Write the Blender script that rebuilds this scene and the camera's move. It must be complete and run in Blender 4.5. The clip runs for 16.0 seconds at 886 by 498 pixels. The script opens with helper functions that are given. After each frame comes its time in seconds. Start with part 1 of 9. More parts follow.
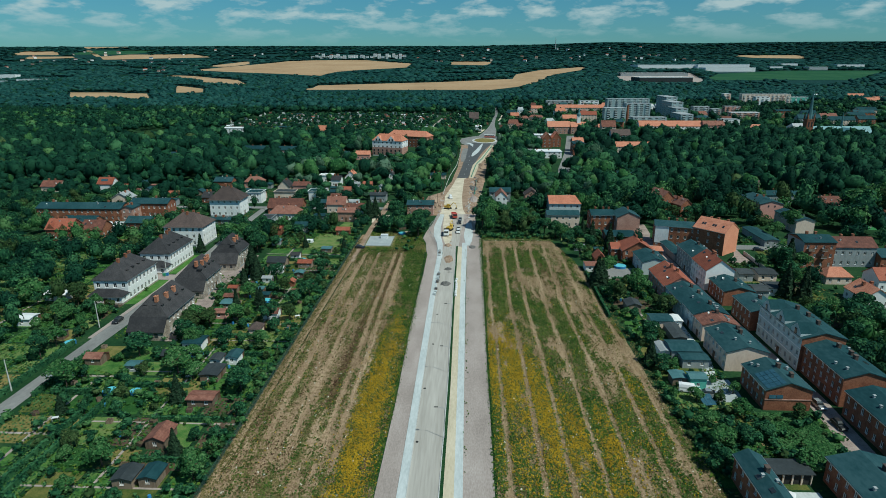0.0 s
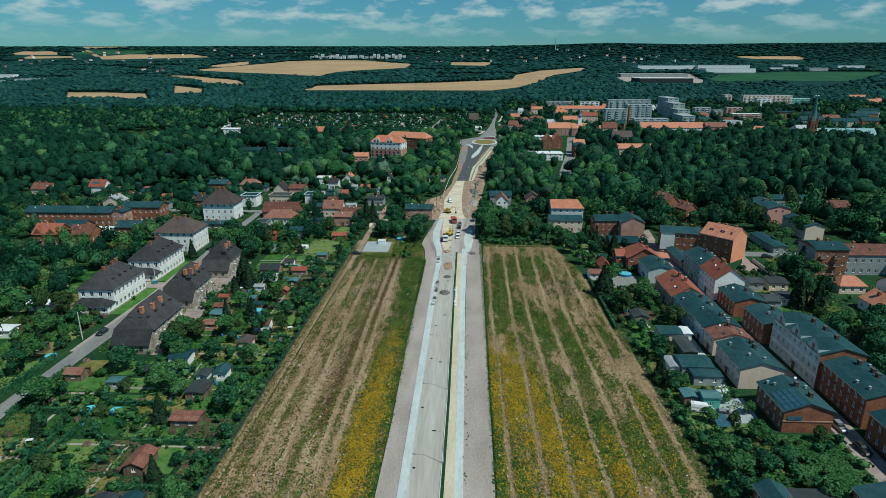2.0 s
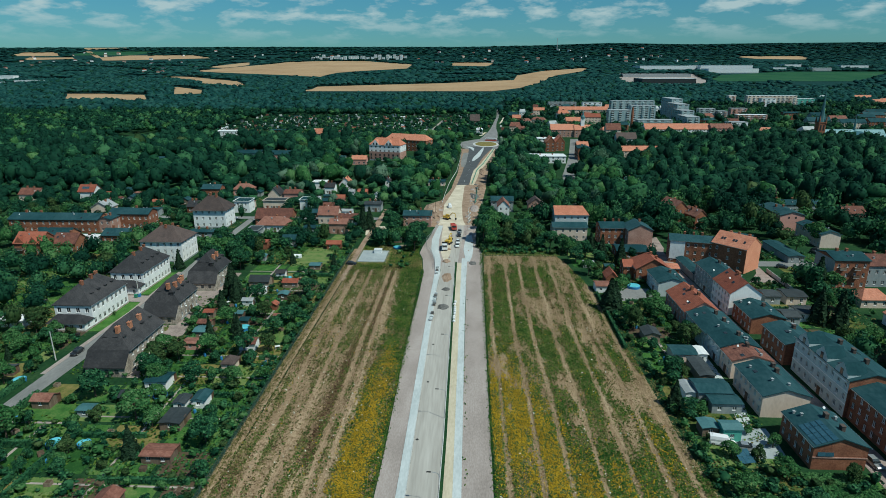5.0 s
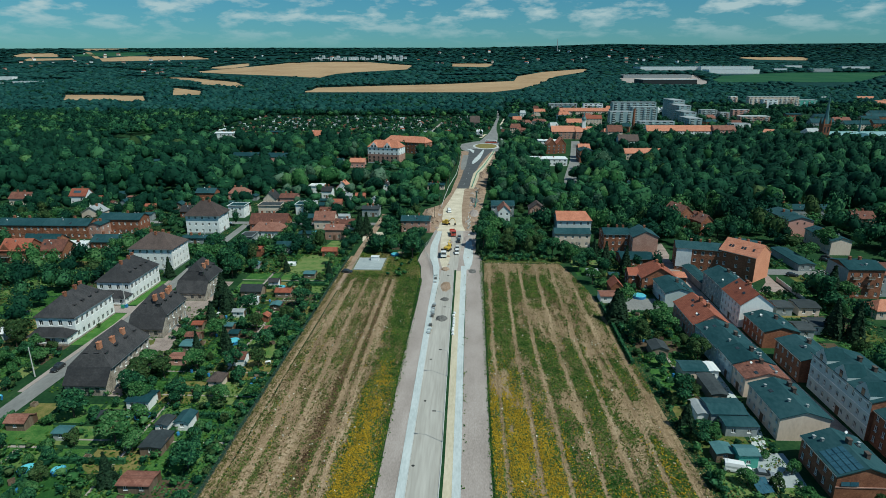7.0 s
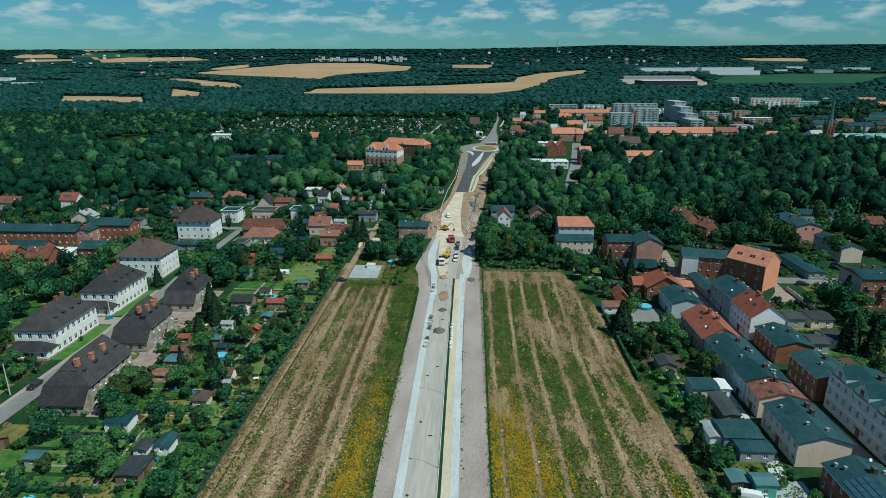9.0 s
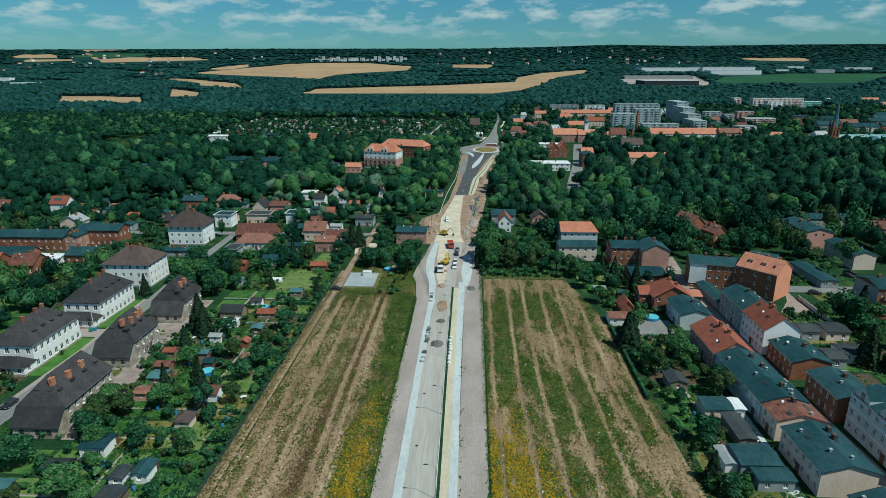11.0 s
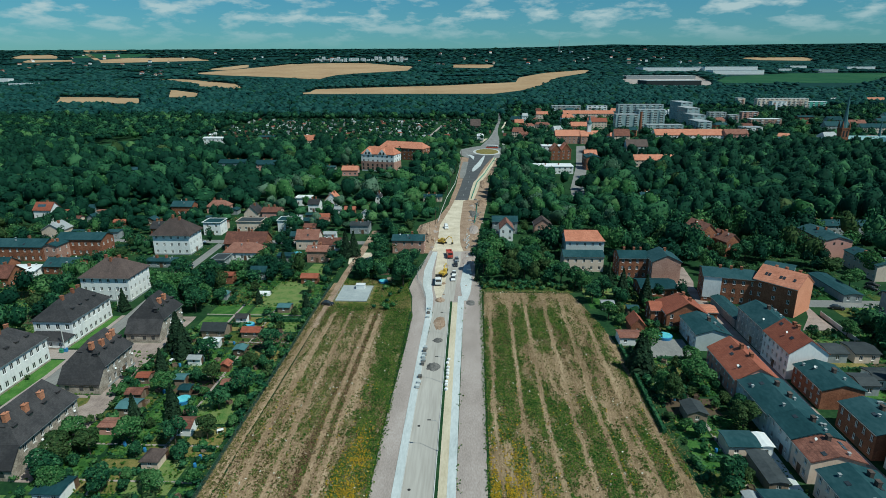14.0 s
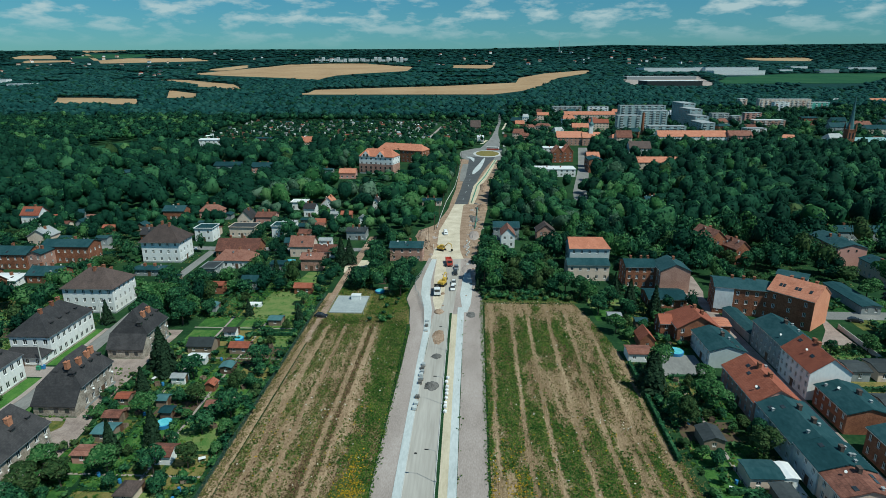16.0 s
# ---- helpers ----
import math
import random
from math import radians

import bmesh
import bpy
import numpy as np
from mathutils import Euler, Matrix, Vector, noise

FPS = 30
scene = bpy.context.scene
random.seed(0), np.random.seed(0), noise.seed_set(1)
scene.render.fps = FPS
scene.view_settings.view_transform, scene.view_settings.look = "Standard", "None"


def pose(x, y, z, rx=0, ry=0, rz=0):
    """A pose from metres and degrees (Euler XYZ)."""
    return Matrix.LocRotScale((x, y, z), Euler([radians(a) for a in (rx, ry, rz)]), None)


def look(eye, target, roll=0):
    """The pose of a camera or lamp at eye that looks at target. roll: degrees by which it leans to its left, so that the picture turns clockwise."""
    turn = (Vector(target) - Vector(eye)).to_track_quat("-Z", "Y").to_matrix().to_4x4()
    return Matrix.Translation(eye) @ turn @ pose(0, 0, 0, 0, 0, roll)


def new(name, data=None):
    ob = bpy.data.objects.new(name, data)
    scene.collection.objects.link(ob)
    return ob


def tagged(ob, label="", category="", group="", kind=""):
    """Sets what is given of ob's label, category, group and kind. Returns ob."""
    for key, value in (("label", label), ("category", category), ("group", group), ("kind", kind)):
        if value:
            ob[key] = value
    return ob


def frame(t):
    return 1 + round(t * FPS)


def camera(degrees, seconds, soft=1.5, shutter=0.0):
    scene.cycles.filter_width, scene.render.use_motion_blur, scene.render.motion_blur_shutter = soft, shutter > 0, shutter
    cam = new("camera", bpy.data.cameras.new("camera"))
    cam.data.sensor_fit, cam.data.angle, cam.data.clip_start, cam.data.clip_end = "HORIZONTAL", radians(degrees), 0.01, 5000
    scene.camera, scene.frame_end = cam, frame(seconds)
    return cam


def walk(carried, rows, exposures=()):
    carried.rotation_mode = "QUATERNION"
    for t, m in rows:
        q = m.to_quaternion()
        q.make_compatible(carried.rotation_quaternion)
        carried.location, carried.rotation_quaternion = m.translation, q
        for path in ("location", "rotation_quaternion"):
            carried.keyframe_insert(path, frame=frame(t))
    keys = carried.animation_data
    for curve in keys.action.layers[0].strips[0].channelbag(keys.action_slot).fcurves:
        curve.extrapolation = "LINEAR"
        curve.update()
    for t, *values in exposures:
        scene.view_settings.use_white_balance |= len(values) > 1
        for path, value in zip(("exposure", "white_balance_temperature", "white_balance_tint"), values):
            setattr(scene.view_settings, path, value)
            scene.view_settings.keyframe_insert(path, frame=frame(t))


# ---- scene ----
cam = camera(74.0, 16.0, soft=0.8)
PATH = [
    (0, (3.818, -1.162, 75.632), (3.739, 0.745, 75.036), -0.1),
    (0.5, (3.622, 0.853, 75.655), (3.544, 2.76, 75.058), -0.1),
    (1, (3.507, 2.883, 75.676), (3.43, 4.791, 75.081), -0.0),
    (1.5, (3.49, 4.924, 75.704), (3.413, 6.832, 75.109), -0.0),
    (2, (3.594, 6.934, 75.738), (3.517, 8.842, 75.143), -0.0),
    (2.5, (3.756, 8.958, 75.761), (3.678, 10.865, 75.165), -0.0),
    (3, (3.934, 10.927, 75.779), (3.854, 12.835, 75.183), -0.0),
    (3.5, (4.084, 12.856, 75.795), (4.003, 14.764, 75.2), -0.1),
    (4, (4.158, 14.779, 75.84), (4.076, 16.686, 75.246), -0.1),
    (6.5, (4.357, 24.585, 76.324), (4.274, 26.494, 75.732), -0.1),
    (7, (4.418, 26.579, 76.372), (4.335, 28.488, 75.781), -0.1),
    (7.5, (4.525, 28.604, 76.418), (4.441, 30.513, 75.828), -0.0),
    (8, (4.637, 30.614, 76.467), (4.553, 32.524, 75.878), -0.1),
    (8.5, (4.733, 32.622, 76.51), (4.648, 34.532, 75.921), -0.1),
    (9, (4.815, 34.654, 76.554), (4.732, 36.564, 75.966), -0.1),
    (11.5, (5.208, 45.304, 76.889), (5.123, 47.214, 76.3), -0.1),
    (12, (5.302, 47.551, 76.922), (5.216, 49.46, 76.332), -0.1),
    (12.5, (5.401, 49.802, 76.963), (5.315, 51.712, 76.374), -0.2),
    (13, (5.499, 52.054, 76.988), (5.413, 53.963, 76.4), -0.2),
    (13.5, (5.607, 54.314, 77.016), (5.519, 56.224, 76.428), -0.3),
    (14, (5.672, 56.548, 77.043), (5.584, 58.457, 76.455), -0.2),
    (14.5, (5.705, 58.85, 77.079), (5.616, 60.76, 76.491), -0.2),
    (15, (5.703, 61.209, 77.126), (5.615, 63.118, 76.538), -0.2),
    (15.5, (5.659, 63.6, 77.171), (5.571, 65.51, 76.584), -0.2),
    (16, (5.557, 66.022, 77.222), (5.469, 67.932, 76.635), -0.2),
]
walk(cam, [(t, look(eye, target, roll)) for t, eye, target, roll in PATH],
     exposures=[(0.0, -0.34, 5900, -5), (16.0, -0.28, 5850, -5)])

# ---- world and sun ----
SUN_WAY = Vector((0.84, -0.55, 0)).normalized() * math.cos(radians(56)) + Vector((0, 0, math.sin(radians(56))))
sun = new("sun", bpy.data.lights.new("sun", "SUN"))
sun.data.energy, sun.data.angle, sun.data.color = 5.0, radians(0.53), (1.0, 0.93, 0.81)
sun.matrix_world = look(SUN_WAY * 500, (0, 0, 0))


def node(nt, kind, **settings):
    n = nt.nodes.new(kind)
    for key, value in settings.items():
        if key == "blend_type":
            n.blend_type = value
        elif key == "data_type":
            n.data_type = value
        elif key == "operation":
            n.operation = value
    return n


world = bpy.data.worlds.new("sky")
scene.world = world
world.use_nodes = True
wt = world.node_tree
wt.nodes.clear()
w_out = wt.nodes.new("ShaderNodeOutputWorld")
w_bg = wt.nodes.new("ShaderNodeBackground")
w_sky = wt.nodes.new("ShaderNodeTexSky")
w_sky.sky_type, w_sky.sun_disc = "NISHITA", False
w_sky.sun_elevation, w_sky.sun_rotation = radians(56), math.atan2(SUN_WAY.x, SUN_WAY.y)
w_sky.altitude, w_sky.air_density, w_sky.dust_density = 200, 1.2, 0.3
w_co = wt.nodes.new("ShaderNodeTexCoord")
w_map = wt.nodes.new("ShaderNodeMapping")
w_map.inputs["Scale"].default_value = (10.0, 10.0, 33.0)
w_map.inputs["Location"].default_value = (2.3, 0.4, 2.6)
w_noise = wt.nodes.new("ShaderNodeTexNoise")
w_noise.inputs["Scale"].default_value, w_noise.inputs["Detail"].default_value = 1.7, 6.0
w_noise.inputs["Roughness"].default_value = 0.56
w_ramp = wt.nodes.new("ShaderNodeValToRGB")
w_ramp.color_ramp.elements[0].position, w_ramp.color_ramp.elements[1].position = 0.485, 0.645
w_sep = wt.nodes.new("ShaderNodeSeparateXYZ")
w_rise = wt.nodes.new("ShaderNodeMapRange")
w_rise.inputs["From Min"].default_value, w_rise.inputs["From Max"].default_value = 0.030, 0.080
w_fall = wt.nodes.new("ShaderNodeMapRange")
w_fall.inputs["From Min"].default_value, w_fall.inputs["From Max"].default_value = 0.10, 0.60
w_fall.inputs["To Min"].default_value, w_fall.inputs["To Max"].default_value = 0.80, 0.22
w_mul = node(wt, "ShaderNodeMath", operation="MULTIPLY")
w_mul2 = node(wt, "ShaderNodeMath", operation="MULTIPLY")
w_mix = wt.nodes.new("ShaderNodeMix")
w_mix.data_type = "RGBA"
w_mix.inputs[7].default_value = (12.2, 13.4, 13.4, 1)
w_tint = wt.nodes.new("ShaderNodeMix")
w_tint.data_type, w_tint.blend_type = "RGBA", "MULTIPLY"
w_tint.inputs[0].default_value = 1.0
w_hue = wt.nodes.new("ShaderNodeValToRGB")
for e, (p, c) in zip(w_hue.color_ramp.elements, ((0.0, (0.52, 1.08, 1.50)), (0.22, (0.50, 1.12, 1.44)))):
    e.position, e.color = p, (*c, 1)
wt.links.new(w_co.outputs["Generated"], w_map.inputs["Vector"])
wt.links.new(w_map.outputs["Vector"], w_noise.inputs["Vector"])
wt.links.new(w_noise.outputs["Fac"], w_ramp.inputs["Fac"])
wt.links.new(w_co.outputs["Generated"], w_sep.inputs["Vector"])
wt.links.new(w_sep.outputs["Z"], w_rise.inputs["Value"])
wt.links.new(w_ramp.outputs["Color"], w_mul.inputs[0])
wt.links.new(w_rise.outputs["Result"], w_mul.inputs[1])
wt.links.new(w_mul.outputs[0], w_mul2.inputs[0])
wt.links.new(w_sep.outputs["Z"], w_fall.inputs["Value"])
wt.links.new(w_fall.outputs["Result"], w_mul2.inputs[1])
wt.links.new(w_mul2.outputs[0], w_mix.inputs[0])
wt.links.new(w_sep.outputs["Z"], w_hue.inputs["Fac"])
wt.links.new(w_hue.outputs["Color"], w_tint.inputs[7])
wt.links.new(w_sky.outputs["Color"], w_tint.inputs[6])
wt.links.new(w_tint.outputs[2], w_mix.inputs[6])
wt.links.new(w_mix.outputs[2], w_bg.inputs["Color"])
w_bg.inputs["Strength"].default_value = 0.053
wt.links.new(w_bg.outputs["Background"], w_out.inputs["Surface"])

# ---- materials ----
def ramp(nt, stops):
    r = nt.nodes.new("ShaderNodeValToRGB")
    els = r.color_ramp.elements
    while len(els) < len(stops):
        els.new(0.5)
    for e, (p, c) in zip(els, stops):
        e.position, e.color = p, (*c, 1)
    return r


def surface(name, stops, size=3.0, fine=0.4, rough=0.85, bump=0.2, metal=0.0, vary=0.0, island=False, spec=0.5,
            stretch=(1, 1, 1), tiles=None, brick=None, through_light=0.0):
    """Two noises in metres (size, fine) drive a colour ramp; optional rows of tiles or brick courses."""
    m = bpy.data.materials.new(name)
    m.use_nodes = True
    nt = m.node_tree
    b = nt.nodes["Principled BSDF"]
    geo = nt.nodes.new("ShaderNodeNewGeometry")
    mp = nt.nodes.new("ShaderNodeMapping")
    mp.inputs["Scale"].default_value = stretch
    nt.links.new(geo.outputs["Position"], mp.inputs["Vector"])
    n1, n2 = nt.nodes.new("ShaderNodeTexNoise"), nt.nodes.new("ShaderNodeTexNoise")
    n1.inputs["Scale"].default_value, n1.inputs["Detail"].default_value = 1 / size, 5
    n2.inputs["Scale"].default_value, n2.inputs["Detail"].default_value = 1 / fine, 4
    for n in (n1, n2):
        nt.links.new(mp.outputs["Vector"], n.inputs["Vector"])
    mix = nt.nodes.new("ShaderNodeMix")
    mix.inputs[0].default_value = 0.45
    nt.links.new(n1.outputs["Fac"], mix.inputs[2])
    nt.links.new(n2.outputs["Fac"], mix.inputs[3])
    value = mix.outputs[0]
    if vary:
        rnd = nt.nodes.new("ShaderNodeObjectInfo") if not island else geo
        add = node(nt, "ShaderNodeMath", operation="MULTIPLY_ADD")
        nt.links.new(rnd.outputs["Random"] if not island else geo.outputs["Random Per Island"], add.inputs[0])
        add.inputs[1].default_value = vary
        sub = node(nt, "ShaderNodeMath", operation="SUBTRACT")
        nt.links.new(value, sub.inputs[0])
        sub.inputs[1].default_value = vary / 2
        nt.links.new(sub.outputs[0], add.inputs[2])
        value = add.outputs[0]
    span = nt.nodes.new("ShaderNodeMapRange")
    span.inputs["From Min"].default_value, span.inputs["From Max"].default_value = 0.28, 0.72
    nt.links.new(value, span.inputs["Value"])
    r = ramp(nt, stops)
    nt.links.new(span.outputs["Result"], r.inputs["Fac"])
    colour, height = r.outputs["Color"], n2.outputs["Fac"]
    if tiles or brick:
        sep, com = nt.nodes.new("ShaderNodeSeparateXYZ"), nt.nodes.new("ShaderNodeCombineXYZ")
        nt.links.new(geo.outputs["Position"], sep.inputs["Vector"])
        s = node(nt, "ShaderNodeMath", operation="ADD")
        nt.links.new(sep.outputs["X"], s.inputs[0])
        nt.links.new(sep.outputs["Y"], s.inputs[1])
        nt.links.new(s.outputs[0], com.inputs["X"])
        nt.links.new(sep.outputs["Z"], com.inputs["Y"])
        bt = nt.nodes.new("ShaderNodeTexBrick")
        bt.inputs["Scale"].default_value = 1.0
        bw, bh, mortar = tiles or brick
        bt.inputs["Brick Width"].default_value, bt.inputs["Row Height"].default_value = bw, bh
        bt.inputs["Mortar Size"].default_value = mortar
        bt.inputs["Color1"].default_value = (1, 1, 1, 1)
        bt.inputs["Color2"].default_value = (0.72, 0.72, 0.72, 1)
        bt.inputs["Mortar"].default_value = (0.55, 0.55, 0.55, 1) if tiles else (1.15, 1.2, 1.2, 1)
        nt.links.new(com.outputs["Vector"], bt.inputs["Vector"])
        mul = nt.nodes.new("ShaderNodeMix")
        mul.data_type, mul.blend_type = "RGBA", "MULTIPLY"
        mul.inputs[0].default_value = 0.8
        nt.links.new(colour, mul.inputs[6])
        nt.links.new(bt.outputs["Color"], mul.inputs[7])
        colour, height = mul.outputs[2], bt.outputs["Fac"]
    nt.links.new(colour, b.inputs["Base Color"])
    b.inputs["Roughness"].default_value, b.inputs["Metallic"].default_value = rough, metal
    b.inputs["Specular IOR Level"].default_value = spec
    if bump:
        bp = nt.nodes.new("ShaderNodeBump")
        bp.inputs["Strength"].default_value, bp.inputs["Distance"].default_value = bump, 0.05
        nt.links.new(height, bp.inputs["Height"])
        nt.links.new(bp.outputs["Normal"], b.inputs["Normal"])
    if through_light:
        tr = nt.nodes.new("ShaderNodeBsdfTranslucent")
        sh = nt.nodes.new("ShaderNodeMixShader")
        sh.inputs[0].default_value = through_light
        nt.links.new(colour, tr.inputs["Color"])
        nt.links.new(b.outputs["BSDF"], sh.inputs[1])
        nt.links.new(tr.outputs["BSDF"], sh.inputs[2])
        nt.links.new(sh.outputs["Shader"], nt.nodes["Material Output"].inputs["Surface"])
    return m


def two(a, b):
    return [(0.15, a), (0.85, b)]


def three(a, b, c):
    return [(0.1, a), (0.5, b), (0.9, c)]


GRASS = surface("grass", three((0.009, 0.032, 0.014), (0.018, 0.054, 0.020), (0.042, 0.082, 0.031)), 9, 0.9, 0.95, 0.5, spec=0.1)
# far ground fades to the haze-tinted blue-green of the far woods
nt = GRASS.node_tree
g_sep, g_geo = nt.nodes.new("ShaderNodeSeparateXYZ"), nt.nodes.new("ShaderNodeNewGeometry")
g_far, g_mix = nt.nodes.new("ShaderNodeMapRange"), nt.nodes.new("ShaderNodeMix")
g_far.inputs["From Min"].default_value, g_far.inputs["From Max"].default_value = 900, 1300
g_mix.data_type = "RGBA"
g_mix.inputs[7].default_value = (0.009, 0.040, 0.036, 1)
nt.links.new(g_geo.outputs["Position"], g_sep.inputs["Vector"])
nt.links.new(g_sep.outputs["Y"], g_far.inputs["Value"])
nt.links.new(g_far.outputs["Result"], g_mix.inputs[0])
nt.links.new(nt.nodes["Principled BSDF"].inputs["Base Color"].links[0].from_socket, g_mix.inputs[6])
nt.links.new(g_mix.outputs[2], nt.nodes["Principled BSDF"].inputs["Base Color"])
LAWN = surface("lawn", three((0.022, 0.072, 0.018), (0.062, 0.150, 0.034), (0.165, 0.205, 0.072)), 2.6, 0.3, 0.95, 0.3, vary=0.35, spec=0.1)
FRONT_LAWN = surface("mown_lawn", three((0.034, 0.098, 0.020), (0.068, 0.165, 0.035), (0.120, 0.215, 0.056)), 3.0, 0.25, 0.95, 0.3, spec=0.1)
DRYLAWN = surface("dry_lawn", three((0.045, 0.080, 0.020), (0.115, 0.125, 0.036), (0.23, 0.185, 0.070)), 2.2, 0.3, 0.95, 0.3, vary=0.3, spec=0.1)
SOIL = surface("garden_soil", three((0.05, 0.035, 0.025), (0.1, 0.07, 0.05), (0.07, 0.09, 0.03)), 1.5, 0.3, 0.95, 0.5, spec=0.1)
LEAF = surface("leaves", three((0.008, 0.040, 0.021), (0.020, 0.078, 0.035), (0.056, 0.150, 0.064)), 6, 1.2, 0.7, 0, vary=0.45, island=True, spec=0.08, through_light=0.12)
LEAF_LIGHT = surface("leaves_light", three((0.022, 0.078, 0.025), (0.048, 0.135, 0.042), (0.098, 0.195, 0.073)), 6, 1.2, 0.7, 0, vary=0.45, island=True, spec=0.08, through_light=0.12)
LEAF_OLIVE = surface("leaves_olive", three((0.020, 0.048, 0.017), (0.038, 0.076, 0.025), (0.070, 0.110, 0.042)), 6, 1.2, 0.7, 0, vary=0.45, island=True, spec=0.08, through_light=0.12)
LEAF_SILVER = surface("silvery_leaves", three((0.030, 0.072, 0.040), (0.058, 0.118, 0.070), (0.11, 0.18, 0.12)), 6, 1.2, 0.7, 0, vary=0.4, island=True, spec=0.1, through_light=0.12)
NEEDLE = surface("needles", three((0.010, 0.026, 0.014), (0.018, 0.042, 0.022), (0.032, 0.062, 0.032)), 4, 0.8, 0.75, 0, vary=0.4, island=True, spec=0.08, through_light=0.12)
WOODS = surface("woodland_leaves", three((0.004, 0.023, 0.014), (0.008, 0.041, 0.024), (0.020, 0.074, 0.038)), 14, 1.6, 0.75, 0, vary=0.20, island=True, spec=0.08, through_light=0.12)
# distance haze is put into this colour: bluer than the nearer leaves
FAR_LEAF = surface("hazy_far_leaves", three((0.006, 0.033, 0.032), (0.013, 0.054, 0.050), (0.026, 0.080, 0.068)), 60, 14, 0.8, 0, vary=0.3, island=True, spec=0.05)
DRYWEED = surface("withering_weeds", three((0.062, 0.080, 0.022), (0.135, 0.125, 0.044), (0.26, 0.21, 0.095)), 5, 1, 0.9, 0, vary=0.32, island=True, spec=0.1, through_light=0.15)
BARK = surface("bark", two((0.05, 0.035, 0.025), (0.11, 0.085, 0.06)), 0.8, 0.15, 0.95, 0.6)
WEED = surface("weeds", three((0.022, 0.076, 0.014), (0.062, 0.150, 0.026), (0.150, 0.205, 0.040)), 5, 1, 0.9, 0, vary=0.34, island=True, spec=0.1, through_light=0.35)
GOLD = surface("yellow_flowers", three((0.20, 0.155, 0.020), (0.40, 0.265, 0.018), (0.50, 0.340, 0.026)), 5, 1, 0.9, 0, vary=0.36, island=True, spec=0.1, through_light=0.2)
BROWNWEED = surface("brown_stalks", three((0.060, 0.034, 0.020), (0.115, 0.070, 0.038), (0.18, 0.12, 0.065)), 5, 1, 0.95, 0, vary=0.5, island=True, spec=0.1)
STRAW = surface("dry_stalks", three((0.20, 0.135, 0.078), (0.30, 0.212, 0.128), (0.42, 0.315, 0.20)), 5, 1, 0.95, 0, vary=0.3, island=True, spec=0.1, through_light=0.1)
PALE_BLOOM = surface("pale_flowers", two((0.45, 0.45, 0.38), (0.65, 0.62, 0.5)), 2, 0.5, 0.9, 0, island=True, vary=0.3, spec=0.1)


def weedy_field(name, earth):
    """Fallow land: tan earth and straw streaked along the furrows; the mesh's own "cover" and "brown" say where weeds and dark stalks grow."""
    m = surface(name, earth, 5, 0.34, 0.97, 0.8, stretch=(1.9, 0.16, 1), spec=0.1)
    nt = m.node_tree
    b = nt.nodes["Principled BSDF"]
    colour = b.inputs["Base Color"].links[0].from_socket
    geo = nt.nodes.new("ShaderNodeNewGeometry")
    mp = nt.nodes.new("ShaderNodeMapping")
    mp.inputs["Scale"].default_value = (1.0, 0.45, 1)
    nt.links.new(geo.outputs["Position"], mp.inputs["Vector"])
    small, tiny = nt.nodes.new("ShaderNodeTexNoise"), nt.nodes.new("ShaderNodeTexNoise")
    for n, size in ((small, 0.9), (tiny, 0.28)):
        n.inputs["Scale"].default_value, n.inputs["Detail"].default_value = 1 / size, 4
        nt.links.new(mp.outputs["Vector"], n.inputs["Vector"])
    for field, stops in (("brown", three((0.070, 0.040, 0.024), (0.130, 0.082, 0.046), (0.20, 0.135, 0.075))),
                         ("cover", three((0.026, 0.074, 0.014), (0.072, 0.125, 0.025), (0.18, 0.170, 0.050)))):
        at = nt.nodes.new("ShaderNodeAttribute")
        at.attribute_name = field
        ragged = node(nt, "ShaderNodeMath", operation="MULTIPLY_ADD")
        nt.links.new(small.outputs["Fac"], ragged.inputs[0])
        ragged.inputs[1].default_value = 1.6
        nt.links.new(at.outputs["Fac"], ragged.inputs[2])
        mask = nt.nodes.new("ShaderNodeMapRange")
        mask.inputs["From Min"].default_value, mask.inputs["From Max"].default_value = 1.02, 1.52
        mask.inputs["To Max"].default_value = 0.9
        nt.links.new(ragged.outputs[0], mask.inputs["Value"])
        span = nt.nodes.new("ShaderNodeMapRange")
        span.inputs["From Min"].default_value, span.inputs["From Max"].default_value = 0.3, 0.7
        nt.links.new(tiny.outputs["Fac"], span.inputs["Value"])
        tone = ramp(nt, stops)
        nt.links.new(span.outputs["Result"], tone.inputs["Fac"])
        mx = nt.nodes.new("ShaderNodeMix")
        mx.data_type = "RGBA"
        nt.links.new(mask.outputs["Result"], mx.inputs[0])
        nt.links.new(colour, mx.inputs[6])
        nt.links.new(tone.outputs["Color"], mx.inputs[7])
        colour = mx.outputs[2]
    nt.links.new(colour, b.inputs["Base Color"])
    return m


FIELD_EAST = weedy_field("east_fallow", three((0.115, 0.080, 0.042), (0.265, 0.188, 0.112), (0.43, 0.325, 0.21)))
FIELD_WEST = weedy_field("west_fallow", three((0.14, 0.092, 0.054), (0.325, 0.230, 0.145), (0.48, 0.365, 0.245)))
GRAVEL = surface("gravel", three((0.25, 0.21, 0.19), (0.34, 0.288, 0.265), (0.43, 0.375, 0.35)), 6, 0.25, 0.95, 0.5, stretch=(1, 0.35, 1), spec=0.2)
CARRIAGEWAY = surface("pale_base_course", three((0.31, 0.29, 0.262), (0.39, 0.365, 0.333), (0.47, 0.445, 0.41)), 3, 0.5, 0.9, 0.2, stretch=(1, 0.06, 1), spec=0.2)
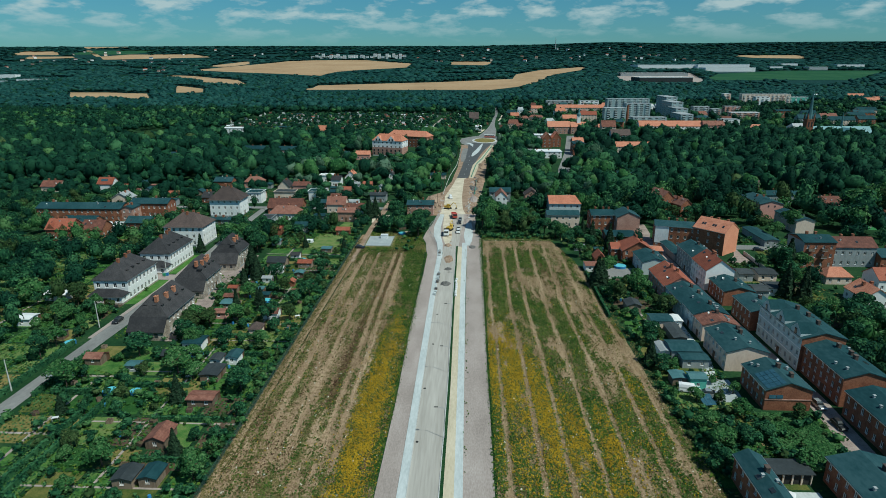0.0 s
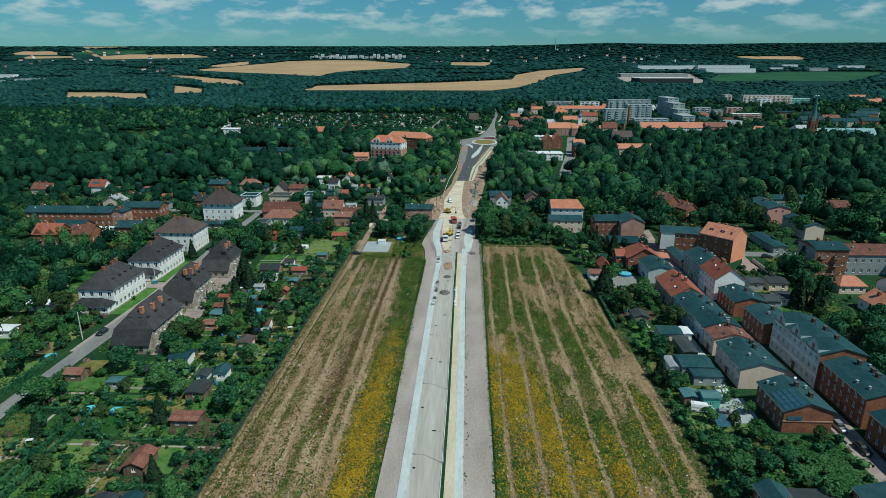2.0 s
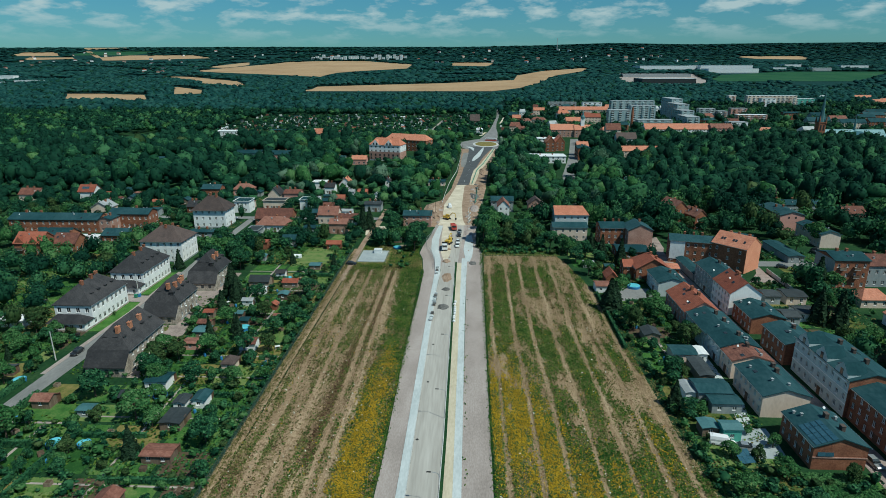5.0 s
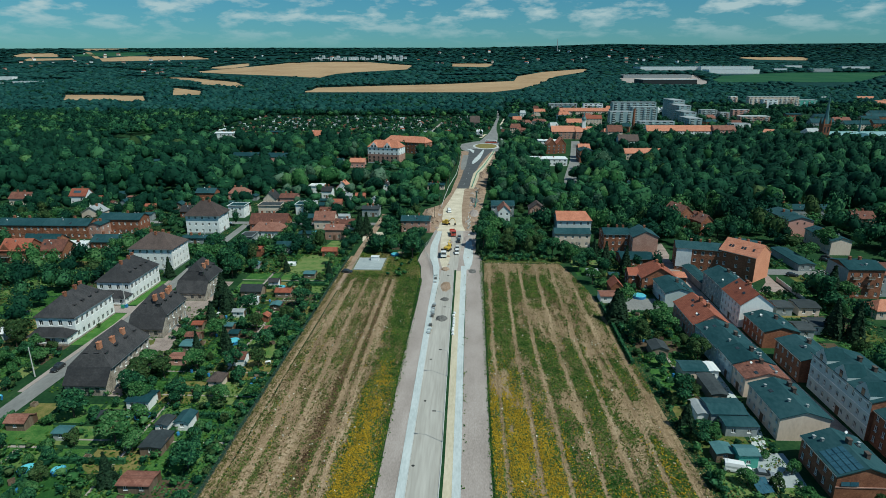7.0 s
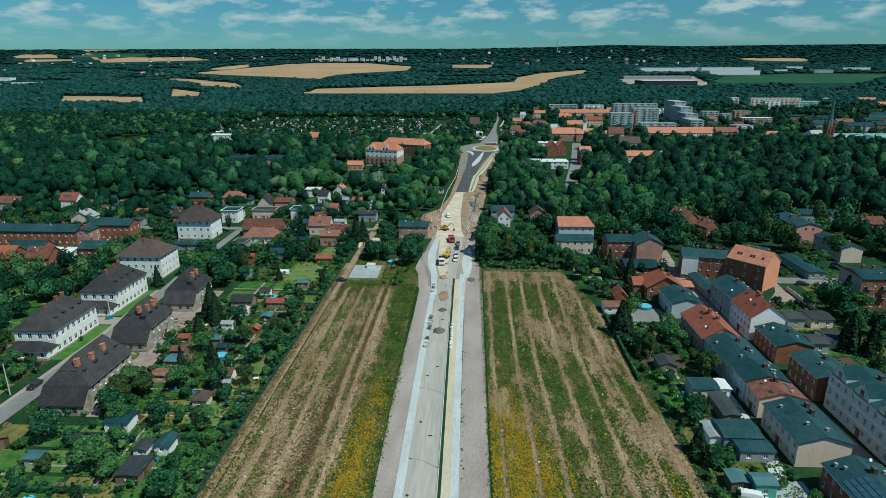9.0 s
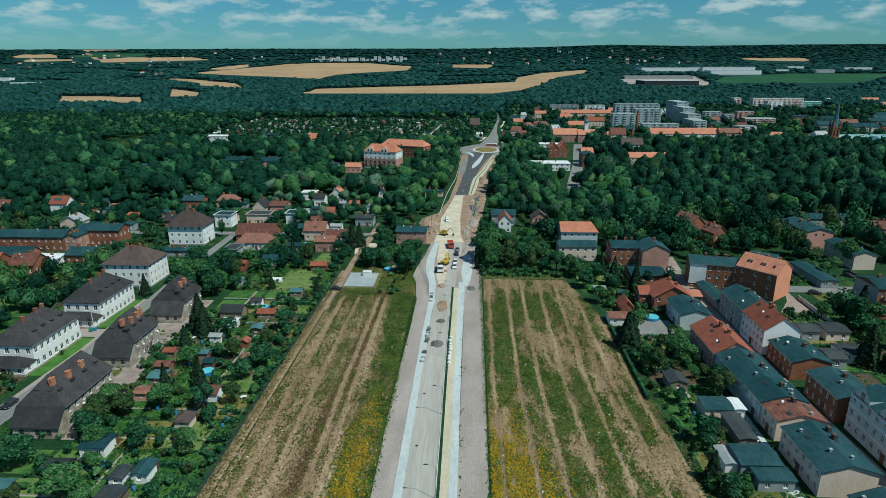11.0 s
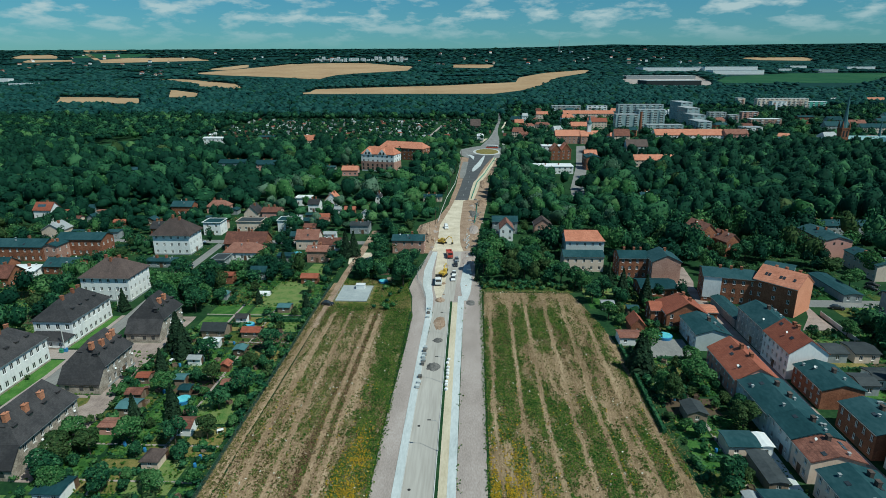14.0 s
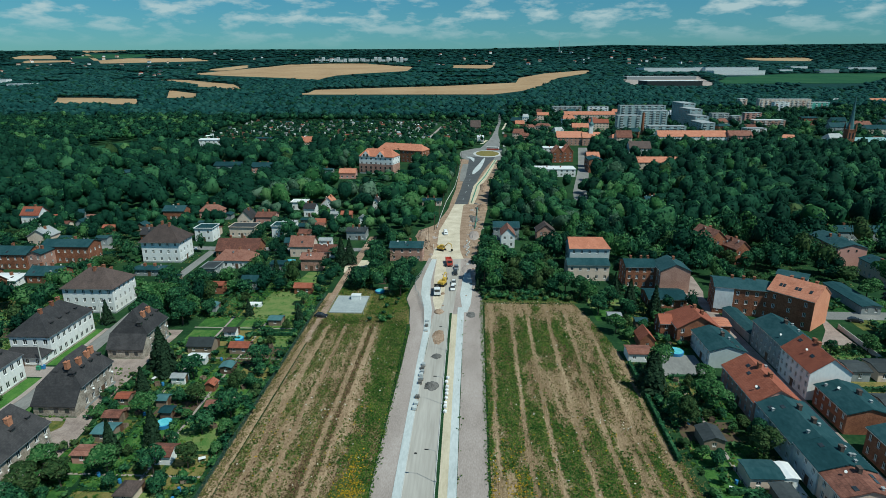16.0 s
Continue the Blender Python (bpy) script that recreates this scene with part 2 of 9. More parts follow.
CONCRETE = surface("concrete_paving", three((0.38, 0.415, 0.42), (0.48, 0.515, 0.52), (0.57, 0.60, 0.605)), 4, 0.4, 0.9, 0.15, stretch=(1, 0.3, 1), spec=0.2)
SANDY = surface("sandy_paving", three((0.42, 0.36, 0.26), (0.52, 0.455, 0.335), (0.60, 0.53, 0.41)), 4, 0.4, 0.95, 0.2, stretch=(1, 0.3, 1), spec=0.2)
SAND = surface("raw_sand", three((0.42, 0.36, 0.27), (0.56, 0.49, 0.38), (0.68, 0.61, 0.50)), 5, 0.5, 0.95, 0.4, spec=0.2)
DIRT = surface("raw_earth", three((0.19, 0.13, 0.09), (0.30, 0.21, 0.15), (0.40, 0.31, 0.24)), 4, 0.5, 0.97, 0.6, spec=0.1)
ASPHALT = surface("new_asphalt", three((0.045, 0.05, 0.055), (0.07, 0.075, 0.08), (0.10, 0.105, 0.11)), 5, 0.4, 0.85, 0.2)
OLD_ASPHALT = surface("worn_asphalt", three((0.15, 0.15, 0.145), (0.20, 0.20, 0.195), (0.27, 0.265, 0.255)), 4, 0.4, 0.9, 0.25, stretch=(1, 0.3, 1))
PINK_PAVING = surface("dusty_pink_paving", three((0.17, 0.13, 0.115), (0.29, 0.23, 0.205), (0.40, 0.33, 0.29)), 3, 0.35, 0.9, 0.25)
GREY_SLAB = surface("grey_concrete_slab", three((0.27, 0.30, 0.31), (0.34, 0.375, 0.385), (0.42, 0.45, 0.455)), 5, 0.5, 0.9, 0.15, spec=0.2)
KERB = surface("kerb_concrete", two((0.4, 0.41, 0.4), (0.58, 0.58, 0.56)), 2, 0.2, 0.9, 0.2)
RUBBLE = surface("dark_rubble", three((0.06, 0.06, 0.06), (0.12, 0.115, 0.11), (0.2, 0.19, 0.18)), 1, 0.25, 0.95, 0.8)
WHEAT = surface("ripe_corn", three((0.29, 0.19, 0.105), (0.37, 0.25, 0.145), (0.44, 0.31, 0.185)), 160, 12, 0.95, 0.2, spec=0.1)
PASTURE = surface("pasture", three((0.014, 0.060, 0.030), (0.024, 0.085, 0.038), (0.045, 0.105, 0.048)), 120, 9, 0.95, 0.2, spec=0.1)

WHITE_WALL = surface("white_render", three((0.66, 0.67, 0.67), (0.78, 0.79, 0.79), (0.84, 0.84, 0.83)), 4, 0.5, 0.9, 0.08, stretch=(1, 1, 0.4))
CREAM_WALL = surface("beige_render", three((0.55, 0.44, 0.36), (0.66, 0.53, 0.44), (0.72, 0.60, 0.50)), 4, 0.5, 0.9, 0.1, stretch=(1, 1, 0.4))
PINK_WALL = surface("pink_render", two((0.50, 0.25, 0.21), (0.59, 0.32, 0.27)), 4, 0.5, 0.9, 0.1)
GREY_WALL = surface("grey_render", three((0.19, 0.22, 0.23), (0.27, 0.30, 0.31), (0.34, 0.37, 0.38)), 4, 0.6, 0.9, 0.15, stretch=(1, 1, 0.4))
BLUE_WALL = surface("pale_blue_render", two((0.43, 0.49, 0.505), (0.52, 0.58, 0.59)), 4, 0.6, 0.9, 0.1)
FLATS_WALL = surface("blue_grey_panel_render", three((0.22, 0.31, 0.33), (0.28, 0.37, 0.39), (0.36, 0.44, 0.45)), 5, 0.6, 0.9, 0.1)
GREEN_WALL = surface("green_render", two((0.10, 0.42, 0.14), (0.16, 0.52, 0.20)), 4, 0.6, 0.9, 0.1)
TEAL_WALL = surface("teal_painted_boards", two((0.08, 0.34, 0.27), (0.13, 0.44, 0.35)), 2, 0.4, 0.8, 0.1)
STONE_WALL = surface("grey_stone", three((0.15, 0.125, 0.10), (0.36, 0.305, 0.255), (0.58, 0.51, 0.44)), 2.4, 0.35, 0.95, 0.4, brick=(0.6, 0.33, 0.03))
BRICK = surface("red_brick", three((0.16, 0.058, 0.032), (0.26, 0.098, 0.052), (0.35, 0.150, 0.085)), 3, 0.4, 0.92, 0.3, brick=(0.26, 0.077, 0.008))
BRICK_PALE = surface("pale_red_brick", three((0.32, 0.17, 0.13), (0.42, 0.24, 0.19), (0.50, 0.31, 0.25)), 3, 0.4, 0.92, 0.3, brick=(0.26, 0.077, 0.008))
ORANGE_WALL = surface("orange_brick", three((0.34, 0.13, 0.07), (0.46, 0.19, 0.105), (0.54, 0.25, 0.15)), 3, 0.4, 0.92, 0.3, brick=(0.26, 0.077, 0.008))
SALMON_WALL = surface("salmon_render", three((0.56, 0.225, 0.13), (0.64, 0.27, 0.16), (0.70, 0.32, 0.20)), 4, 0.5, 0.9, 0.1)
SOOTY_BRICK = surface("sooty_brick", three((0.05, 0.038, 0.034), (0.085, 0.062, 0.054), (0.13, 0.095, 0.08)), 2, 0.4, 0.95, 0.3, brick=(0.26, 0.077, 0.008))
TIMBER = surface("weathered_boards", three((0.10, 0.07, 0.05), (0.17, 0.12, 0.085), (0.26, 0.20, 0.15)), 1.5, 0.2, 0.9, 0.4, stretch=(4, 4, 0.5), vary=0.4)

TAR = surface("slate_blue_bitumen_felt", three((0.009, 0.038, 0.046), (0.017, 0.056, 0.066), (0.033, 0.080, 0.092)), 5, 0.7, 0.9, 0.2, stretch=(1, 0.5, 1), vary=0.25, spec=0.15)
TAR_DARK = surface("black_felt", three((0.014, 0.020, 0.023), (0.024, 0.032, 0.036), (0.045, 0.055, 0.060)), 4, 0.6, 0.8, 0.2, vary=0.2)
SLATE = surface("dark_shingles", three((0.022, 0.022, 0.026), (0.038, 0.037, 0.041), (0.066, 0.062, 0.066)), 2.5, 0.5, 0.85, 0.5, tiles=(0.4, 0.26, 0.02), vary=0.2)
BROWN_TILE = surface("brown_tiles", three((0.05, 0.036, 0.034), (0.082, 0.058, 0.053), (0.125, 0.088, 0.078)), 2.5, 0.5, 0.85, 0.5, tiles=(0.3, 0.26, 0.02), vary=0.2)
RED_TILE = surface("red_clay_tiles", three((0.27, 0.072, 0.040), (0.34, 0.096, 0.052), (0.41, 0.13, 0.078)), 2.5, 0.5, 0.85, 0.5, tiles=(0.3, 0.26, 0.02), vary=0.3)
ORANGE_TILE = surface("orange_clay_tiles", three((0.48, 0.175, 0.10), (0.58, 0.225, 0.135), (0.66, 0.29, 0.185)), 2.5, 0.5, 0.85, 0.5, tiles=(0.3, 0.26, 0.02), vary=0.2)
OLD_TILE = surface("weathered_red_tiles", three((0.13, 0.050, 0.036), (0.23, 0.090, 0.062), (0.32, 0.15, 0.11)), 1.8, 0.4, 0.9, 0.5, tiles=(0.3, 0.26, 0.02), vary=0.3)
SHEET_WHITE = surface("white_sheet_metal", two((0.62, 0.64, 0.65), (0.78, 0.79, 0.80)), 5, 0.8, 0.5, 0.1, vary=0.2)
SHEET_GREY = surface("grey_sheet_metal", two((0.26, 0.28, 0.29), (0.40, 0.42, 0.43)), 4, 0.6, 0.5, 0.2, vary=0.3)
PALE_COPPER = surface("pale_copper_sheet", two((0.10, 0.24, 0.27), (0.15, 0.31, 0.34)), 4, 0.6, 0.6, 0.2)
SHEET_TEAL = surface("teal_sheet_metal", two((0.045, 0.12, 0.13), (0.08, 0.18, 0.19)), 3, 0.5, 0.6, 0.2, vary=0.3)

GLASS = surface("window_glass", two((0.02, 0.026, 0.03), (0.05, 0.06, 0.066)), 3, 1, 0.08, 0, spec=0.8)
WINDOW_WHITE = surface("white_window_paint", two((0.70, 0.71, 0.71), (0.80, 0.80, 0.79)), 1, 0.2, 0.5, 0.05)
DOOR_BROWN = surface("brown_door_paint", two((0.09, 0.05, 0.03), (0.15, 0.09, 0.06)), 1, 0.2, 0.6, 0.1)
STEEL = surface("galvanised_steel", two((0.38, 0.40, 0.41), (0.52, 0.54, 0.55)), 1, 0.2, 0.45, 0.05, metal=0.8)
SOLAR = surface("solar_cells", two((0.025, 0.07, 0.10), (0.05, 0.12, 0.16)), 1, 0.2, 0.12, 0, spec=0.8)
WATER = surface("pool_water", two((0.10, 0.45, 0.55), (0.20, 0.60, 0.68)), 1.5, 0.4, 0.08, 0.1)
PLASTIC_BLUE = surface("blue_plastic", two((0.03, 0.16, 0.38), (0.06, 0.24, 0.48)), 1, 0.3, 0.4, 0.05)
PLASTIC_GREEN = surface("green_plastic", two((0.04, 0.22, 0.12), (0.07, 0.30, 0.17)), 1, 0.3, 0.4, 0.05)
FENCE_GREEN = surface("green_wire_fence", two((0.03, 0.075, 0.06), (0.06, 0.12, 0.10)), 1, 0.2, 0.6, 0.05)
NETTING = surface("turquoise_netting", two((0.03, 0.20, 0.15), (0.07, 0.30, 0.22)), 1, 0.3, 0.7, 0.05)
PAINT_WHITE = surface("white_car_paint", two((0.70, 0.71, 0.72), (0.80, 0.80, 0.81)), 2, 0.5, 0.25, 0)
PAINT_DARK = surface("dark_car_paint", two((0.02, 0.022, 0.026), (0.035, 0.038, 0.042)), 2, 0.5, 0.2, 0)
PAINT_SILVER = surface("silver_car_paint", two((0.36, 0.38, 0.40), (0.46, 0.48, 0.50)), 2, 0.5, 0.25, 0, metal=0.5)
PAINT_RED = surface("red_truck_paint", two((0.40, 0.05, 0.035), (0.52, 0.09, 0.06)), 2, 0.5, 0.35, 0)
PAINT_YELLOW = surface("yellow_machine_paint", two((0.50, 0.32, 0.04), (0.62, 0.42, 0.07)), 2, 0.5, 0.4, 0.05)
RUBBER = surface("black_rubber", two((0.015, 0.015, 0.015), (0.03, 0.03, 0.03)), 0.5, 0.1, 0.9, 0.1)

# ---- building blocks ----


def mesh_ob(name, verts, faces, mats, parent=None, label="", face_mats=None, smooth=False):
    me = bpy.data.meshes.new(name)
    me.from_pydata(verts, [], faces)
    for m in (mats if isinstance(mats, (list, tuple)) else [mats]):
        me.materials.append(m)
    if face_mats is not None:
        me.polygons.foreach_set("material_index", face_mats)
    if smooth:
        me.polygons.foreach_set("use_smooth", [True] * len(me.polygons))
    me.update()
    ob = new(name, me)
    if parent is not None:
        ob.parent = parent
    if label:
        ob["label"] = label
    return ob


def part(name, bm, material, parent, label=""):
    me = bpy.data.meshes.new(name)
    bm.to_mesh(me)
    bm.free()
    me.materials.append(material)
    ob = new(name, me)
    ob.parent = parent
    if label:
        ob["label"] = label
    return ob


def share(name, me, parent, m=None):
    ob = new(name, me)
    ob.parent = parent
    if m is not None:
        ob.matrix_basis = m
    return ob


def thing(name, label, category, m, group="", kind=""):
    ob = new(name)
    ob.empty_display_size = 0.3
    ob.matrix_basis = m
    return tagged(ob, label, category, group, kind)


def box_geo(x0, x1, y0, y1, z0, z1, at=0):
    v = [(x0, y0, z0), (x1, y0, z0), (x1, y1, z0), (x0, y1, z0), (x0, y0, z1), (x1, y0, z1), (x1, y1, z1), (x0, y1, z1)]
    f = [(3, 2, 1, 0), (4, 5, 6, 7), (0, 1, 5, 4), (1, 2, 6, 5), (2, 3, 7, 6), (3, 0, 4, 7)]
    return v, [tuple(i + at for i in q) for q in f]


def boxes_bm(boxes, bevel=0.0):
    bm = bmesh.new()
    for b in boxes:
        v, f = box_geo(*b)
        vs = [bm.verts.new(p) for p in v]
        for q in f:
            bm.faces.new([vs[i] for i in q])
    if bevel:
        bmesh.ops.bevel(bm, geom=bm.edges[:], offset=bevel, segments=1, affect="EDGES")
    return bm


def tube_bm(rings, sides=8):
    """A lofted tube through (x, y, z, radius) rings."""
    bm = bmesh.new()
    loops = []
    for x, y, z, r in rings:
        loops.append([bm.verts.new((x + r * math.cos(2 * math.pi * k / sides), y + r * math.sin(2 * math.pi * k / sides), z)) for k in range(sides)])
    for a, b in zip(loops, loops[1:]):
        for k in range(sides):
            bm.faces.new((a[k], a[(k + 1) % sides], b[(k + 1) % sides], b[k]))
    bm.faces.new(loops[0][::-1])
    bm.faces.new(loops[-1])
    return bm


def rod_bm(points, r=0.03, sides=6):
    bm = bmesh.new()
    for a, b in zip(points, points[1:]):
        a, b = Vector(a), Vector(b)
        q = (b - a).to_track_quat("Z", "Y").to_matrix()
        la = [bm.verts.new(a + q @ Vector((r * math.cos(k * 2 * math.pi / sides), r * math.sin(k * 2 * math.pi / sides), 0))) for k in range(sides)]
        lb = [bm.verts.new(b + q @ Vector((r * math.cos(k * 2 * math.pi / sides), r * math.sin(k * 2 * math.pi / sides), 0))) for k in range(sides)]
        for k in range(sides):
            bm.faces.new((la[k], la[(k + 1) % sides], lb[(k + 1) % sides], lb[k]))
        bm.faces.new(la[::-1])
        bm.faces.new(lb)
    return bm


def np_mesh(name, verts, faces, materials, mat_index=None):
    """verts (n, 3), faces: list of arrays (m, k)."""
    me = bpy.data.meshes.new(name)
    me.vertices.add(len(verts))
    me.vertices.foreach_set("co", np.asarray(verts, np.float32).ravel())
    loops = np.concatenate([f.ravel() for f in faces]).astype(np.int32)
    counts = np.concatenate([np.full(len(f), f.shape[1]) for f in faces])
    starts = np.r_[0, np.cumsum(counts)[:-1]].astype(np.int32)
    me.loops.add(len(loops))
    me.loops.foreach_set("vertex_index", loops)
    me.polygons.add(len(counts))
    me.polygons.foreach_set("loop_start", starts)
    for m in materials:
        me.materials.append(m)
    if mat_index is not None:
        me.polygons.foreach_set("material_index", np.asarray(mat_index, np.int32))
    me.update(calc_edges=True)
    return me


# ---- the lie of the land ----
LAND_Y = (-600, 1500, 2000, 2500, 3100, 3600, 4100, 4500, 4900)
LAND_Z = (0, 0, 14, 31, 62, 92, 130, 173, 226)


def land(x, y):
    x, y = np.asarray(x, float), np.asarray(y, float)
    z = np.interp(y, LAND_Y, LAND_Z)
    far = np.clip((y - 3600) / 1300, 0, 1)
    ridge = np.interp(x, (-4200, -1500, 0, 500, 1100, 1700, 2300, 2900, 4200), (0, 0, -4, 4, 22, 10, 17, 20, 26))
    return z + far * far * ridge


ys = np.r_[np.arange(-600, 400, 40), np.arange(400, 1600, 100), np.arange(1600, 4901, 75)]
xs = np.linspace(-4400, 4400, 89)
gx, gy = np.meshgrid(xs, ys)
gv = np.stack([gx, gy, land(gx, gy)], -1).reshape(-1, 3)
n_x = len(xs)
idx = (np.arange(len(ys) - 1)[:, None] * n_x + np.arange(n_x - 1)[None, :]).ravel()
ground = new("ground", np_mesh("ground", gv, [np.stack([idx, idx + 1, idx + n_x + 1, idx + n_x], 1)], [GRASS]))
tagged(ground, "green grassy ground reaching to the wooded horizon", "ground", kind="structure")


def strip(name, rows, z0, z1, mat, label="", category="", kind="structure", cap_y=2.0):
    """A slab along y through rows (y, x0, x1), with its own thickness; it follows the land."""
    rows = sorted(rows)
    fine = []
    for a, b in zip(rows, rows[1:]):
        n = max(1, int((b[0] - a[0]) / (10 if b[0] < 700 else 60)))
        for k in range(n):
            u = k / n
            fine.append(tuple(a[i] + (b[i] - a[i]) * u for i in range(3)))
    fine.append(rows[-1])
    v, f = [], []
    for y, x0, x1 in fine:
        za, zb = float(land(x0, y)), float(land(x1, y))
        v += [(x0, y, za + z0), (x1, y, zb + z0), (x1, y, zb + z1), (x0, y, za + z1)]
    for i in range(len(fine) - 1):
        a, b = 4 * i, 4 * i + 4
        f += [(a + 3, a + 2, b + 2, b + 3), (a, a + 3, b + 3, b), (a + 2, a + 1, b + 1, b + 2)]
    f += [(0, 1, 2, 3), (4 * len(fine) - 1, 4 * len(fine) - 2, 4 * len(fine) - 3, 4 * len(fine) - 4)]
    ob = mesh_ob(name, v, f, mat)
    return tagged(ob, label, category, kind=kind)


# ---- houses ----
WINDOW_MESH = {}


def window_meshes(w, h):
    """Frame and pane meshes for a window of that size, shared by all alike; the frame's outer face is at y = 0, outside is -y."""
    key = (round(w, 2), round(h, 2))
    if key not in WINDOW_MESH:
        t = 0.09
        xs_, zs_ = [-w / 2, -w / 2 + t, -t / 2, t / 2, w / 2 - t, w / 2], [0, t, h - t, h]

        def casement(glazed):
            bm = bmesh.new()
            front = [[bm.verts.new((x, -0.02, z)) for z in zs_] for x in xs_]
            back = [[bm.verts.new((x, 0.09, z)) for z in zs_] for x in xs_]
            hole = {(1, 1), (3, 1)}
            for i in range(5):
                for j in range(3):
                    fr = (front[i][j], front[i + 1][j], front[i + 1][j + 1], front[i][j + 1])
                    bk = (back[i][j + 1], back[i + 1][j + 1], back[i + 1][j], back[i][j])
                    if (i, j) in hole:
                        for k in range(4):
                            q = [bk[3], bk[2], bk[1], bk[0]]
                            bm.faces.new((fr[(k + 1) % 4], fr[k], q[k], q[(k + 1) % 4]))
                        if glazed:
                            bm.faces.new(bk[::-1]).material_index = 1
                    else:
                        bm.faces.new(fr)
            for k, ring in enumerate(((0, 0, 5, 0), (0, 3, 5, 3))):
                i0, j0, i1, _ = ring
                for i in range(5):
                    bm.faces.new((front[i][j0], back[i][j0], back[i + 1][j0], front[i + 1][j0]))
            sill = [bm.verts.new((x, y, z)) for x, y, z in ((-w / 2, -0.2, -0.05), (w / 2, -0.2, -0.05))]
            bm.faces.new((front[0][0], sill[0], sill[1], front[5][0]))
            return bm

        a, b, both = bpy.data.meshes.new("window"), bpy.data.meshes.new("pane"), bpy.data.meshes.new("window")
        for me, glazed in ((a, False), (both, True)):
            bm = casement(glazed)
            bm.to_mesh(me)
            bm.free()
            me.materials.append(WINDOW_WHITE)
            me.materials.append(GLASS)
        bm = boxes_bm([(-w / 2 + t, w / 2 - t, 0.045, 0.07, t, h - t)])
        bm.to_mesh(b)
        bm.free()
        b.materials.append(GLASS)
        WINDOW_MESH[key] = (a, b, both)
    return WINDOW_MESH[key]


CHIMNEY_MESH = {}


def chimney_mesh(w, d, h, mat):
    key = (w, d, h, mat.name)
    if key not in CHIMNEY_MESH:
        me = bpy.data.meshes.new("chimney")
        bm = boxes_bm([(-w / 2, w / 2, -d / 2, d / 2, 0, h - 0.15), (-w / 2 - 0.07, w / 2 + 0.07, -d / 2 - 0.07, d / 2 + 0.07, h - 0.15, h)], 0.02)
        bm.to_mesh(me)
        bm.free()
        me.materials.append(mat)
        pots = bpy.data.meshes.new("flue")
        bm = tube_bm([(0, 0, h, 0.11), (0, 0, h + 0.3, 0.09)], 8)
        bm.to_mesh(pots)
        bm.free()
        pots.materials.append(TAR_DARK)
        CHIMNEY_MESH[key] = (me, pots)
    return CHIMNEY_MESH[key]


def facade(length, height, cols, rows, ww, wh, sill):
    """Quads (u, z, depth) of a wall with recessed openings, and the openings' places."""
    if not cols or not rows:
        return [[(0, 0, 0), (length, 0, 0), (length, height, 0), (0, height, 0)]], []
    pitch = length / cols
    us = [pitch * (i + 0.5) for i in range(cols)]
    storey = height / rows
    zs = [storey * j + min(sill, storey - wh - 0.25) for j in range(rows)]
    quads, spots = [], []
    ub = [0] + [b for u in us for b in (u - ww / 2, u + ww / 2)] + [length]
    zb = [0] + [b for z in zs for b in (z, z + wh)] + [height]
    for i in range(len(ub) - 1):
        if i % 2 == 0:
            quads.append([(ub[i], 0, 0), (ub[i + 1], 0, 0), (ub[i + 1], height, 0), (ub[i], height, 0)])
            continue
        for j in range(len(zb) - 1):
            a, b, c, e = ub[i], ub[i + 1], zb[j], zb[j + 1]
            if j % 2 == 0:
                quads.append([(a, c, 0), (b, c, 0), (b, e, 0), (a, e, 0)])
            else:
                k = 0.2
                quads += [[(a, c, 0), (b, c, 0), (b, c, k), (a, c, k)], [(b, c, 0), (b, e, 0), (b, e, k), (b, c, k)],
                          [(b, e, 0), (a, e, 0), (a, e, k), (b, e, k)], [(a, e, 0), (a, c, 0), (a, c, k), (a, e, k)]]
                spots.append(((a + b) / 2, c))
    return quads, spots


RECTS = []


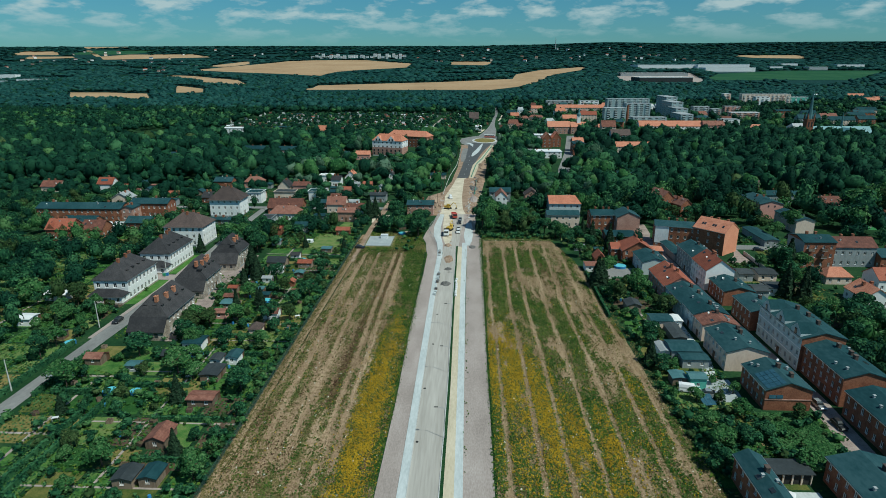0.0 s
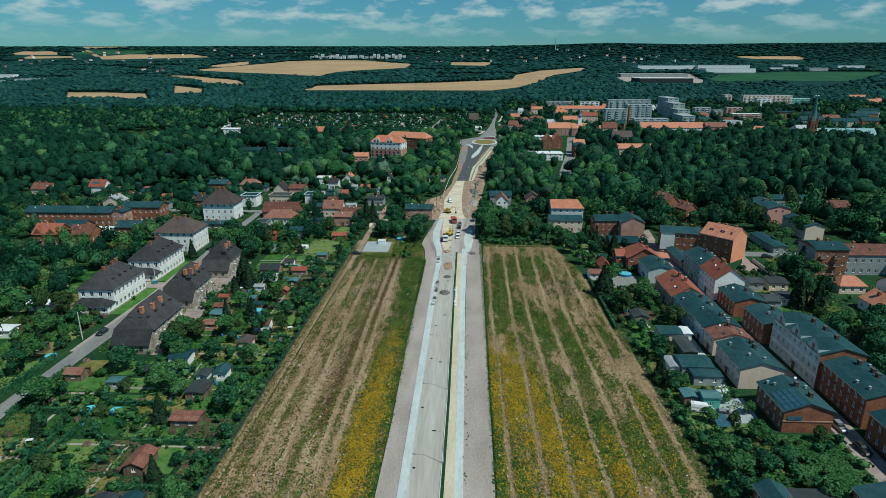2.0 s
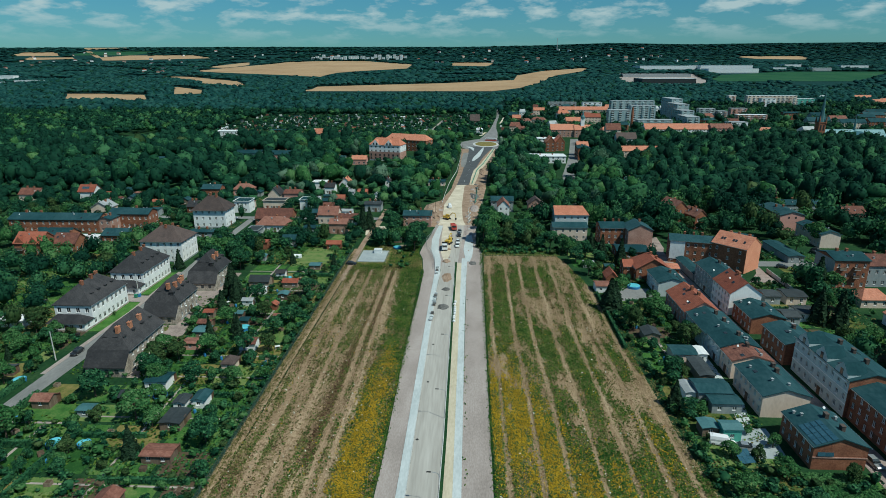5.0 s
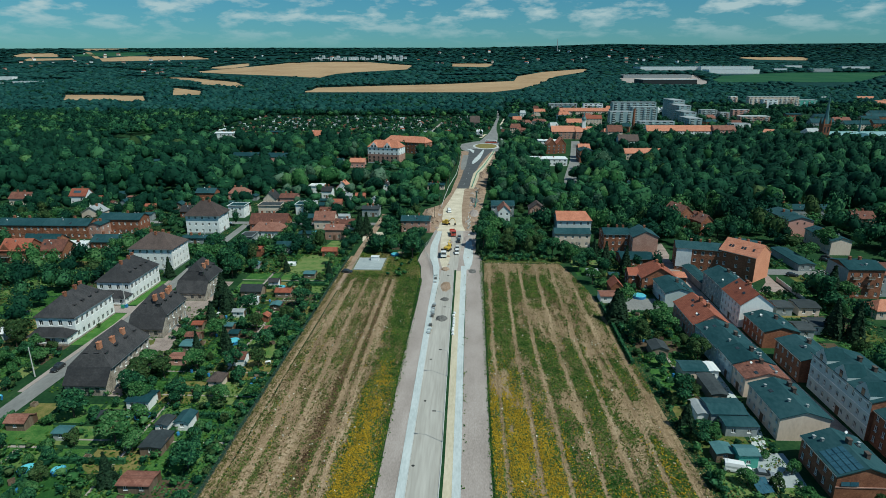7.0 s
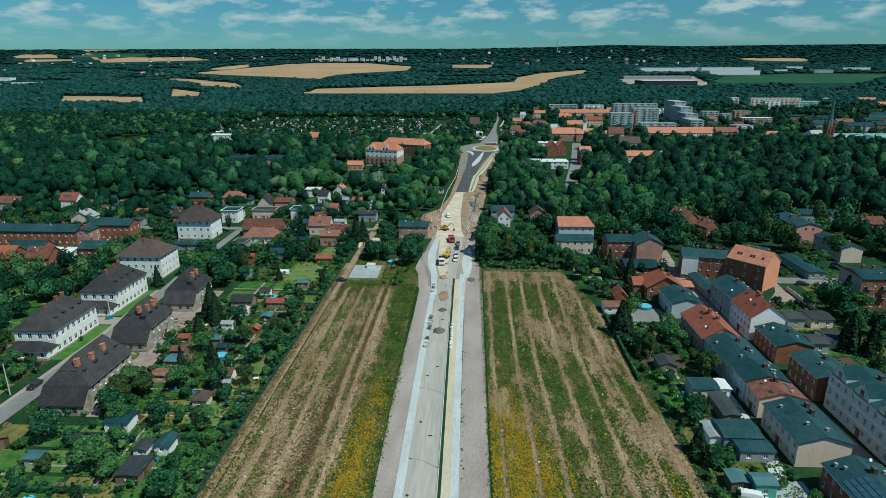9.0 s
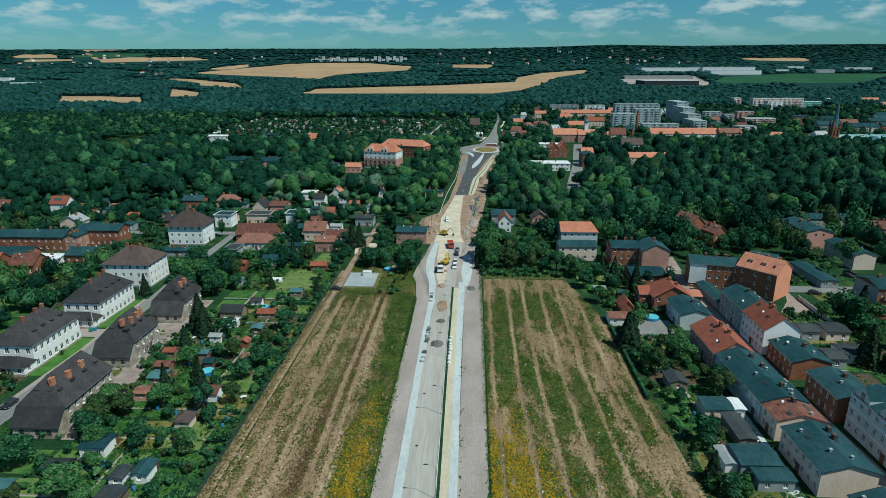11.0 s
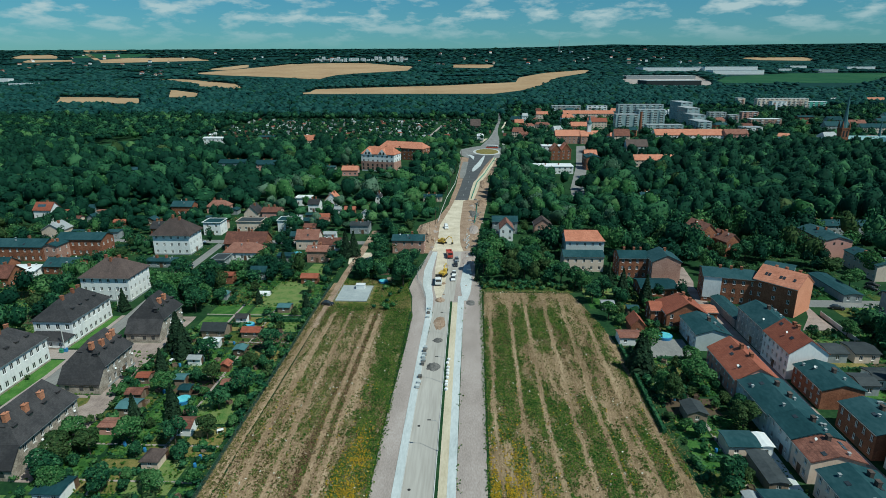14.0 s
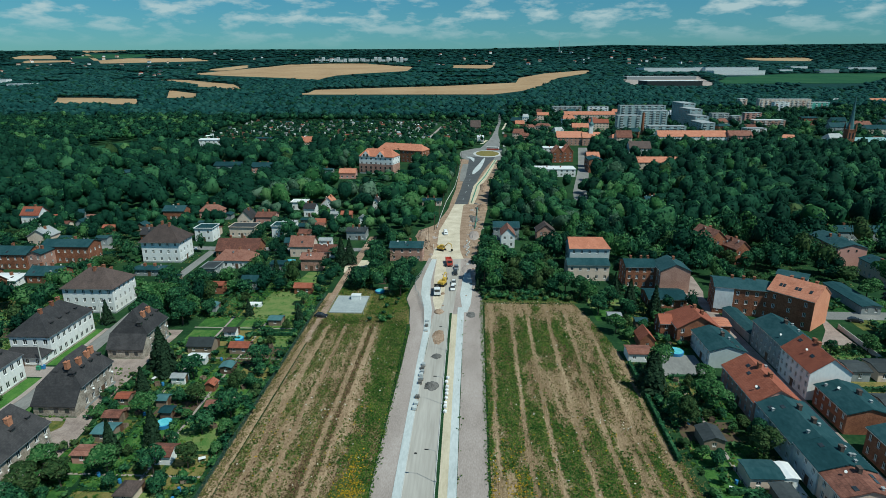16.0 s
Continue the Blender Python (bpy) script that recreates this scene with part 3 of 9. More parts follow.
def house(name, x0, x1, y0, y1, eave, rise, wall, roof, label, rot=0.0, ridge="y", hips=(0, 0), over=0.35, storeys=0, pitch=2.9, ww=1.0, wh=1.4,
          sides="swne", chimneys=(), stack=None, category="house", group="", panes=True, sill=0.9, thick=0.22, door="", base_z=0.0, plinth=None, gutter=True):
    """A house on the rectangle given, turned by rot degrees about its centre. ridge: the axis its ridge follows; hips: how far each end of the
    ridge (low, high) is drawn in; chimneys: places (u, v) from -1 to 1 along x and y."""
    cx, cy, w, d = (x0 + x1) / 2, (y0 + y1) / 2, x1 - x0, y1 - y0
    RECTS.append((cx, cy, max(w, d) / 2 + 1.2 if rot else w / 2 + 1.0, max(w, d) / 2 + 1.2 if rot else d / 2 + 1.0))
    zb = float(land(cx, cy)) + base_z
    root = thing(name, label, category, pose(cx, cy, zb, 0, 0, rot), group)
    rows = storeys or max(1, int(eave / 2.8))
    hw, hd = w / 2, d / 2
    corner = {"s": ((-hw, -hd), (1, 0), w), "e": ((hw, -hd), (0, 1), d), "n": ((hw, hd), (-1, 0), w), "w": ((-hw, hd), (0, -1), d)}
    turn = {"s": 0, "e": 90, "n": 180, "w": 270}
    v, f = [], []
    spots = []
    for s, ((px, py), (ux, uy), length) in corner.items():
        cols = int(length / pitch) if s in sides else 0
        quads, found = facade(length, eave, cols, rows, ww, min(wh, eave / rows - 0.5), sill)
        for q in quads:
            at = len(v)
            for u, z, k in q:
                v.append((px + ux * u - uy * k, py + uy * u + ux * k, z))
            f.append(tuple(range(at, at + 4)))
        spots += [(px + ux * u, py + uy * u, z, s) for u, z in found]
    along_y = ridge == "y"
    gable_ends = (hips[0] == 0, hips[1] == 0)
    if rise > 0:
        for end, gable in zip((-1, 1), gable_ends):
            if gable:
                at = len(v)
                tri = [(-hw, end * hd, eave), (hw, end * hd, eave), (0, end * hd, eave + rise)] if along_y else [(end * hw, -hd, eave), (end * hw, hd, eave), (end * hw, 0, eave + rise)]
                if (end > 0) == along_y:
                    tri = tri[::-1]
                v += tri
                f.append((at, at + 1, at + 2))
    mesh_ob("wall", v, f, wall, root)
    if plinth:
        v, f = [], []
        for b in ((-hw - 0.04, hw + 0.04, -hd - 0.04, -hd + 0.1, 0, 0.55), (-hw - 0.04, hw + 0.04, hd - 0.1, hd + 0.04, 0, 0.55),
                  (-hw - 0.04, -hw + 0.1, -hd + 0.1, hd - 0.1, 0, 0.55), (hw - 0.1, hw + 0.04, -hd + 0.1, hd - 0.1, 0, 0.55)):
            bv, bf = box_geo(*b, at=len(v))
            v += bv
            f += bf
        mesh_ob("plinth", v, f, plinth, root)
    # roof slab
    run = hw if along_y else hd
    slope = rise / run if rise else 0.0
    ze = eave - slope * over
    ex, ey = hw + over, hd + over
    top = eave + rise
    if rise > 0:
        if along_y:
            r0, r1 = (0, -hd + hips[0] if hips[0] else -ey, top), (0, hd - hips[1] if hips[1] else ey, top)
        else:
            r0, r1 = (-hw + hips[0] if hips[0] else -ex, 0, top), (hw - hips[1] if hips[1] else ex, 0, top)
        c = [(-ex, -ey, ze), (ex, -ey, ze), (ex, ey, ze), (-ex, ey, ze)]
        up = c + [r0, r1]
        if along_y:
            tops = [(1, 2, 5, 4), (3, 0, 4, 5)]
            ends = [(0, 1, 4), (2, 3, 5)]
        else:
            tops = [(0, 1, 5, 4), (2, 3, 4, 5)]
            ends = [(3, 0, 4), (1, 2, 5)]
        tv = [(a, b, z + thick) for a, b, z in up]
        bv = [(a, b, z + 0.005) for a, b, z in up]
        vv = tv + bv
        ff = list(tops) + [tuple(i + 6 for i in q[::-1]) for q in tops]
        outline = []
        for end, gable in zip(ends, gable_ends):
            if gable:
                outline += [(end[0], end[2]), (end[2], end[1])]
            else:
                ff += [end, tuple(i + 6 for i in end[::-1])]
                outline.append((end[0], end[1]))
        outline += [(1, 2), (3, 0)] if along_y else [(0, 1), (2, 3)]
        ff += [(a, a + 6, b + 6, b) for a, b in outline]
    else:
        bv, ff = box_geo(-ex, ex, -ey, ey, eave, eave + thick)
        vv = bv
    roof_ob = mesh_ob("roof", vv, ff, roof, root)
    if gutter and rise > 0:
        if along_y:
            gut = [(-ex - 0.12, -ex, -ey, ey, ze + 0.02, ze + 0.14), (ex, ex + 0.12, -ey, ey, ze + 0.02, ze + 0.14)]
        else:
            gut = [(-ex, ex, -ey - 0.12, -ey, ze + 0.02, ze + 0.14), (-ex, ex, ey, ey + 0.12, ze + 0.02, ze + 0.14)]
        for g in gut:
            part("gutter", boxes_bm([g]), STEEL, root)
    # windows
    if spots:
        fm, pm, bothm = window_meshes(ww, min(wh, eave / rows - 0.5))
        for x, y, z, s in spots:
            a = radians(turn[s])
            win = share("window", fm if panes else bothm, root, pose(x - 0.12 * math.sin(a), y + 0.12 * math.cos(a), z, 0, 0, turn[s]))
            if panes:
                share("pane", pm, win)
    # door
    if door:
        (px, py), (ux, uy), length = corner[door]
        dd = part("door", boxes_bm([(-0.5, 0.5, -0.06, 0.06, 0, 2.05), (-0.6, -0.5, -0.08, 0.06, 0, 2.15), (0.5, 0.6, -0.08, 0.06, 0, 2.15), (-0.5, 0.5, -0.08, 0.06, 2.05, 2.15)]), DOOR_BROWN, root)
        k = 0.5 if int(length / pitch) % 2 == 0 else 0.5 + 0.5 / max(1, int(length / pitch))
        dd.matrix_basis = pose(px + ux * length * k, py + uy * length * k, 0, 0, 0, turn[door])
    # chimneys
    for cu, cv in chimneys:
        off = abs(cu) * hw if along_y else abs(cv) * hd
        zc = top - slope * off - 0.3
        cm, pot = chimney_mesh(0.85, 1.2, 1.9, stack) if stack is ORANGE_WALL else chimney_mesh(0.75, 1.0, 1.7, stack or BRICK)
        ch = share("chimney", cm, root, pose(cu * hw, cv * hd, zc))
        if panes:
            share("flue", pot, ch, pose(0, 0.2, 0))
    return root


def roof_bits(root, w, d, eave, rise, n, seed, along_y=True):
    """Skylights, vents and a dish on a roof."""
    r = random.Random(seed)
    run = w / 2 if along_y else d / 2
    for i in range(n):
        side = r.choice((-1, 1))
        k = r.uniform(0.25, 0.75)
        u = r.uniform(-0.8, 0.8) * (d if along_y else w) / 2
        z = eave + rise * (1 - k) + 0.2
        tilt = math.degrees(math.atan2(rise, run))
        x, y = (side * k * run, u) if along_y else (u, side * k * run)
        kind = r.random()
        if kind < 0.45:
            o = part("roof_vent", boxes_bm([(-0.22, 0.22, -0.22, 0.22, -0.1, 0.55), (-0.3, 0.3, -0.3, 0.3, 0.55, 0.63)], 0.02), SHEET_GREY, root)
            o.matrix_basis = pose(x, y, z)
        elif kind < 0.90:
            o = part("skylight", boxes_bm([(-0.4, 0.4, -0.6, 0.6, -0.02, 0.12)], 0.02), GLASS, root)
            o.matrix_basis = pose(x, y, z, 0, side * tilt, 0) if along_y else pose(x, y, z, -side * tilt, 0, 0)
        else:
            bm = tube_bm([(0, 0, 0, 0.04), (0, 0, 0.08, 0.2), (0, 0, 0.13, 0.3)], 12)
            bmesh.ops.rotate(bm, verts=bm.verts, cent=(0, 0, 0), matrix=Matrix.Rotation(radians(60), 3, "X"))
            bmesh.ops.translate(bm, verts=bm.verts, vec=(0, 0, 0.8))
            o = part("satellite_dish", bm, WINDOW_WHITE, root, "white satellite dish")
            o.matrix_basis = pose(x, y, z)
            pole = part("mast", rod_bm([(0, 0, -0.2), (0, 0, 0.85)], 0.03), STEEL, o)


# ---- trees ----
def unit(a):
    return a / np.maximum(np.linalg.norm(a, axis=-1, keepdims=True), 1e-9)


def leaf_quads(points, normals, size, r, flat=0.55):
    """One leaf-cluster rhombus for each point, turned roughly along the normal."""
    n = unit(normals + r.normal(0, flat, normals.shape))
    t = unit(np.cross(n, r.normal(size=n.shape)))
    b = np.cross(n, t)
    s = size * r.uniform(0.6, 1.35, (len(points), 1))
    e = s * r.uniform(0.55, 0.95, (len(points), 1))
    v = np.stack([points - t * s, points - b * e + n * s * 0.12, points + t * s, points + b * e - n * s * 0.1], 1).reshape(-1, 3)
    return v, np.arange(len(v)).reshape(-1, 4)


def crown_points(n, r, blobs):
    """Points on the outside of a heap of blobs (x, y, z, radius), with outward normals."""
    blobs = np.array(blobs)
    share_of = blobs[:, 3] ** 2
    pick = r.choice(len(blobs), n * 2, p=share_of / share_of.sum())
    d = unit(r.normal(size=(n * 2, 3)))
    d[:, 2] = np.where(d[:, 2] < -0.35, -d[:, 2], d[:, 2])
    p = blobs[pick, :3] + d * blobs[pick, 3:4] * r.uniform(0.82, 1.06, (n * 2, 1))
    inside = np.zeros(len(p), bool)
    for x, y, z, rad in blobs:
        inside |= ((p - (x, y, z)) ** 2).sum(1) < (0.78 * rad) ** 2
    p, d = p[~inside][:n], d[~inside][:n]
    return p, d


def heap(r, height, radius, low=0.25, n=11):
    """Blobs of a broad-leaved crown."""
    out = []
    zc, zr = height * (low + (1 - low) / 2), height * (1 - low) / 2
    for i in range(n):
        d = unit(r.normal(size=3))
        k = r.uniform(0.35, 0.72)
        rad = radius * r.uniform(0.34, 0.55)
        z = zc + d[2] * zr * k
        taper = 1 - 0.35 * max(0, (z - zc) / zr)
        out.append((d[0] * radius * k * taper, d[1] * radius * k * taper, z, rad * taper))
    out.append((0, 0, zc, radius * 0.6))
    return out


def ico(level):
    bm = bmesh.new()
    bmesh.ops.create_icosphere(bm, subdivisions=level, radius=1)
    v, f = np.array([q.co[:] for q in bm.verts]), np.array([[q.index for q in face.verts] for face in bm.faces])
    bm.free()
    return v, f


ICO_LEVEL = {1: ico(1), 2: ico(2)}


def hull(dirs, blobs, centre, k):
    """Points on a heap of blobs, out from its centre along dirs, drawn in by k."""
    best = np.full(len(dirs), 0.25)
    for x, y, z, rad in blobs:
        c = np.array((x, y, z)) - centre
        b = dirs @ c
        disc = b * b - (c @ c - rad * rad)
        best = np.maximum(best, np.where(disc > 0, b + np.sqrt(np.maximum(disc, 0)), 0))
    return centre + dirs * best[:, None] * k


def broad_tree(seed, height, radius, n, size, leaf, low=0.22):
    r = np.random.default_rng(seed)
    blobs = heap(r, height, radius, low)
    p, d = crown_points(n, r, blobs)
    v, q = leaf_quads(p, d, size, r, 0.4)
    crown = np_mesh("crown", v, [q], [leaf])
    bm = tube_bm([(0, 0, -0.1, 0.05 * radius + 0.06), (0.02, 0, height * 0.15, 0.04 * radius + 0.05), (0.06, 0.03, height * 0.5, 0.03 * radius + 0.03), (0.05, 0.06, height * 0.8, 0.02)], 7)
    trunk = bpy.data.meshes.new("trunk")
    for x, y, z, rad in blobs[:6]:
        limb = rod_bm([(0.04, 0.02, height * 0.3), (x * 0.6, y * 0.6, (z + height * 0.3) / 2 + 0.2), (x, y, z)], 0.018 * radius + 0.02, 5)
        tmp = bpy.data.meshes.new("limb")
        limb.to_mesh(tmp)
        limb.free()
        bm.from_mesh(tmp)
        bpy.data.meshes.remove(tmp)
    bm.to_mesh(trunk)
    bm.free()
    trunk.materials.append(BARK)
    return trunk, crown


def spruce(seed, height, radius, n, size, leaf):
    r = np.random.default_rng(seed)
    u = r.uniform(0, 1, n) ** 0.75
    tier = np.round(u * 13) / 13 * 0.6 + u * 0.4
    a = r.uniform(0, 2 * np.pi, n)
    lobe = 1 + 0.18 * np.sin(a * 5 + seed) + r.normal(0, 0.09, n)
    rad = radius * tier * lobe
    z = height * (1 - u * 0.93)
    p = np.stack([rad * np.cos(a), rad * np.sin(a), z], 1)
    d = np.stack([np.cos(a), np.sin(a), np.full(n, 0.55)], 1)
    v, q = leaf_quads(p, unit(d), size, r, 0.35)
    crown = np_mesh("crown", v, [q], [leaf])
    bm = tube_bm([(0, 0, -0.1, 0.2), (0, 0, height * 0.5, 0.12), (0, 0, height * 0.96, 0.02)], 7)
    trunk = bpy.data.meshes.new("trunk")
    bm.to_mesh(trunk)
    bm.free()
    trunk.materials.append(BARK)
    return trunk, crown


BROAD = [broad_tree(10 + i, 10, 4.0, 1450, 0.355, leaf, low) for i, (leaf, low) in enumerate(
    [(LEAF, 0.18), (LEAF, 0.22), (LEAF, 0.15), (LEAF_LIGHT, 0.2), (LEAF_OLIVE, 0.2), (LEAF, 0.3), (LEAF_LIGHT, 0.12)])]
FRUIT = [broad_tree(40 + i, 5, 2.4, 900, 0.25, leaf, low) for i, (leaf, low) in enumerate(
    [(LEAF, 0.1), (LEAF_LIGHT, 0.15), (LEAF_OLIVE, 0.12), (LEAF, 0.12), (LEAF_LIGHT, 0.06)])]
FIRS = [spruce(70 + i, 10, 2.3, 1100, 0.42, NEEDLE) for i in range(3)]
TREE_WORDS = {"broad": ("leafy green broadleaved tree with a full round crown", "tree"), "fruit": ("low bushy garden fruit tree with dense green leaves", "tree"),
              "fir": ("dark green conical spruce tree", "spruce")}


def tree(kind, x, y, height, spread=1.0, seed=0):
    r = random.Random(seed * 7919 + 13)
    trunk, crown = r.choice({"broad": BROAD, "fruit": FRUIT, "fir": FIRS}[kind])
    base = {"broad": 10, "fruit": 5, "fir": 10}[kind]
    s = height / base
    words, cat = TREE_WORDS[kind]
    name = {"broad": "tree", "fruit": "fruit_tree", "fir": "spruce"}[kind]
    root = thing(name, words, cat, pose(x, y, float(land(x, y)), 0, 0, r.uniform(0, 360)), "garden and street trees")
    for n, me in (("trunk", trunk), ("crown", crown)):
        o = share(n, me, root)
        o.scale = (s * spread, s * spread * r.uniform(0.9, 1.1), s)
    return root


def tree_stuff(name, label, places, quads, leaf, seed, variants=8, size=0.16, material_mix=None, core_level=1, core_k=0.80, ruffle=0.34):
    """Many trees as one mesh. places (n, 4): x, y, height, radius. Each has a lumpy core and leaf clusters over it."""
    r = np.random.default_rng(seed)
    places = np.asarray(places, float)
    vs, qs, ts, at, mq, mt = [], [], [], 0, [], []
    kinds = r.integers(0, variants, len(places))
    for k in range(variants):
        sel = places[kinds == k]
        if not len(sel):
            continue
        blobs = heap(r, 1.0, 1.0, 0.12, 9)
        flat_blobs = [(x, y, z, rad) for x, y, z, rad in blobs]
        p, d = crown_points(quads, r, [(x, y, z * 2, rad) for x, y, z, rad in flat_blobs])
        lv, lq = leaf_quads(p, d, size, r, ruffle)
        lv[:, 2] *= 0.5
        core = hull(ICO_LEVEL[core_level][0], [(x, y, z * 2, rad) for x, y, z, rad in flat_blobs], np.array((0, 0, 1.1)), core_k)
        core[:, 2] *= 0.5
        ICO_F = ICO_LEVEL[core_level][1]
        base = np.concatenate([lv, core])
        a = r.uniform(0, 2 * np.pi, len(sel))
        c, s = np.cos(a)[:, None], np.sin(a)[:, None]
        X = (base[None, :, 0] * c - base[None, :, 1] * s) * sel[:, 3:4] + sel[:, 0:1]
        Y = (base[None, :, 0] * s + base[None, :, 1] * c) * sel[:, 3:4] + sel[:, 1:2]
        Z = base[None, :, 2] * sel[:, 2:3] + land(sel[:, 0], sel[:, 1])[:, None]
        vs.append(np.stack([X, Y, Z], -1).reshape(-1, 3))
        offs = (at + np.arange(len(sel)) * len(base))[:, None, None]
        qs.append((lq[None] + offs).reshape(-1, 4))
        ts.append((ICO_F[None] + len(lv) + offs).reshape(-1, 3))
        which = r.choice(len(leaf), len(sel), p=material_mix)
        mq.append(np.repeat(which, len(lq)))
        mt.append(np.repeat(which, len(ICO_F)))
        at += len(base) * len(sel)
    me = np_mesh(name, np.concatenate(vs), [np.concatenate(qs), np.concatenate(ts)], leaf, np.concatenate(mq + mt))
    return tagged(new(name, me), label, "trees", kind="stuff")

# ---- road works ----
strip("gravel_verge_west", [(-60, -13.0, -8.6), (90, -12.6, -8.55), (120, -12.4, -8.5), (168, -13.0, -8.5), (211, -12.4, -8.4), (232, -12.5, -8.2), (248, -13.8, -9.2), (257, -16.0, -11.0), (266, -15.4, -11.6), (275, -14.4, -12.0), (285, -12.3, -11.4)], -0.2, 0.06, GRAVEL, "pinkish grey gravel verge beside the new road", "verge")
strip("footway_west", [(-60, -8.6, -6.95), (90, -8.55, -6.85), (168, -8.5, -6.8), (211, -8.4, -6.7), (232, -8.2, -6.1), (248, -9.2, -6.6), (262, -11.4, -8.2), (277, -12.0, -8.7), (289, -11.2, -8.4), (302, -10.0, -8.0)], -0.2, 0.16, CONCRETE, "pale concrete footway along the new road", "footway")
strip("kerb_west", [(-60, -6.95, -6.8), (90, -6.85, -6.7), (168, -6.8, -6.65), (211, -6.7, -6.55), (228, -6.5, -6.35)], -0.2, 0.2, KERB, "pale concrete kerb stones", "kerb")
strip("site_ground", [(236, -13.0, 9.5), (248, -14.0, 9.3), (262, -15.5, 8.5), (280, -13.5, 8.0), (304, -11.5, 9.5)], -0.2, 0.043, GRAVEL, "grey gravel ground of the road works", "ground")
strip("road", [(-60, -6.8, -0.95), (90, -6.7, -0.85), (127, -6.65, -0.5), (168, -6.65, -0.6), (211, -6.55, -0.75), (225, -6.2, -0.6), (240, -6.0, 0.3), (267, -4.0, 1.3), (290, -4.0, 2.3), (306, -5.0, 2.4)], -0.2, 0.05, CARRIAGEWAY, "pale grey unfinished road with wheel marks", "road")
strip("kerb_east", [(-60, -0.95, -0.77), (90, -0.85, -0.67), (127, -0.5, -0.32), (195, -0.75, -0.57), (240, -0.75, -0.57)], -0.2, 0.19, KERB, "pale concrete kerb stones", "kerb")
strip("grass_strip", [(-60, -0.77, 0.0), (90, -0.67, 0.0), (127, -0.32, 0.3), (195, -0.57, 0.1), (245, -0.57, 0.2)], -0.2, 0.15, GRASS, "narrow green grass strip between road and path", "grass strip")
strip("cycle_path", [(-60, 0.0, 2.0), (90, 0.0, 2.0), (127, 0.3, 1.95), (195, 0.1, 1.9), (244, 0.2, 2.0)], -0.2, 0.17, SANDY, "sand-coloured cycle path", "cycle path")
strip("footway_east", [(-60, 2.0, 3.65), (90, 2.0, 3.65), (195, 1.9, 3.7), (250, 2.0, 4.2)], -0.2, 0.165, CONCRETE, "pale concrete footway beside the cycle path", "footway")
strip("gravel_verge_east", [(-60, 3.65, 9.6), (90, 3.65, 9.6), (146, 3.7, 9.7), (226, 4.0, 10.3), (258, 4.2, 10.4), (268, 7.5, 9.5)], -0.2, 0.06, GRAVEL, "pinkish grey gravel verge", "verge")
strip("paving_yard", [(246, 3.9, 5.2), (253, 3.2, 6.3), (262, 2.6, 6.8), (275, 3.2, 6.8), (290, 4.2, 5.9), (297, 4.7, 5.4)], -0.2, 0.14, CONCRETE, "grey concrete slab paving at the building site", "paving")
strip("sand_bed", [(248, -5.6, -4.0), (257, -6.9, -2.9), (280, -7.8, -3.3), (300, -7.9, -3.6), (309, -9.0, -3.4)], -0.2, 0.09, SAND, "strip of raw yellow sand", "sand")
strip("sand_road", [(303, -10.6, 3.4), (313, -10.0, 1.9), (324, -9.0, 1.4), (348, -9.3, 0.9), (383, -5.5, 1.5), (405, -3.5, 2.0), (410, -3.2, 4.6)], -0.2, 0.08, SAND, "raw sandy road bed", "sand road")
strip("earth_yard", [(300, -14.0, 10.0), (318, -16.5, 10.5), (338, -20.0, 11.0), (348, -19.5, 11.5), (360, -11.5, 13.0), (396, -6.5, 15.8), (420, -5.5, 16.8), (454, -3.5, 18.9), (524, -2.5, 26.8), (560, -2.0, 30.0), (590, -3.0, 36.0)], -0.2, 0.04, DIRT, "churned reddish earth of the building site", "earth")
strip("asphalt_road", [(408, -3.2, 4.6), (454, -0.3, 8.4), (480, 0.8, 10.7), (512, 1.5, 14.2), (540, 2.5, 18.0), (564, 4.2, 22.0), (592, 5.0, 27.0), (606, 4.0, 29.0)], -0.2, 0.12, ASPHALT, "fresh dark asphalt road", "road")
strip("lay_by", [(482, -1.0, 1.2), (500, -1.9, 2.6), (530, -1.4, 3.4), (562, 0.0, 4.6)], -0.2, 0.126, OLD_ASPHALT, "paler grey strip of the new road", "road")
for k in range(5):
    y = 420 + 22 * k
    x = float(np.interp(y, (408, 454, 480, 512, 540), (0.7, 4.0, 5.7, 5.2, 6.4)))
    strip("road_line", [(y, x - 0.06, x + 0.06), (y + 5, x + 0.29, x + 0.41)], 0.0, 0.126, WINDOW_WHITE, "white dashed road line", "road marking")
strip("side_path", [(408, 5.2, 8.2), (436, 6.4, 11.0), (466, 8.4, 13.4), (497, 14.2, 18.6), (540, 20.5, 24.4), (586, 26.8, 29.6)], -0.2, 0.15, SANDY, "sand-coloured side path", "path")
strip("traffic_island", [(512, 7.4, 8.8), (526, 8.0, 12.0), (540, 9.8, 14.6), (560, 13.0, 16.6), (580, 15.8, 18.4), (598, 18.6, 19.4)], -0.2, 0.26, CONCRETE, "pale paved traffic island", "traffic island")
strip("traffic_island", [(575, 8.6, 9.3), (592, 6.0, 9.8), (604, 2.0, 6.4)], -0.2, 0.26, CONCRETE, "pale paved traffic island", "traffic island")
strip("junction", [(584, 4.0, 34.0), (598, -2.0, 38.5), (620, -4.0, 40.0), (642, -3.0, 39.0), (660, 8.0, 37.0), (668, 15.0, 35.0)], -0.2, 0.10, OLD_ASPHALT, "grey asphalt junction", "junction")
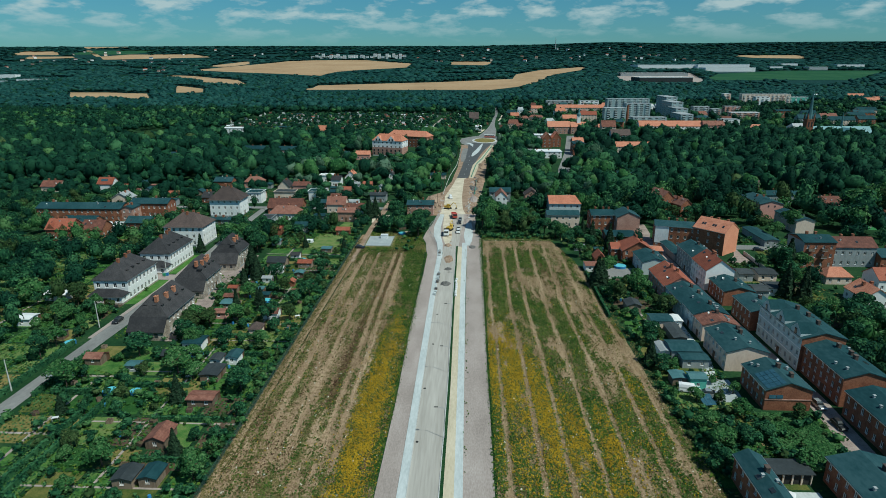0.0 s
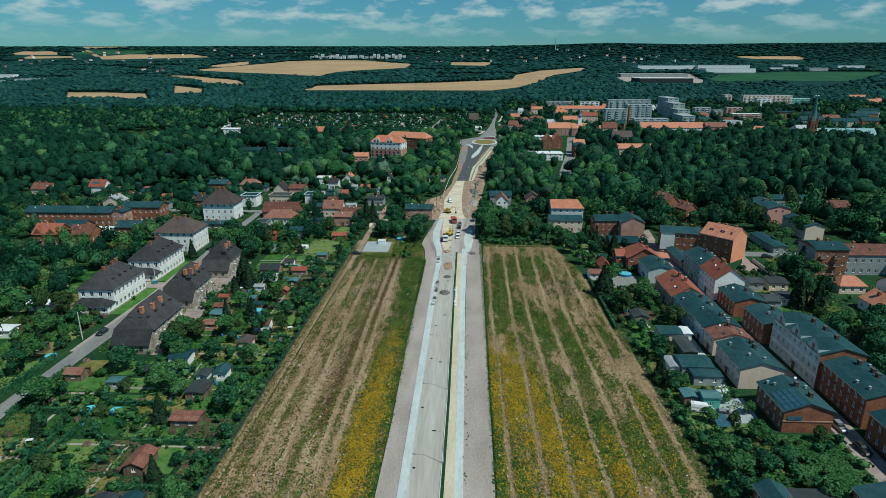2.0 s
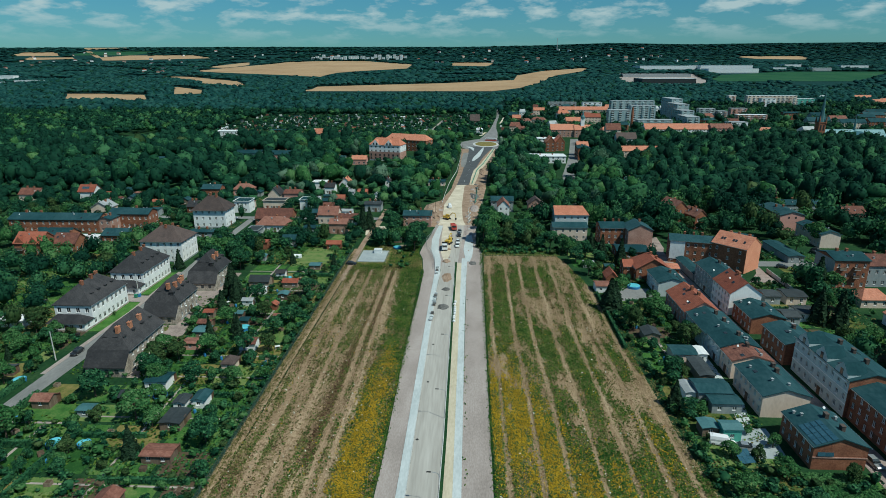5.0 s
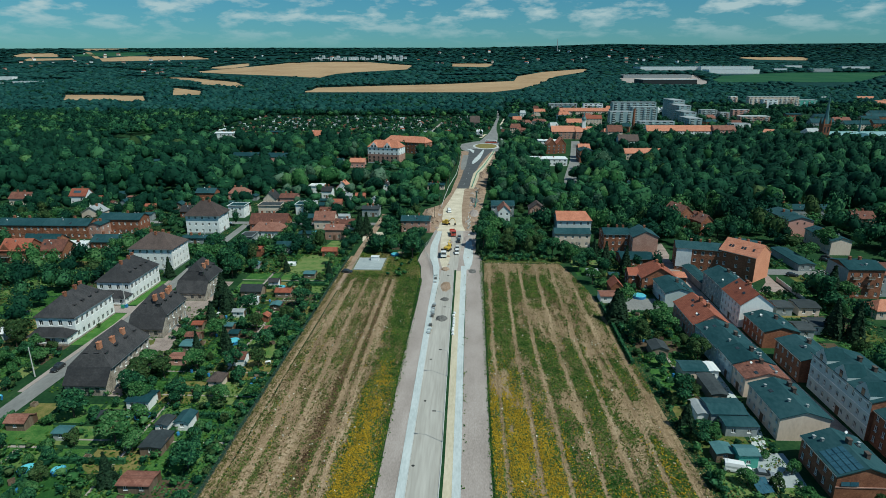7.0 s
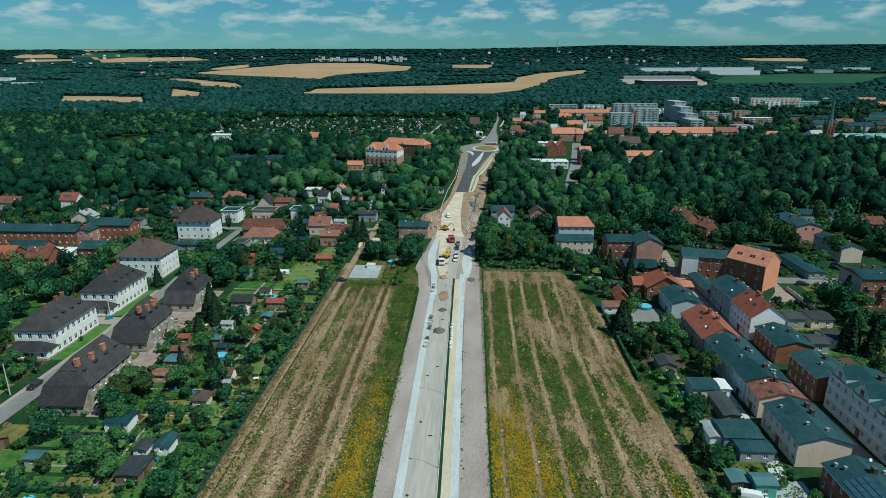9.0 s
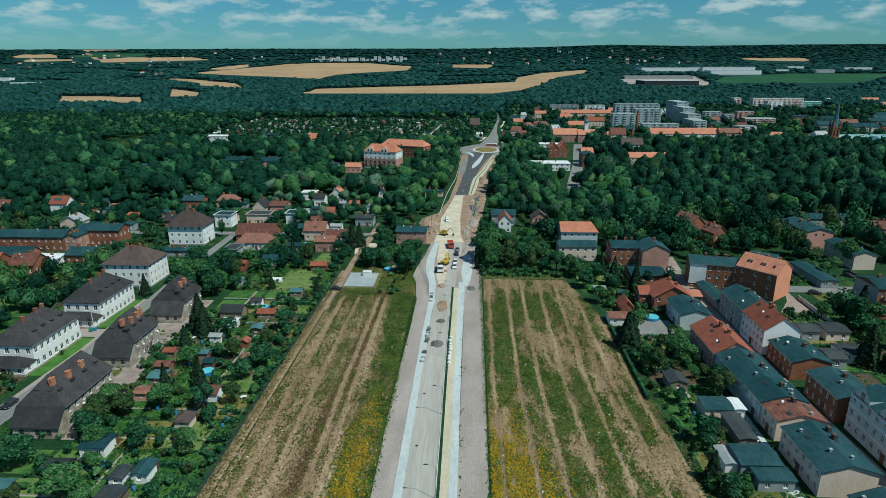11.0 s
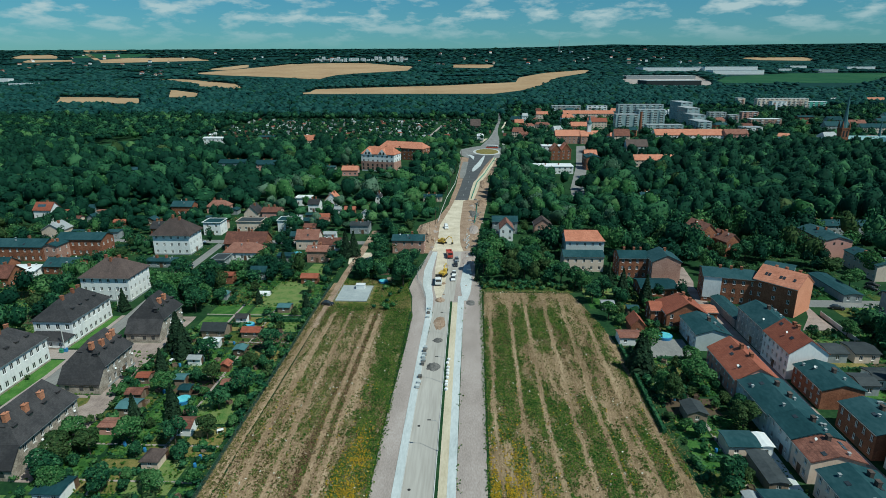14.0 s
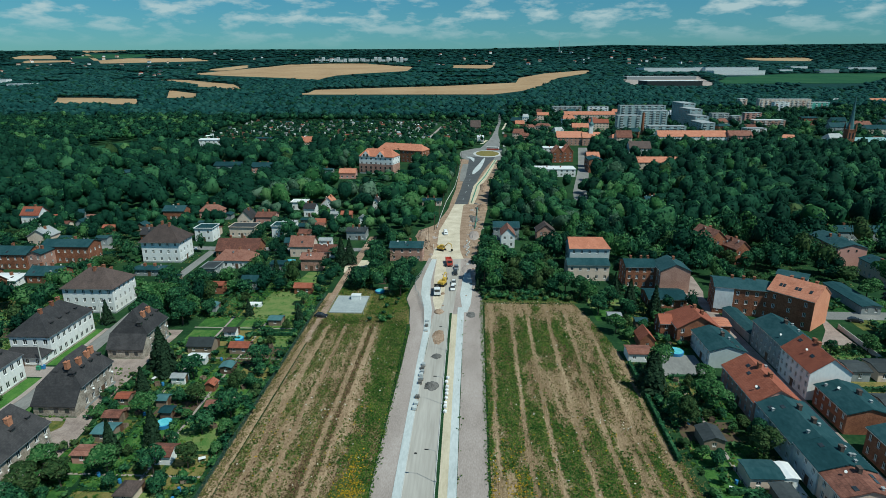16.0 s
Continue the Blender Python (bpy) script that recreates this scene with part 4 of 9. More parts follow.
strip("far_road", [(660, 15.0, 35.0), (690, 20.0, 37.0), (736, 27.0, 39.0), (785, 32.5, 39.5), (853, 38.2, 42.8), (983, 48.8, 52.8), (1095, 53.6, 57.2), (1266, 67.5, 72.0)], -0.2, 0.09, OLD_ASPHALT, "grey asphalt road leading away between trees", "road")
strip("far_path", [(700, 16.0, 19.5), (736, 23.0, 26.0)], -0.2, 0.1, SANDY, "pale path beside the far road", "path")
strip("far_path", [(853, 46.5, 49.0), (900, 52.0, 54.5), (967, 58.5, 61.0)], -0.2, 0.1, SAND, "pale path beside the far road", "path")
strip("allotment_lane", [(735, -45.0, -42.0), (800, -41.0, -38.0), (935, -33.0, -30.0)], -0.2, 0.1, GRAVEL, "pale lane between the allotments", "lane")
strip("meadow", [(526, -31.0, -25.0), (536, -29.0, -19.0), (546, -24.0, -18.0)], -0.2, 0.06, DRYLAWN, "small sunny meadow among the trees", "meadow")
strip("side_street", [(352, 59.5, 66.5), (392, 65.5, 73.0), (447, 73.0, 82.0), (538, 92.0, 101.0), (671, 115.0, 124.0)], -0.2, 0.09, OLD_ASPHALT, "grey side street", "road")
bm = tube_bm([(0, 0, 0.05, 13.4), (0, 0, 0.22, 13.2), (0, 0, 0.26, 10.8)], 36)
apron = bpy.data.meshes.new("roundabout_apron")
bm.to_mesh(apron)
bm.free()
apron.materials.append(KERB)
apron_ob = tagged(new("roundabout_apron", apron), "pale paved apron round the roundabout island", "roundabout", kind="structure")
apron_ob.matrix_basis = pose(22, 625, 0)
apron_ob.scale = (1, 1.7, 1)
bm = tube_bm([(0, 0, 0.05, 11.0), (0, 0, 0.4, 10.8), (0, 0, 0.6, 6.0)], 36)
isl = bpy.data.meshes.new("roundabout_island")
bm.to_mesh(isl)
bm.free()
isl.materials.append(DRYLAWN)
isl_ob = tagged(new("roundabout_island", isl), "round grassy island of the roundabout", "roundabout", kind="structure")
isl_ob.matrix_basis = pose(22, 625, 0)
isl_ob.scale = (1, 1.7, 1)

strip("car_yard", [(122.5, 61.0, 69.5), (127, 60.0, 70.0), (133, 63.0, 70.0)], -0.2, 0.055, GREY_SLAB, "pale concrete yard beside the garden hut", "yard")
# streets among the houses
strip("west_street", [(20, -103.0, -97.2), (109, -105.0, -100.4), (134, -104.8, -100.2), (160, -104.6, -99.6), (190, -103.9, -99.4), (205, -104.8, -100.4), (229, -106.2, -102.0), (270, -109.0, -105.2), (313, -110.0, -106.4)], -0.2, 0.07, OLD_ASPHALT, "narrow worn grey street", "road")
strip("west_pavement", [(150, -106.0, -104.75), (176, -105.7, -104.3), (190, -105.3, -103.95), (204, -106.2, -104.85), (229, -107.5, -106.25)], -0.2, 0.13, GRAVEL, "gravel path beside the street", "pavement")
strip("yard", [(149, -82.7, -79.3), (170.3, -82.7, -79.5), (170.6, -99.6, -79.5), (176, -99.5, -80.0), (180.6, -99.5, -81.0), (181.0, -85.1, -81.4), (197.2, -85.1, -82.9), (197.6, -99.8, -82.5),
               (209.6, -100.4, -82.8), (210.0, -84.7, -82.8), (226, -84.7, -82.4), (229, -88.0, -82.6)], -0.2, 0.06, PINK_PAVING, "dusty pinkish yard round the old houses", "yard")
strip("front_lawn", [(175.6, -109.5, -105.75), (190, -109.5, -105.35), (198.2, -109.5, -105.6)], -0.1, 0.12, FRONT_LAWN, "bright mown front lawn", "lawn")
strip("front_lawn", [(205.4, -109.5, -106.3), (228.2, -110.6, -107.6)], -0.1, 0.12, FRONT_LAWN, "bright mown front lawn", "lawn")
strip("yard_grass", [(173.5, -99.2, -97.4), (178, -99.2, -95.2), (184, -99.0, -95.8), (190, -98.8, -96.4)], -0.1, 0.10, FRONT_LAWN, "small patch of green grass by the street", "grass")
strip("yard_grass", [(175.4, -89.8, -87.0), (177.2, -90.6, -86.0), (179.4, -90.0, -86.6)], -0.1, 0.10, DRYLAWN, "small patch of worn grass in the yard", "grass")
strip("garden_lawn", [(238, -66.0, -52.0), (250, -66.5, -50.5), (262, -65.0, -51.0)], -0.1, 0.04, LAWN, "bright mown garden lawn", "lawn")
strip("garden_lawn", [(266, -60.0, -46.5), (284, -58.0, -46.0)], -0.1, 0.04, LAWN, "bright mown garden lawn", "lawn")
strip("cross_lane", [(199, -135.0, -106.0), (204.5, -135.0, -106.0)], -0.2, 0.06, GRAVEL, "pale gravel side lane", "lane")
strip("village_street", [(312.4, -166.0, -40.0), (317.4, -166.0, -40.0)], -0.2, 0.06, OLD_ASPHALT, "grey village street", "road")
strip("farm_lane", [(222, -43.4, -41.2), (273, -43.6, -41.2), (293, -43.0, -40.0), (336, -42.0, -38.5)], -0.2, 0.075, DIRT, "earthen farm lane with wheel ruts", "lane")
strip("farm_yard", [(284, -44.0, -33.0), (292, -45.0, -34.0), (300, -43.0, -37.0)], -0.2, 0.045, SAND, "bare sandy yard", "yard")
strip("east_street", [(60, 80.5, 87.0), (104, 82.4, 87.6), (125, 84.0, 89.0), (173, 84.4, 87.4), (230, 84.0, 87.4), (262, 84.0, 88.0)], -0.2, 0.07, PINK_PAVING, "street paved with pinkish blocks", "road")
strip("east_lane", [(244.6, 119.0, 176.0), (251.0, 118.0, 176.0)], -0.2, 0.06, OLD_ASPHALT, "grey back lane behind the houses", "lane")
strip("parking_yard", [(226, 108.0, 118.4), (236, 115.0, 118.6), (246, 119.0, 119.8)], -0.2, 0.05, PINK_PAVING, "pinkish paved parking yard", "yard")
strip("tenement_yard", [(256, 66.0, 86.0), (268, 84.5, 90.0), (285, 85.0, 92.0)], -0.2, 0.05, PINK_PAVING, "dusty paved yard", "yard")
strip("back_yard", [(206, 56.5, 69.0), (218, 57.0, 69.0)], -0.2, 0.05, OLD_ASPHALT, "grey asphalt yard with a pool", "yard")
strip("back_path", [(128, 63.0, 66.0), (142, 66.5, 69.5), (168, 67.0, 70.0)], -0.2, 0.05, CONCRETE, "pale concrete back path", "path")
strip("garage_yard", [(80, 60.0, 69.0), (92, 60.5, 69.5)], -0.2, 0.05, CONCRETE, "concrete yard before the garages", "yard")

# ---- fields ----
def fbm(x, y, sx, sy, k):
    """Smooth value noise from -1 to 1 with two octaves, its grains sx by sy metres."""
    out = np.zeros(np.shape(x))
    for amp, f2 in ((0.68, 1.0), (0.32, 2.3)):
        u, w = np.asarray(x) * f2 / sx + 17.3 * k, np.asarray(y) * f2 / sy + 5.7 * k
        iu, iw = np.floor(u), np.floor(w)
        fu, fw = u - iu, w - iw
        fu, fw = fu * fu * (3 - 2 * fu), fw * fw * (3 - 2 * fw)

        def h(a, b):
            q = np.sin(a * 127.1 + b * 311.7 + k * 74.7) * 43758.5453
            return 2 * (q - np.floor(q)) - 1
        out += amp * (h(iu, iw) * (1 - fu) * (1 - fw) + h(iu + 1, iw) * fu * (1 - fw) + h(iu, iw + 1) * (1 - fu) * fw + h(iu + 1, iw + 1) * fu * fw)
    return out


TRACKS_EAST = (12.5, 19.0, 24.3, 30.7, 36.6, 43.0, 48.0)
TRACKS_WEST = (-38.4, -32.8, -25.9, -23.1)


def bump2(x, y, cx, cy, rx, ry):
    return np.exp(-((x - cx) / rx) ** 2 - ((y - cy) / ry) ** 2)


def growth(x, y):
    """What grows at a place on the fallow fields: shares of green weeds, yellow flowers, wilted weeds and brown stalks; the rest is straw and earth."""
    east = x > 0
    way = 0.45 * np.sin(y / 24) + 0.5 * fbm(x * 0 + 3, y, 9, 26, 5)
    tr_e = np.min(np.abs((x + way)[..., None] - np.array(TRACKS_EAST)), -1)
    tr_w = np.min(np.abs((x + 0.6 * way)[..., None] - np.array(TRACKS_WEST)), -1)
    track = np.where(east, np.clip((0.80 - tr_e + 0.25 * fbm(x, y, 1.2, 3, 8)) / 0.35, 0, 1), np.clip((0.95 - tr_w) / 0.5, 0, 1) * (y > 104))
    c1, c2, c3 = fbm(x, y, 3.2, 8, 1), fbm(x, y, 7, 17, 2), fbm(x, y, 1.6, 5, 3)
    # east field
    dry = 0.10 + 0.36 * np.clip((x - 36) / 7, 0, 1) + 0.75 * bump2(x, y, 30, 203, 8, 17) + 0.45 * np.clip((y - 236) / 16, 0, 1) + 0.3 * bump2(x, y, 25, 240, 9, 18)
    ge = np.clip(0.84 - dry + 0.85 * c2 + 0.75 * c1 + 0.55 * c3 + 0.22 * np.clip((150 - y) / 40, 0, 1), 0, 1)
    ye = 2.1 * bump2(x, y, 13.6, 139, 4.4, 19) + 1.3 * bump2(x, y, 20, 126, 3.8, 15) + 1.2 * bump2(x, y, 24.6, 108, 4.2, 14) + 0.75 * bump2(x, y, 33, 100, 5, 12) + 0.4 * bump2(x, y, 16, 96, 5, 14) + 0.5 * np.maximum(c2 + 0.3 * c3, 0) * np.clip((175 - y) / 40, 0, 1)
    be = 0.4 * np.maximum(c2, 0) + 0.9 * bump2(x, y, 15.6, 222, 2.0, 13) + 0.8 * bump2(x, y, 34, 218, 2.2, 10) + 0.4 * np.maximum(c3, 0)
    # west field
    side = np.clip((x + 21.2) / 2.0, 0, 1)
    strips = 0.32 * np.clip(np.sin(x * 2 * np.pi / 3.4 + 0.7) - 0.1, 0, 1)
    gw = np.clip((0.55 + 0.6 * c1) * side + strips + 0.26 + 0.45 * c1 + 0.25 * c3 + 0.25 * np.clip((y - 212) / 20, 0, 1) - 0.25 * bump2(x, y, -33, 140, 8, 34), 0, 1)
    yw = np.exp(-((x + 17.4 - 0.012 * (y - 130)) / 2.9) ** 2) * np.clip((172 - y) / 34, 0, 1) * (1.25 + 0.9 * c1)
    bw = 0.45 * np.maximum(c2 + 0.2, 0) + 0.35 * side * np.maximum(-c1, 0) + 1.1 * np.exp(-((x + 27.9 - 0.02 * (y - 130)) / 1.2) ** 2) * np.clip((y - 112) / 10, 0, 1) * np.clip((212 - y) / 20, 0, 1) + 0.25 * np.maximum(c3, 0) + 0.9 * np.exp(-((x + 24.5) / 0.8) ** 2) * np.clip((y - 160) / 20, 0, 1) + 0.5 * bump2(x, y, -17, 96, 2.6, 12)
    open_ground = 1 - 0.93 * track
    green = np.where(east, ge, gw) * open_ground
    gold = np.clip(np.where(east, ye * (0.72 + 0.8 * c3 + 0.4 * c1), yw * (0.8 + 0.9 * c3)), 0, 1) * open_ground
    brown = np.clip(np.where(east, be, bw), 0, 1) * open_ground
    wilt = np.clip(0.5 + 0.5 * c3 + 0.3 * c2, 0, 1) * open_ground
    return green, gold, wilt, brown


def fallow(name, rows, mat, label):
    """A field as a fine sheet with a low rim; it carries its cover of weeds as values of the mesh."""
    ys_ = np.arange(rows[0][0], rows[-1][0] + 0.1, 1.5)
    n = 60
    a = np.interp(ys_, [q[0] for q in rows], [q[1] for q in rows])
    b = np.interp(ys_, [q[0] for q in rows], [q[2] for q in rows])
    u = np.linspace(0, 1, n)
    X = a[:, None] + (b - a)[:, None] * u[None]
    Y = np.repeat(ys_[:, None], n, 1)
    green, gold, wilt, brown = growth(X, Y)
    Z = 0.035 + 0.10 * fbm(X, Y, 1.1, 7, 9) * 0.4 + 0.06 * np.clip(green + gold, 0, 1)
    Z[:, 0] = Z[:, -1] = Z[0] = Z[-1] = -0.05
    idx2 = (np.arange(len(ys_) - 1)[:, None] * n + np.arange(n - 1)[None, :]).ravel()
    me = np_mesh(name, np.stack([X, Y, np.maximum(Z, -0.05)], -1).reshape(-1, 3), [np.stack([idx2, idx2 + 1, idx2 + n + 1, idx2 + n], 1)], [mat])
    for key, value in (("cover", np.clip(green * 0.95 + gold * 0.8, 0, 1)), ("brown", brown)):
        me.attributes.new(key, "FLOAT", "POINT").data.foreach_set("value", value.ravel().astype(np.float32))
    return tagged(new(name, me), label, "field", kind="structure")


fallow("field_west", [(-60, -44.0, -13.2), (88, -43.2, -12.7), (120, -42.8, -12.5), (168, -42.5, -13.1), (232, -42.0, -13.5), (238, -40.0, -14.0)], FIELD_WEST, "dry brown fallow field beside the road")
fallow("field_east", [(-60, 9.8, 54.0), (90, 9.8, 52.5), (130, 9.9, 50.6), (162, 10.0, 50.2), (205, 10.4, 49.6), (219, 10.5, 48.6), (240, 10.6, 45.2), (256, 10.8, 41.5)], FIELD_EAST, "dry brown fallow field with weedy strips")
strip("field_margin", [(-60, -45.6, -43.9), (90, -45.4, -43.1), (168, -45.3, -42.6), (240, -45.2, -42.1), (262, -44.8, -41.6)], -0.3, 0.025, FIELD_WEST, "dry grassy margin between field and fence", "grass")
strip("field_end", [(255, 9.8, 43.0), (266, 9.2, 46.0)], -0.3, 0.036, DRYLAWN, "dry weedy grass at the field end", "grass")
strip("weedy_corner", [(236, -44.0, -13.2), (248, -44.0, -14.4), (258, -42.0, -16.5), (266, -41.0, -17.0)], -0.3, 0.05, DRYLAWN, "rough weedy grass at the field's end", "grass")

def tufts(name, label, places, height, width, mat, seed, blades=2):
    r = np.random.default_rng(seed)
    p = np.repeat(np.asarray(places, float), blades, 0)
    n = len(p)
    at = np.concatenate([p + r.normal(0, width * 0.5, (n, 2)), height * r.uniform(0.15, 0.9, (n, 1))], 1)
    v, q = leaf_quads(at, np.tile((0.0, 0.0, 1.0), (n, 1)), width, r, 0.3)
    v[:, 2] = np.maximum(v[:, 2], 0.035)
    ob = new(name, np_mesh(name, v, [q], [mat]))
    return tagged(ob, label, "plants", kind="stuff")


def field_plants():
    r = np.random.default_rng(3)
    kinds = {k: [] for k in ("green", "gold", "straw", "pale", "wilt", "brown")}
    for n, xa, xb, ya, yb, left, right in ((108000, 9.9, 53, 72, 256, ((72, 256), (9.9, 10.8)), ((72, 90, 130, 162, 205, 219, 240, 256), (53, 52.3, 50.4, 50, 49.4, 48.4, 45, 41.3))),
                                           (86000, -43.6, -12.4, 72, 238, ((72, 238), (-43.6, -41.6)), ((72, 90, 120, 168, 232), (-13.1, -12.8, -12.6, -13.2, -13.6)))):
        x, y = r.uniform(xa, xb, n), ya + (yb - ya) * r.uniform(0, 1, n) ** 1.25
        keep = (x < np.interp(y, *right)) & (x > np.interp(y, *left))
        x, y = x[keep], y[keep]
        green, gold, wilt, brown = growth(x, y)
        u, w = r.uniform(0, 1, len(x)), r.uniform(0, 1, len(x))
        pick = np.where(u < gold, 1, np.where(w < green * 0.95, 0, np.where(w < green + 0.5 * brown, 5, np.where(w < green + 0.5 * brown + np.where(x > 0, 0.75, 0.42) * wilt, 4, np.where(u > np.where(x > 0, 0.5, 0.38), 2, 6)))))
        pick = np.where((pick == 0) & (u > 0.84 - 0.12 * wilt), 4, pick)
        pick = np.where((pick == 0) & (u > 0.76) & (y < 190), 1, pick)
        pick = np.where((pick == 0) & (x < -21) & (w > 0.45 * green), 4, pick)
        for k, key in ((0, "green"), (1, "gold"), (2, "straw"), (4, "wilt"), (5, "brown")):
            sel = pick == k
            kinds[key].extend(zip(x[sel], y[sel]))
        sel = u > 0.9975
        kinds["pale"].extend(zip(x[sel], y[sel]))
    green, gold, straw, pale, wilt, brown = (kinds[k] for k in ("green", "gold", "straw", "pale", "wilt", "brown"))
    # the rough corner at the field's end
    n = 9000
    x, y = r.uniform(-43.5, -14, n), r.uniform(233, 267, n)
    c1 = fbm(x, y, 4, 10, 5)
    for i in range(n):
        if x[i] < -40.6 or -41.5 < x[i] < -28 and 242.5 < y[i] < 260 or x[i] > np.interp(y[i], (233, 248, 257, 267), (-13.2, -14.2, -16.4, -16.0)):
            continue
        (green if c1[i] + 0.02 * (y[i] - 248) > r.uniform(-0.3, 0.4) else wilt if r.uniform() < 0.8 else straw).append((x[i], y[i]))
    # ragged margins
    for xm, y0, y1 in ((10.0, 60, 256), (-12.9, 110, 235), (4.1, 90, 240), (51.2, 70, 165), (50.0, 165, 215), (-44.6, 60, 255), (-43.6, 60, 245), (-44.2, 60, 250)):
        m = int((y1 - y0) * (12 if xm < -43 else 6 if abs(xm) > 9.9 else 0.5))
        yy = r.uniform(y0, y1, m)
        (wilt if xm > 40 or xm < -44 else straw if xm < -43 else green).extend(zip(xm + r.normal(0, 0.35 if abs(xm) < 40 else 0.7, m), yy))
    def rows_of(places, step):
        p = np.asarray(places, float)
        p[:, 0] = np.round((p[:, 0] + 0.25 * np.sin(p[:, 1] / 25)) / step) * step - 0.25 * np.sin(p[:, 1] / 25) + r.normal(0, 0.2, len(p))
        return p
    straw = rows_of(straw, 0.85)
    tufts("field_weeds", "green weeds growing in strips over the fields", green, 0.42, 0.17, WEED, 5, 3)
    tufts("wilting_weeds", "wilting olive weeds on the fields", wilt, 0.35, 0.17, DRYWEED, 12, 2)
    tufts("brown_stalks", "dark brown dead stalks on the fields", brown, 0.35, 0.17, BROWNWEED, 13, 2)
    tufts("yellow_weeds", "flowering yellow weeds on the fields", gold, 0.5, 0.15, GOLD, 6, 3)
    tufts("dry_stalks", "dry straw-coloured stalks on the fields", straw, 0.2, 0.19, STRAW, 8, 1)
    tufts("pale_flowers", "pale flower heads among the weeds", pale, 0.5, 0.17, PALE_BLOOM, 9, 3)


field_plants()

# ---- west houses ----
def dormer(root, x, y, z, rz):
    o = part("dormer", boxes_bm([(-0.55, 0.55, 0, 1.1, -0.5, 0.55), (-0.7, 0.7, -0.15, 1.4, 0.55, 0.65)], 0.02), SLATE, root, "small shingled dormer")
    o.matrix_basis = pose(x, y, z, 0, 0, rz)
    g = part("pane", boxes_bm([(-0.38, 0.38, -0.03, 0.01, -0.3, 0.42)]), GLASS, o)


for y0, y1 in ((179.0, 198.0), (208.5, 227.5)):
    h = house("white_house", -121.2, -109.6, y0, y1, 7.2, 4.9, WHITE_WALL, SLATE, "white rendered two-storey house with a dark hipped roof", hips=(5.0, 5.0), over=0.38,
              storeys=2, pitch=2.35, ww=1.2, wh=1.65, sides="se", chimneys=((0.1, -0.45), (0.05, 0.1), (-0.1, 0.5)), door="s", group="white houses along the street", plinth=STONE_WALL)
    for k in (-5, -1.5, 2, 5.5):
        dormer(h, 4.0, k, 7.2 + 4.9 * (1 - 4.0 / 5.8) + 0.2, 90)
    a = house("porch_wing", -121.0, -109.8, y0 - 4.0, y0 - 0.02, 3.0, 1.7, WHITE_WALL, SLATE, "low white wing with a dark lean-to roof against the house", ridge="x", hips=(2.0, 2.0), over=0.4,
              storeys=1, pitch=2.4, door="s", category="house wing", plinth=STONE_WALL)
for x0, x1, y0, y1, n in ((-93.2, -82.8, 149.2, 170.0, 3), (-95.4, -85.2, 181.4, 197.0, 4), (-95.0, -84.8, 210.2, 224.6, 2)):
    h = house("stone_house", x0, x1, y0 + 3.2, y1, 6.3, 5.4, STONE_WALL, SLATE, "old stone house with a steep dark shingled roof and brick chimneys", hips=(3.4, 2.2), over=0.4,
              storeys=2, pitch=2.3, ww=1.05, wh=1.5, sill=0.9, sides="e", chimneys=((0.42, -0.22), (0.40, 0.32), (0.30, -0.72), (0.36, 0.62))[:n], stack=ORANGE_WALL, door="e", group="old stone houses along the street", plinth=GREY_WALL)
    for k in np.linspace(-0.62, 0.62, 4):
        dormer(h, 3.3, k * (y1 - y0) / 2, 6.3 + 5.4 * (1 - 3.3 / 5.2) + 0.2, 90)
    hw, hd = (x1 - x0) / 2, (y1 - y0 - 3.2) / 2
    for k in (-1.6, 1.2):
        dormer(h, k, -hd + 1.5, 6.3 + 5.4 * 0.40, 0)
    # low end bay under the drawn-down hip
    a = -hd - 3.2
    mesh_ob("end_wall", [(-hw, a, 0), (hw, a, 0), (hw, -hd, 0), (-hw, -hd, 0), (-hw, a, 2.9), (hw, a, 2.9), (hw, -hd, 6.5), (-hw, -hd, 6.5)],
            [(0, 1, 5, 4), (1, 2, 6, 5), (3, 0, 4, 7)], STONE_WALL, h)
    mesh_ob("end_roof", [(-hw - 0.3, a - 0.35, 2.75), (hw + 0.3, a - 0.35, 2.75), (hw + 0.3, -hd - 0.36, 6.26), (-hw - 0.3, -hd - 0.36, 6.26),
                         (-hw - 0.3, a - 0.35, 2.55), (hw + 0.3, a - 0.35, 2.55), (hw + 0.3, -hd - 0.36, 6.06), (-hw - 0.3, -hd - 0.36, 6.06)],
            [(0, 1, 2, 3), (7, 6, 5, 4), (0, 4, 5, 1), (1, 5, 6, 2), (3, 7, 4, 0)], SLATE, h, "shingled roof of the low end bay")
    for k in (-3.2, 0.4, 3.0):
        part("window", boxes_bm([(k - 0.5, k + 0.5, a - 0.04, a + 0.02, 0.9, 2.1)]), GLASS, h)
    for k, z in ((0.7, 3.6), (-0.3, 3.4)):
        bm = tube_bm([(0, 0, 0, 0.05), (0, 0, 0.06, 0.16), (0, 0, 0.1, 0.25)], 12)
        o = part("satellite_dish", bm, WINDOW_WHITE, h, "white satellite dish")
        o.matrix_basis = pose((x1 - x0) / 2 + 0.15, k * (y1 - y0) / 2, z, 60, 0, 50)
h = house("villa", -128.0, -111.0, 241.0, 254.5, 8.8, 4.8, WHITE_WALL, BROWN_TILE, "white villa with a tall brown hipped roof and many chimneys", ridge="x", hips=(6.2, 6.2), over=0.5, storeys=3, pitch=2.5, wh=1.5, panes=False, sides="se",
          chimneys=((-0.3, 0.05), (0.0, -0.15), (0.25, 0.1), (-0.1, 0.4), (0.35, 0.45)), door="s", plinth=GREY_WALL, group="villas")
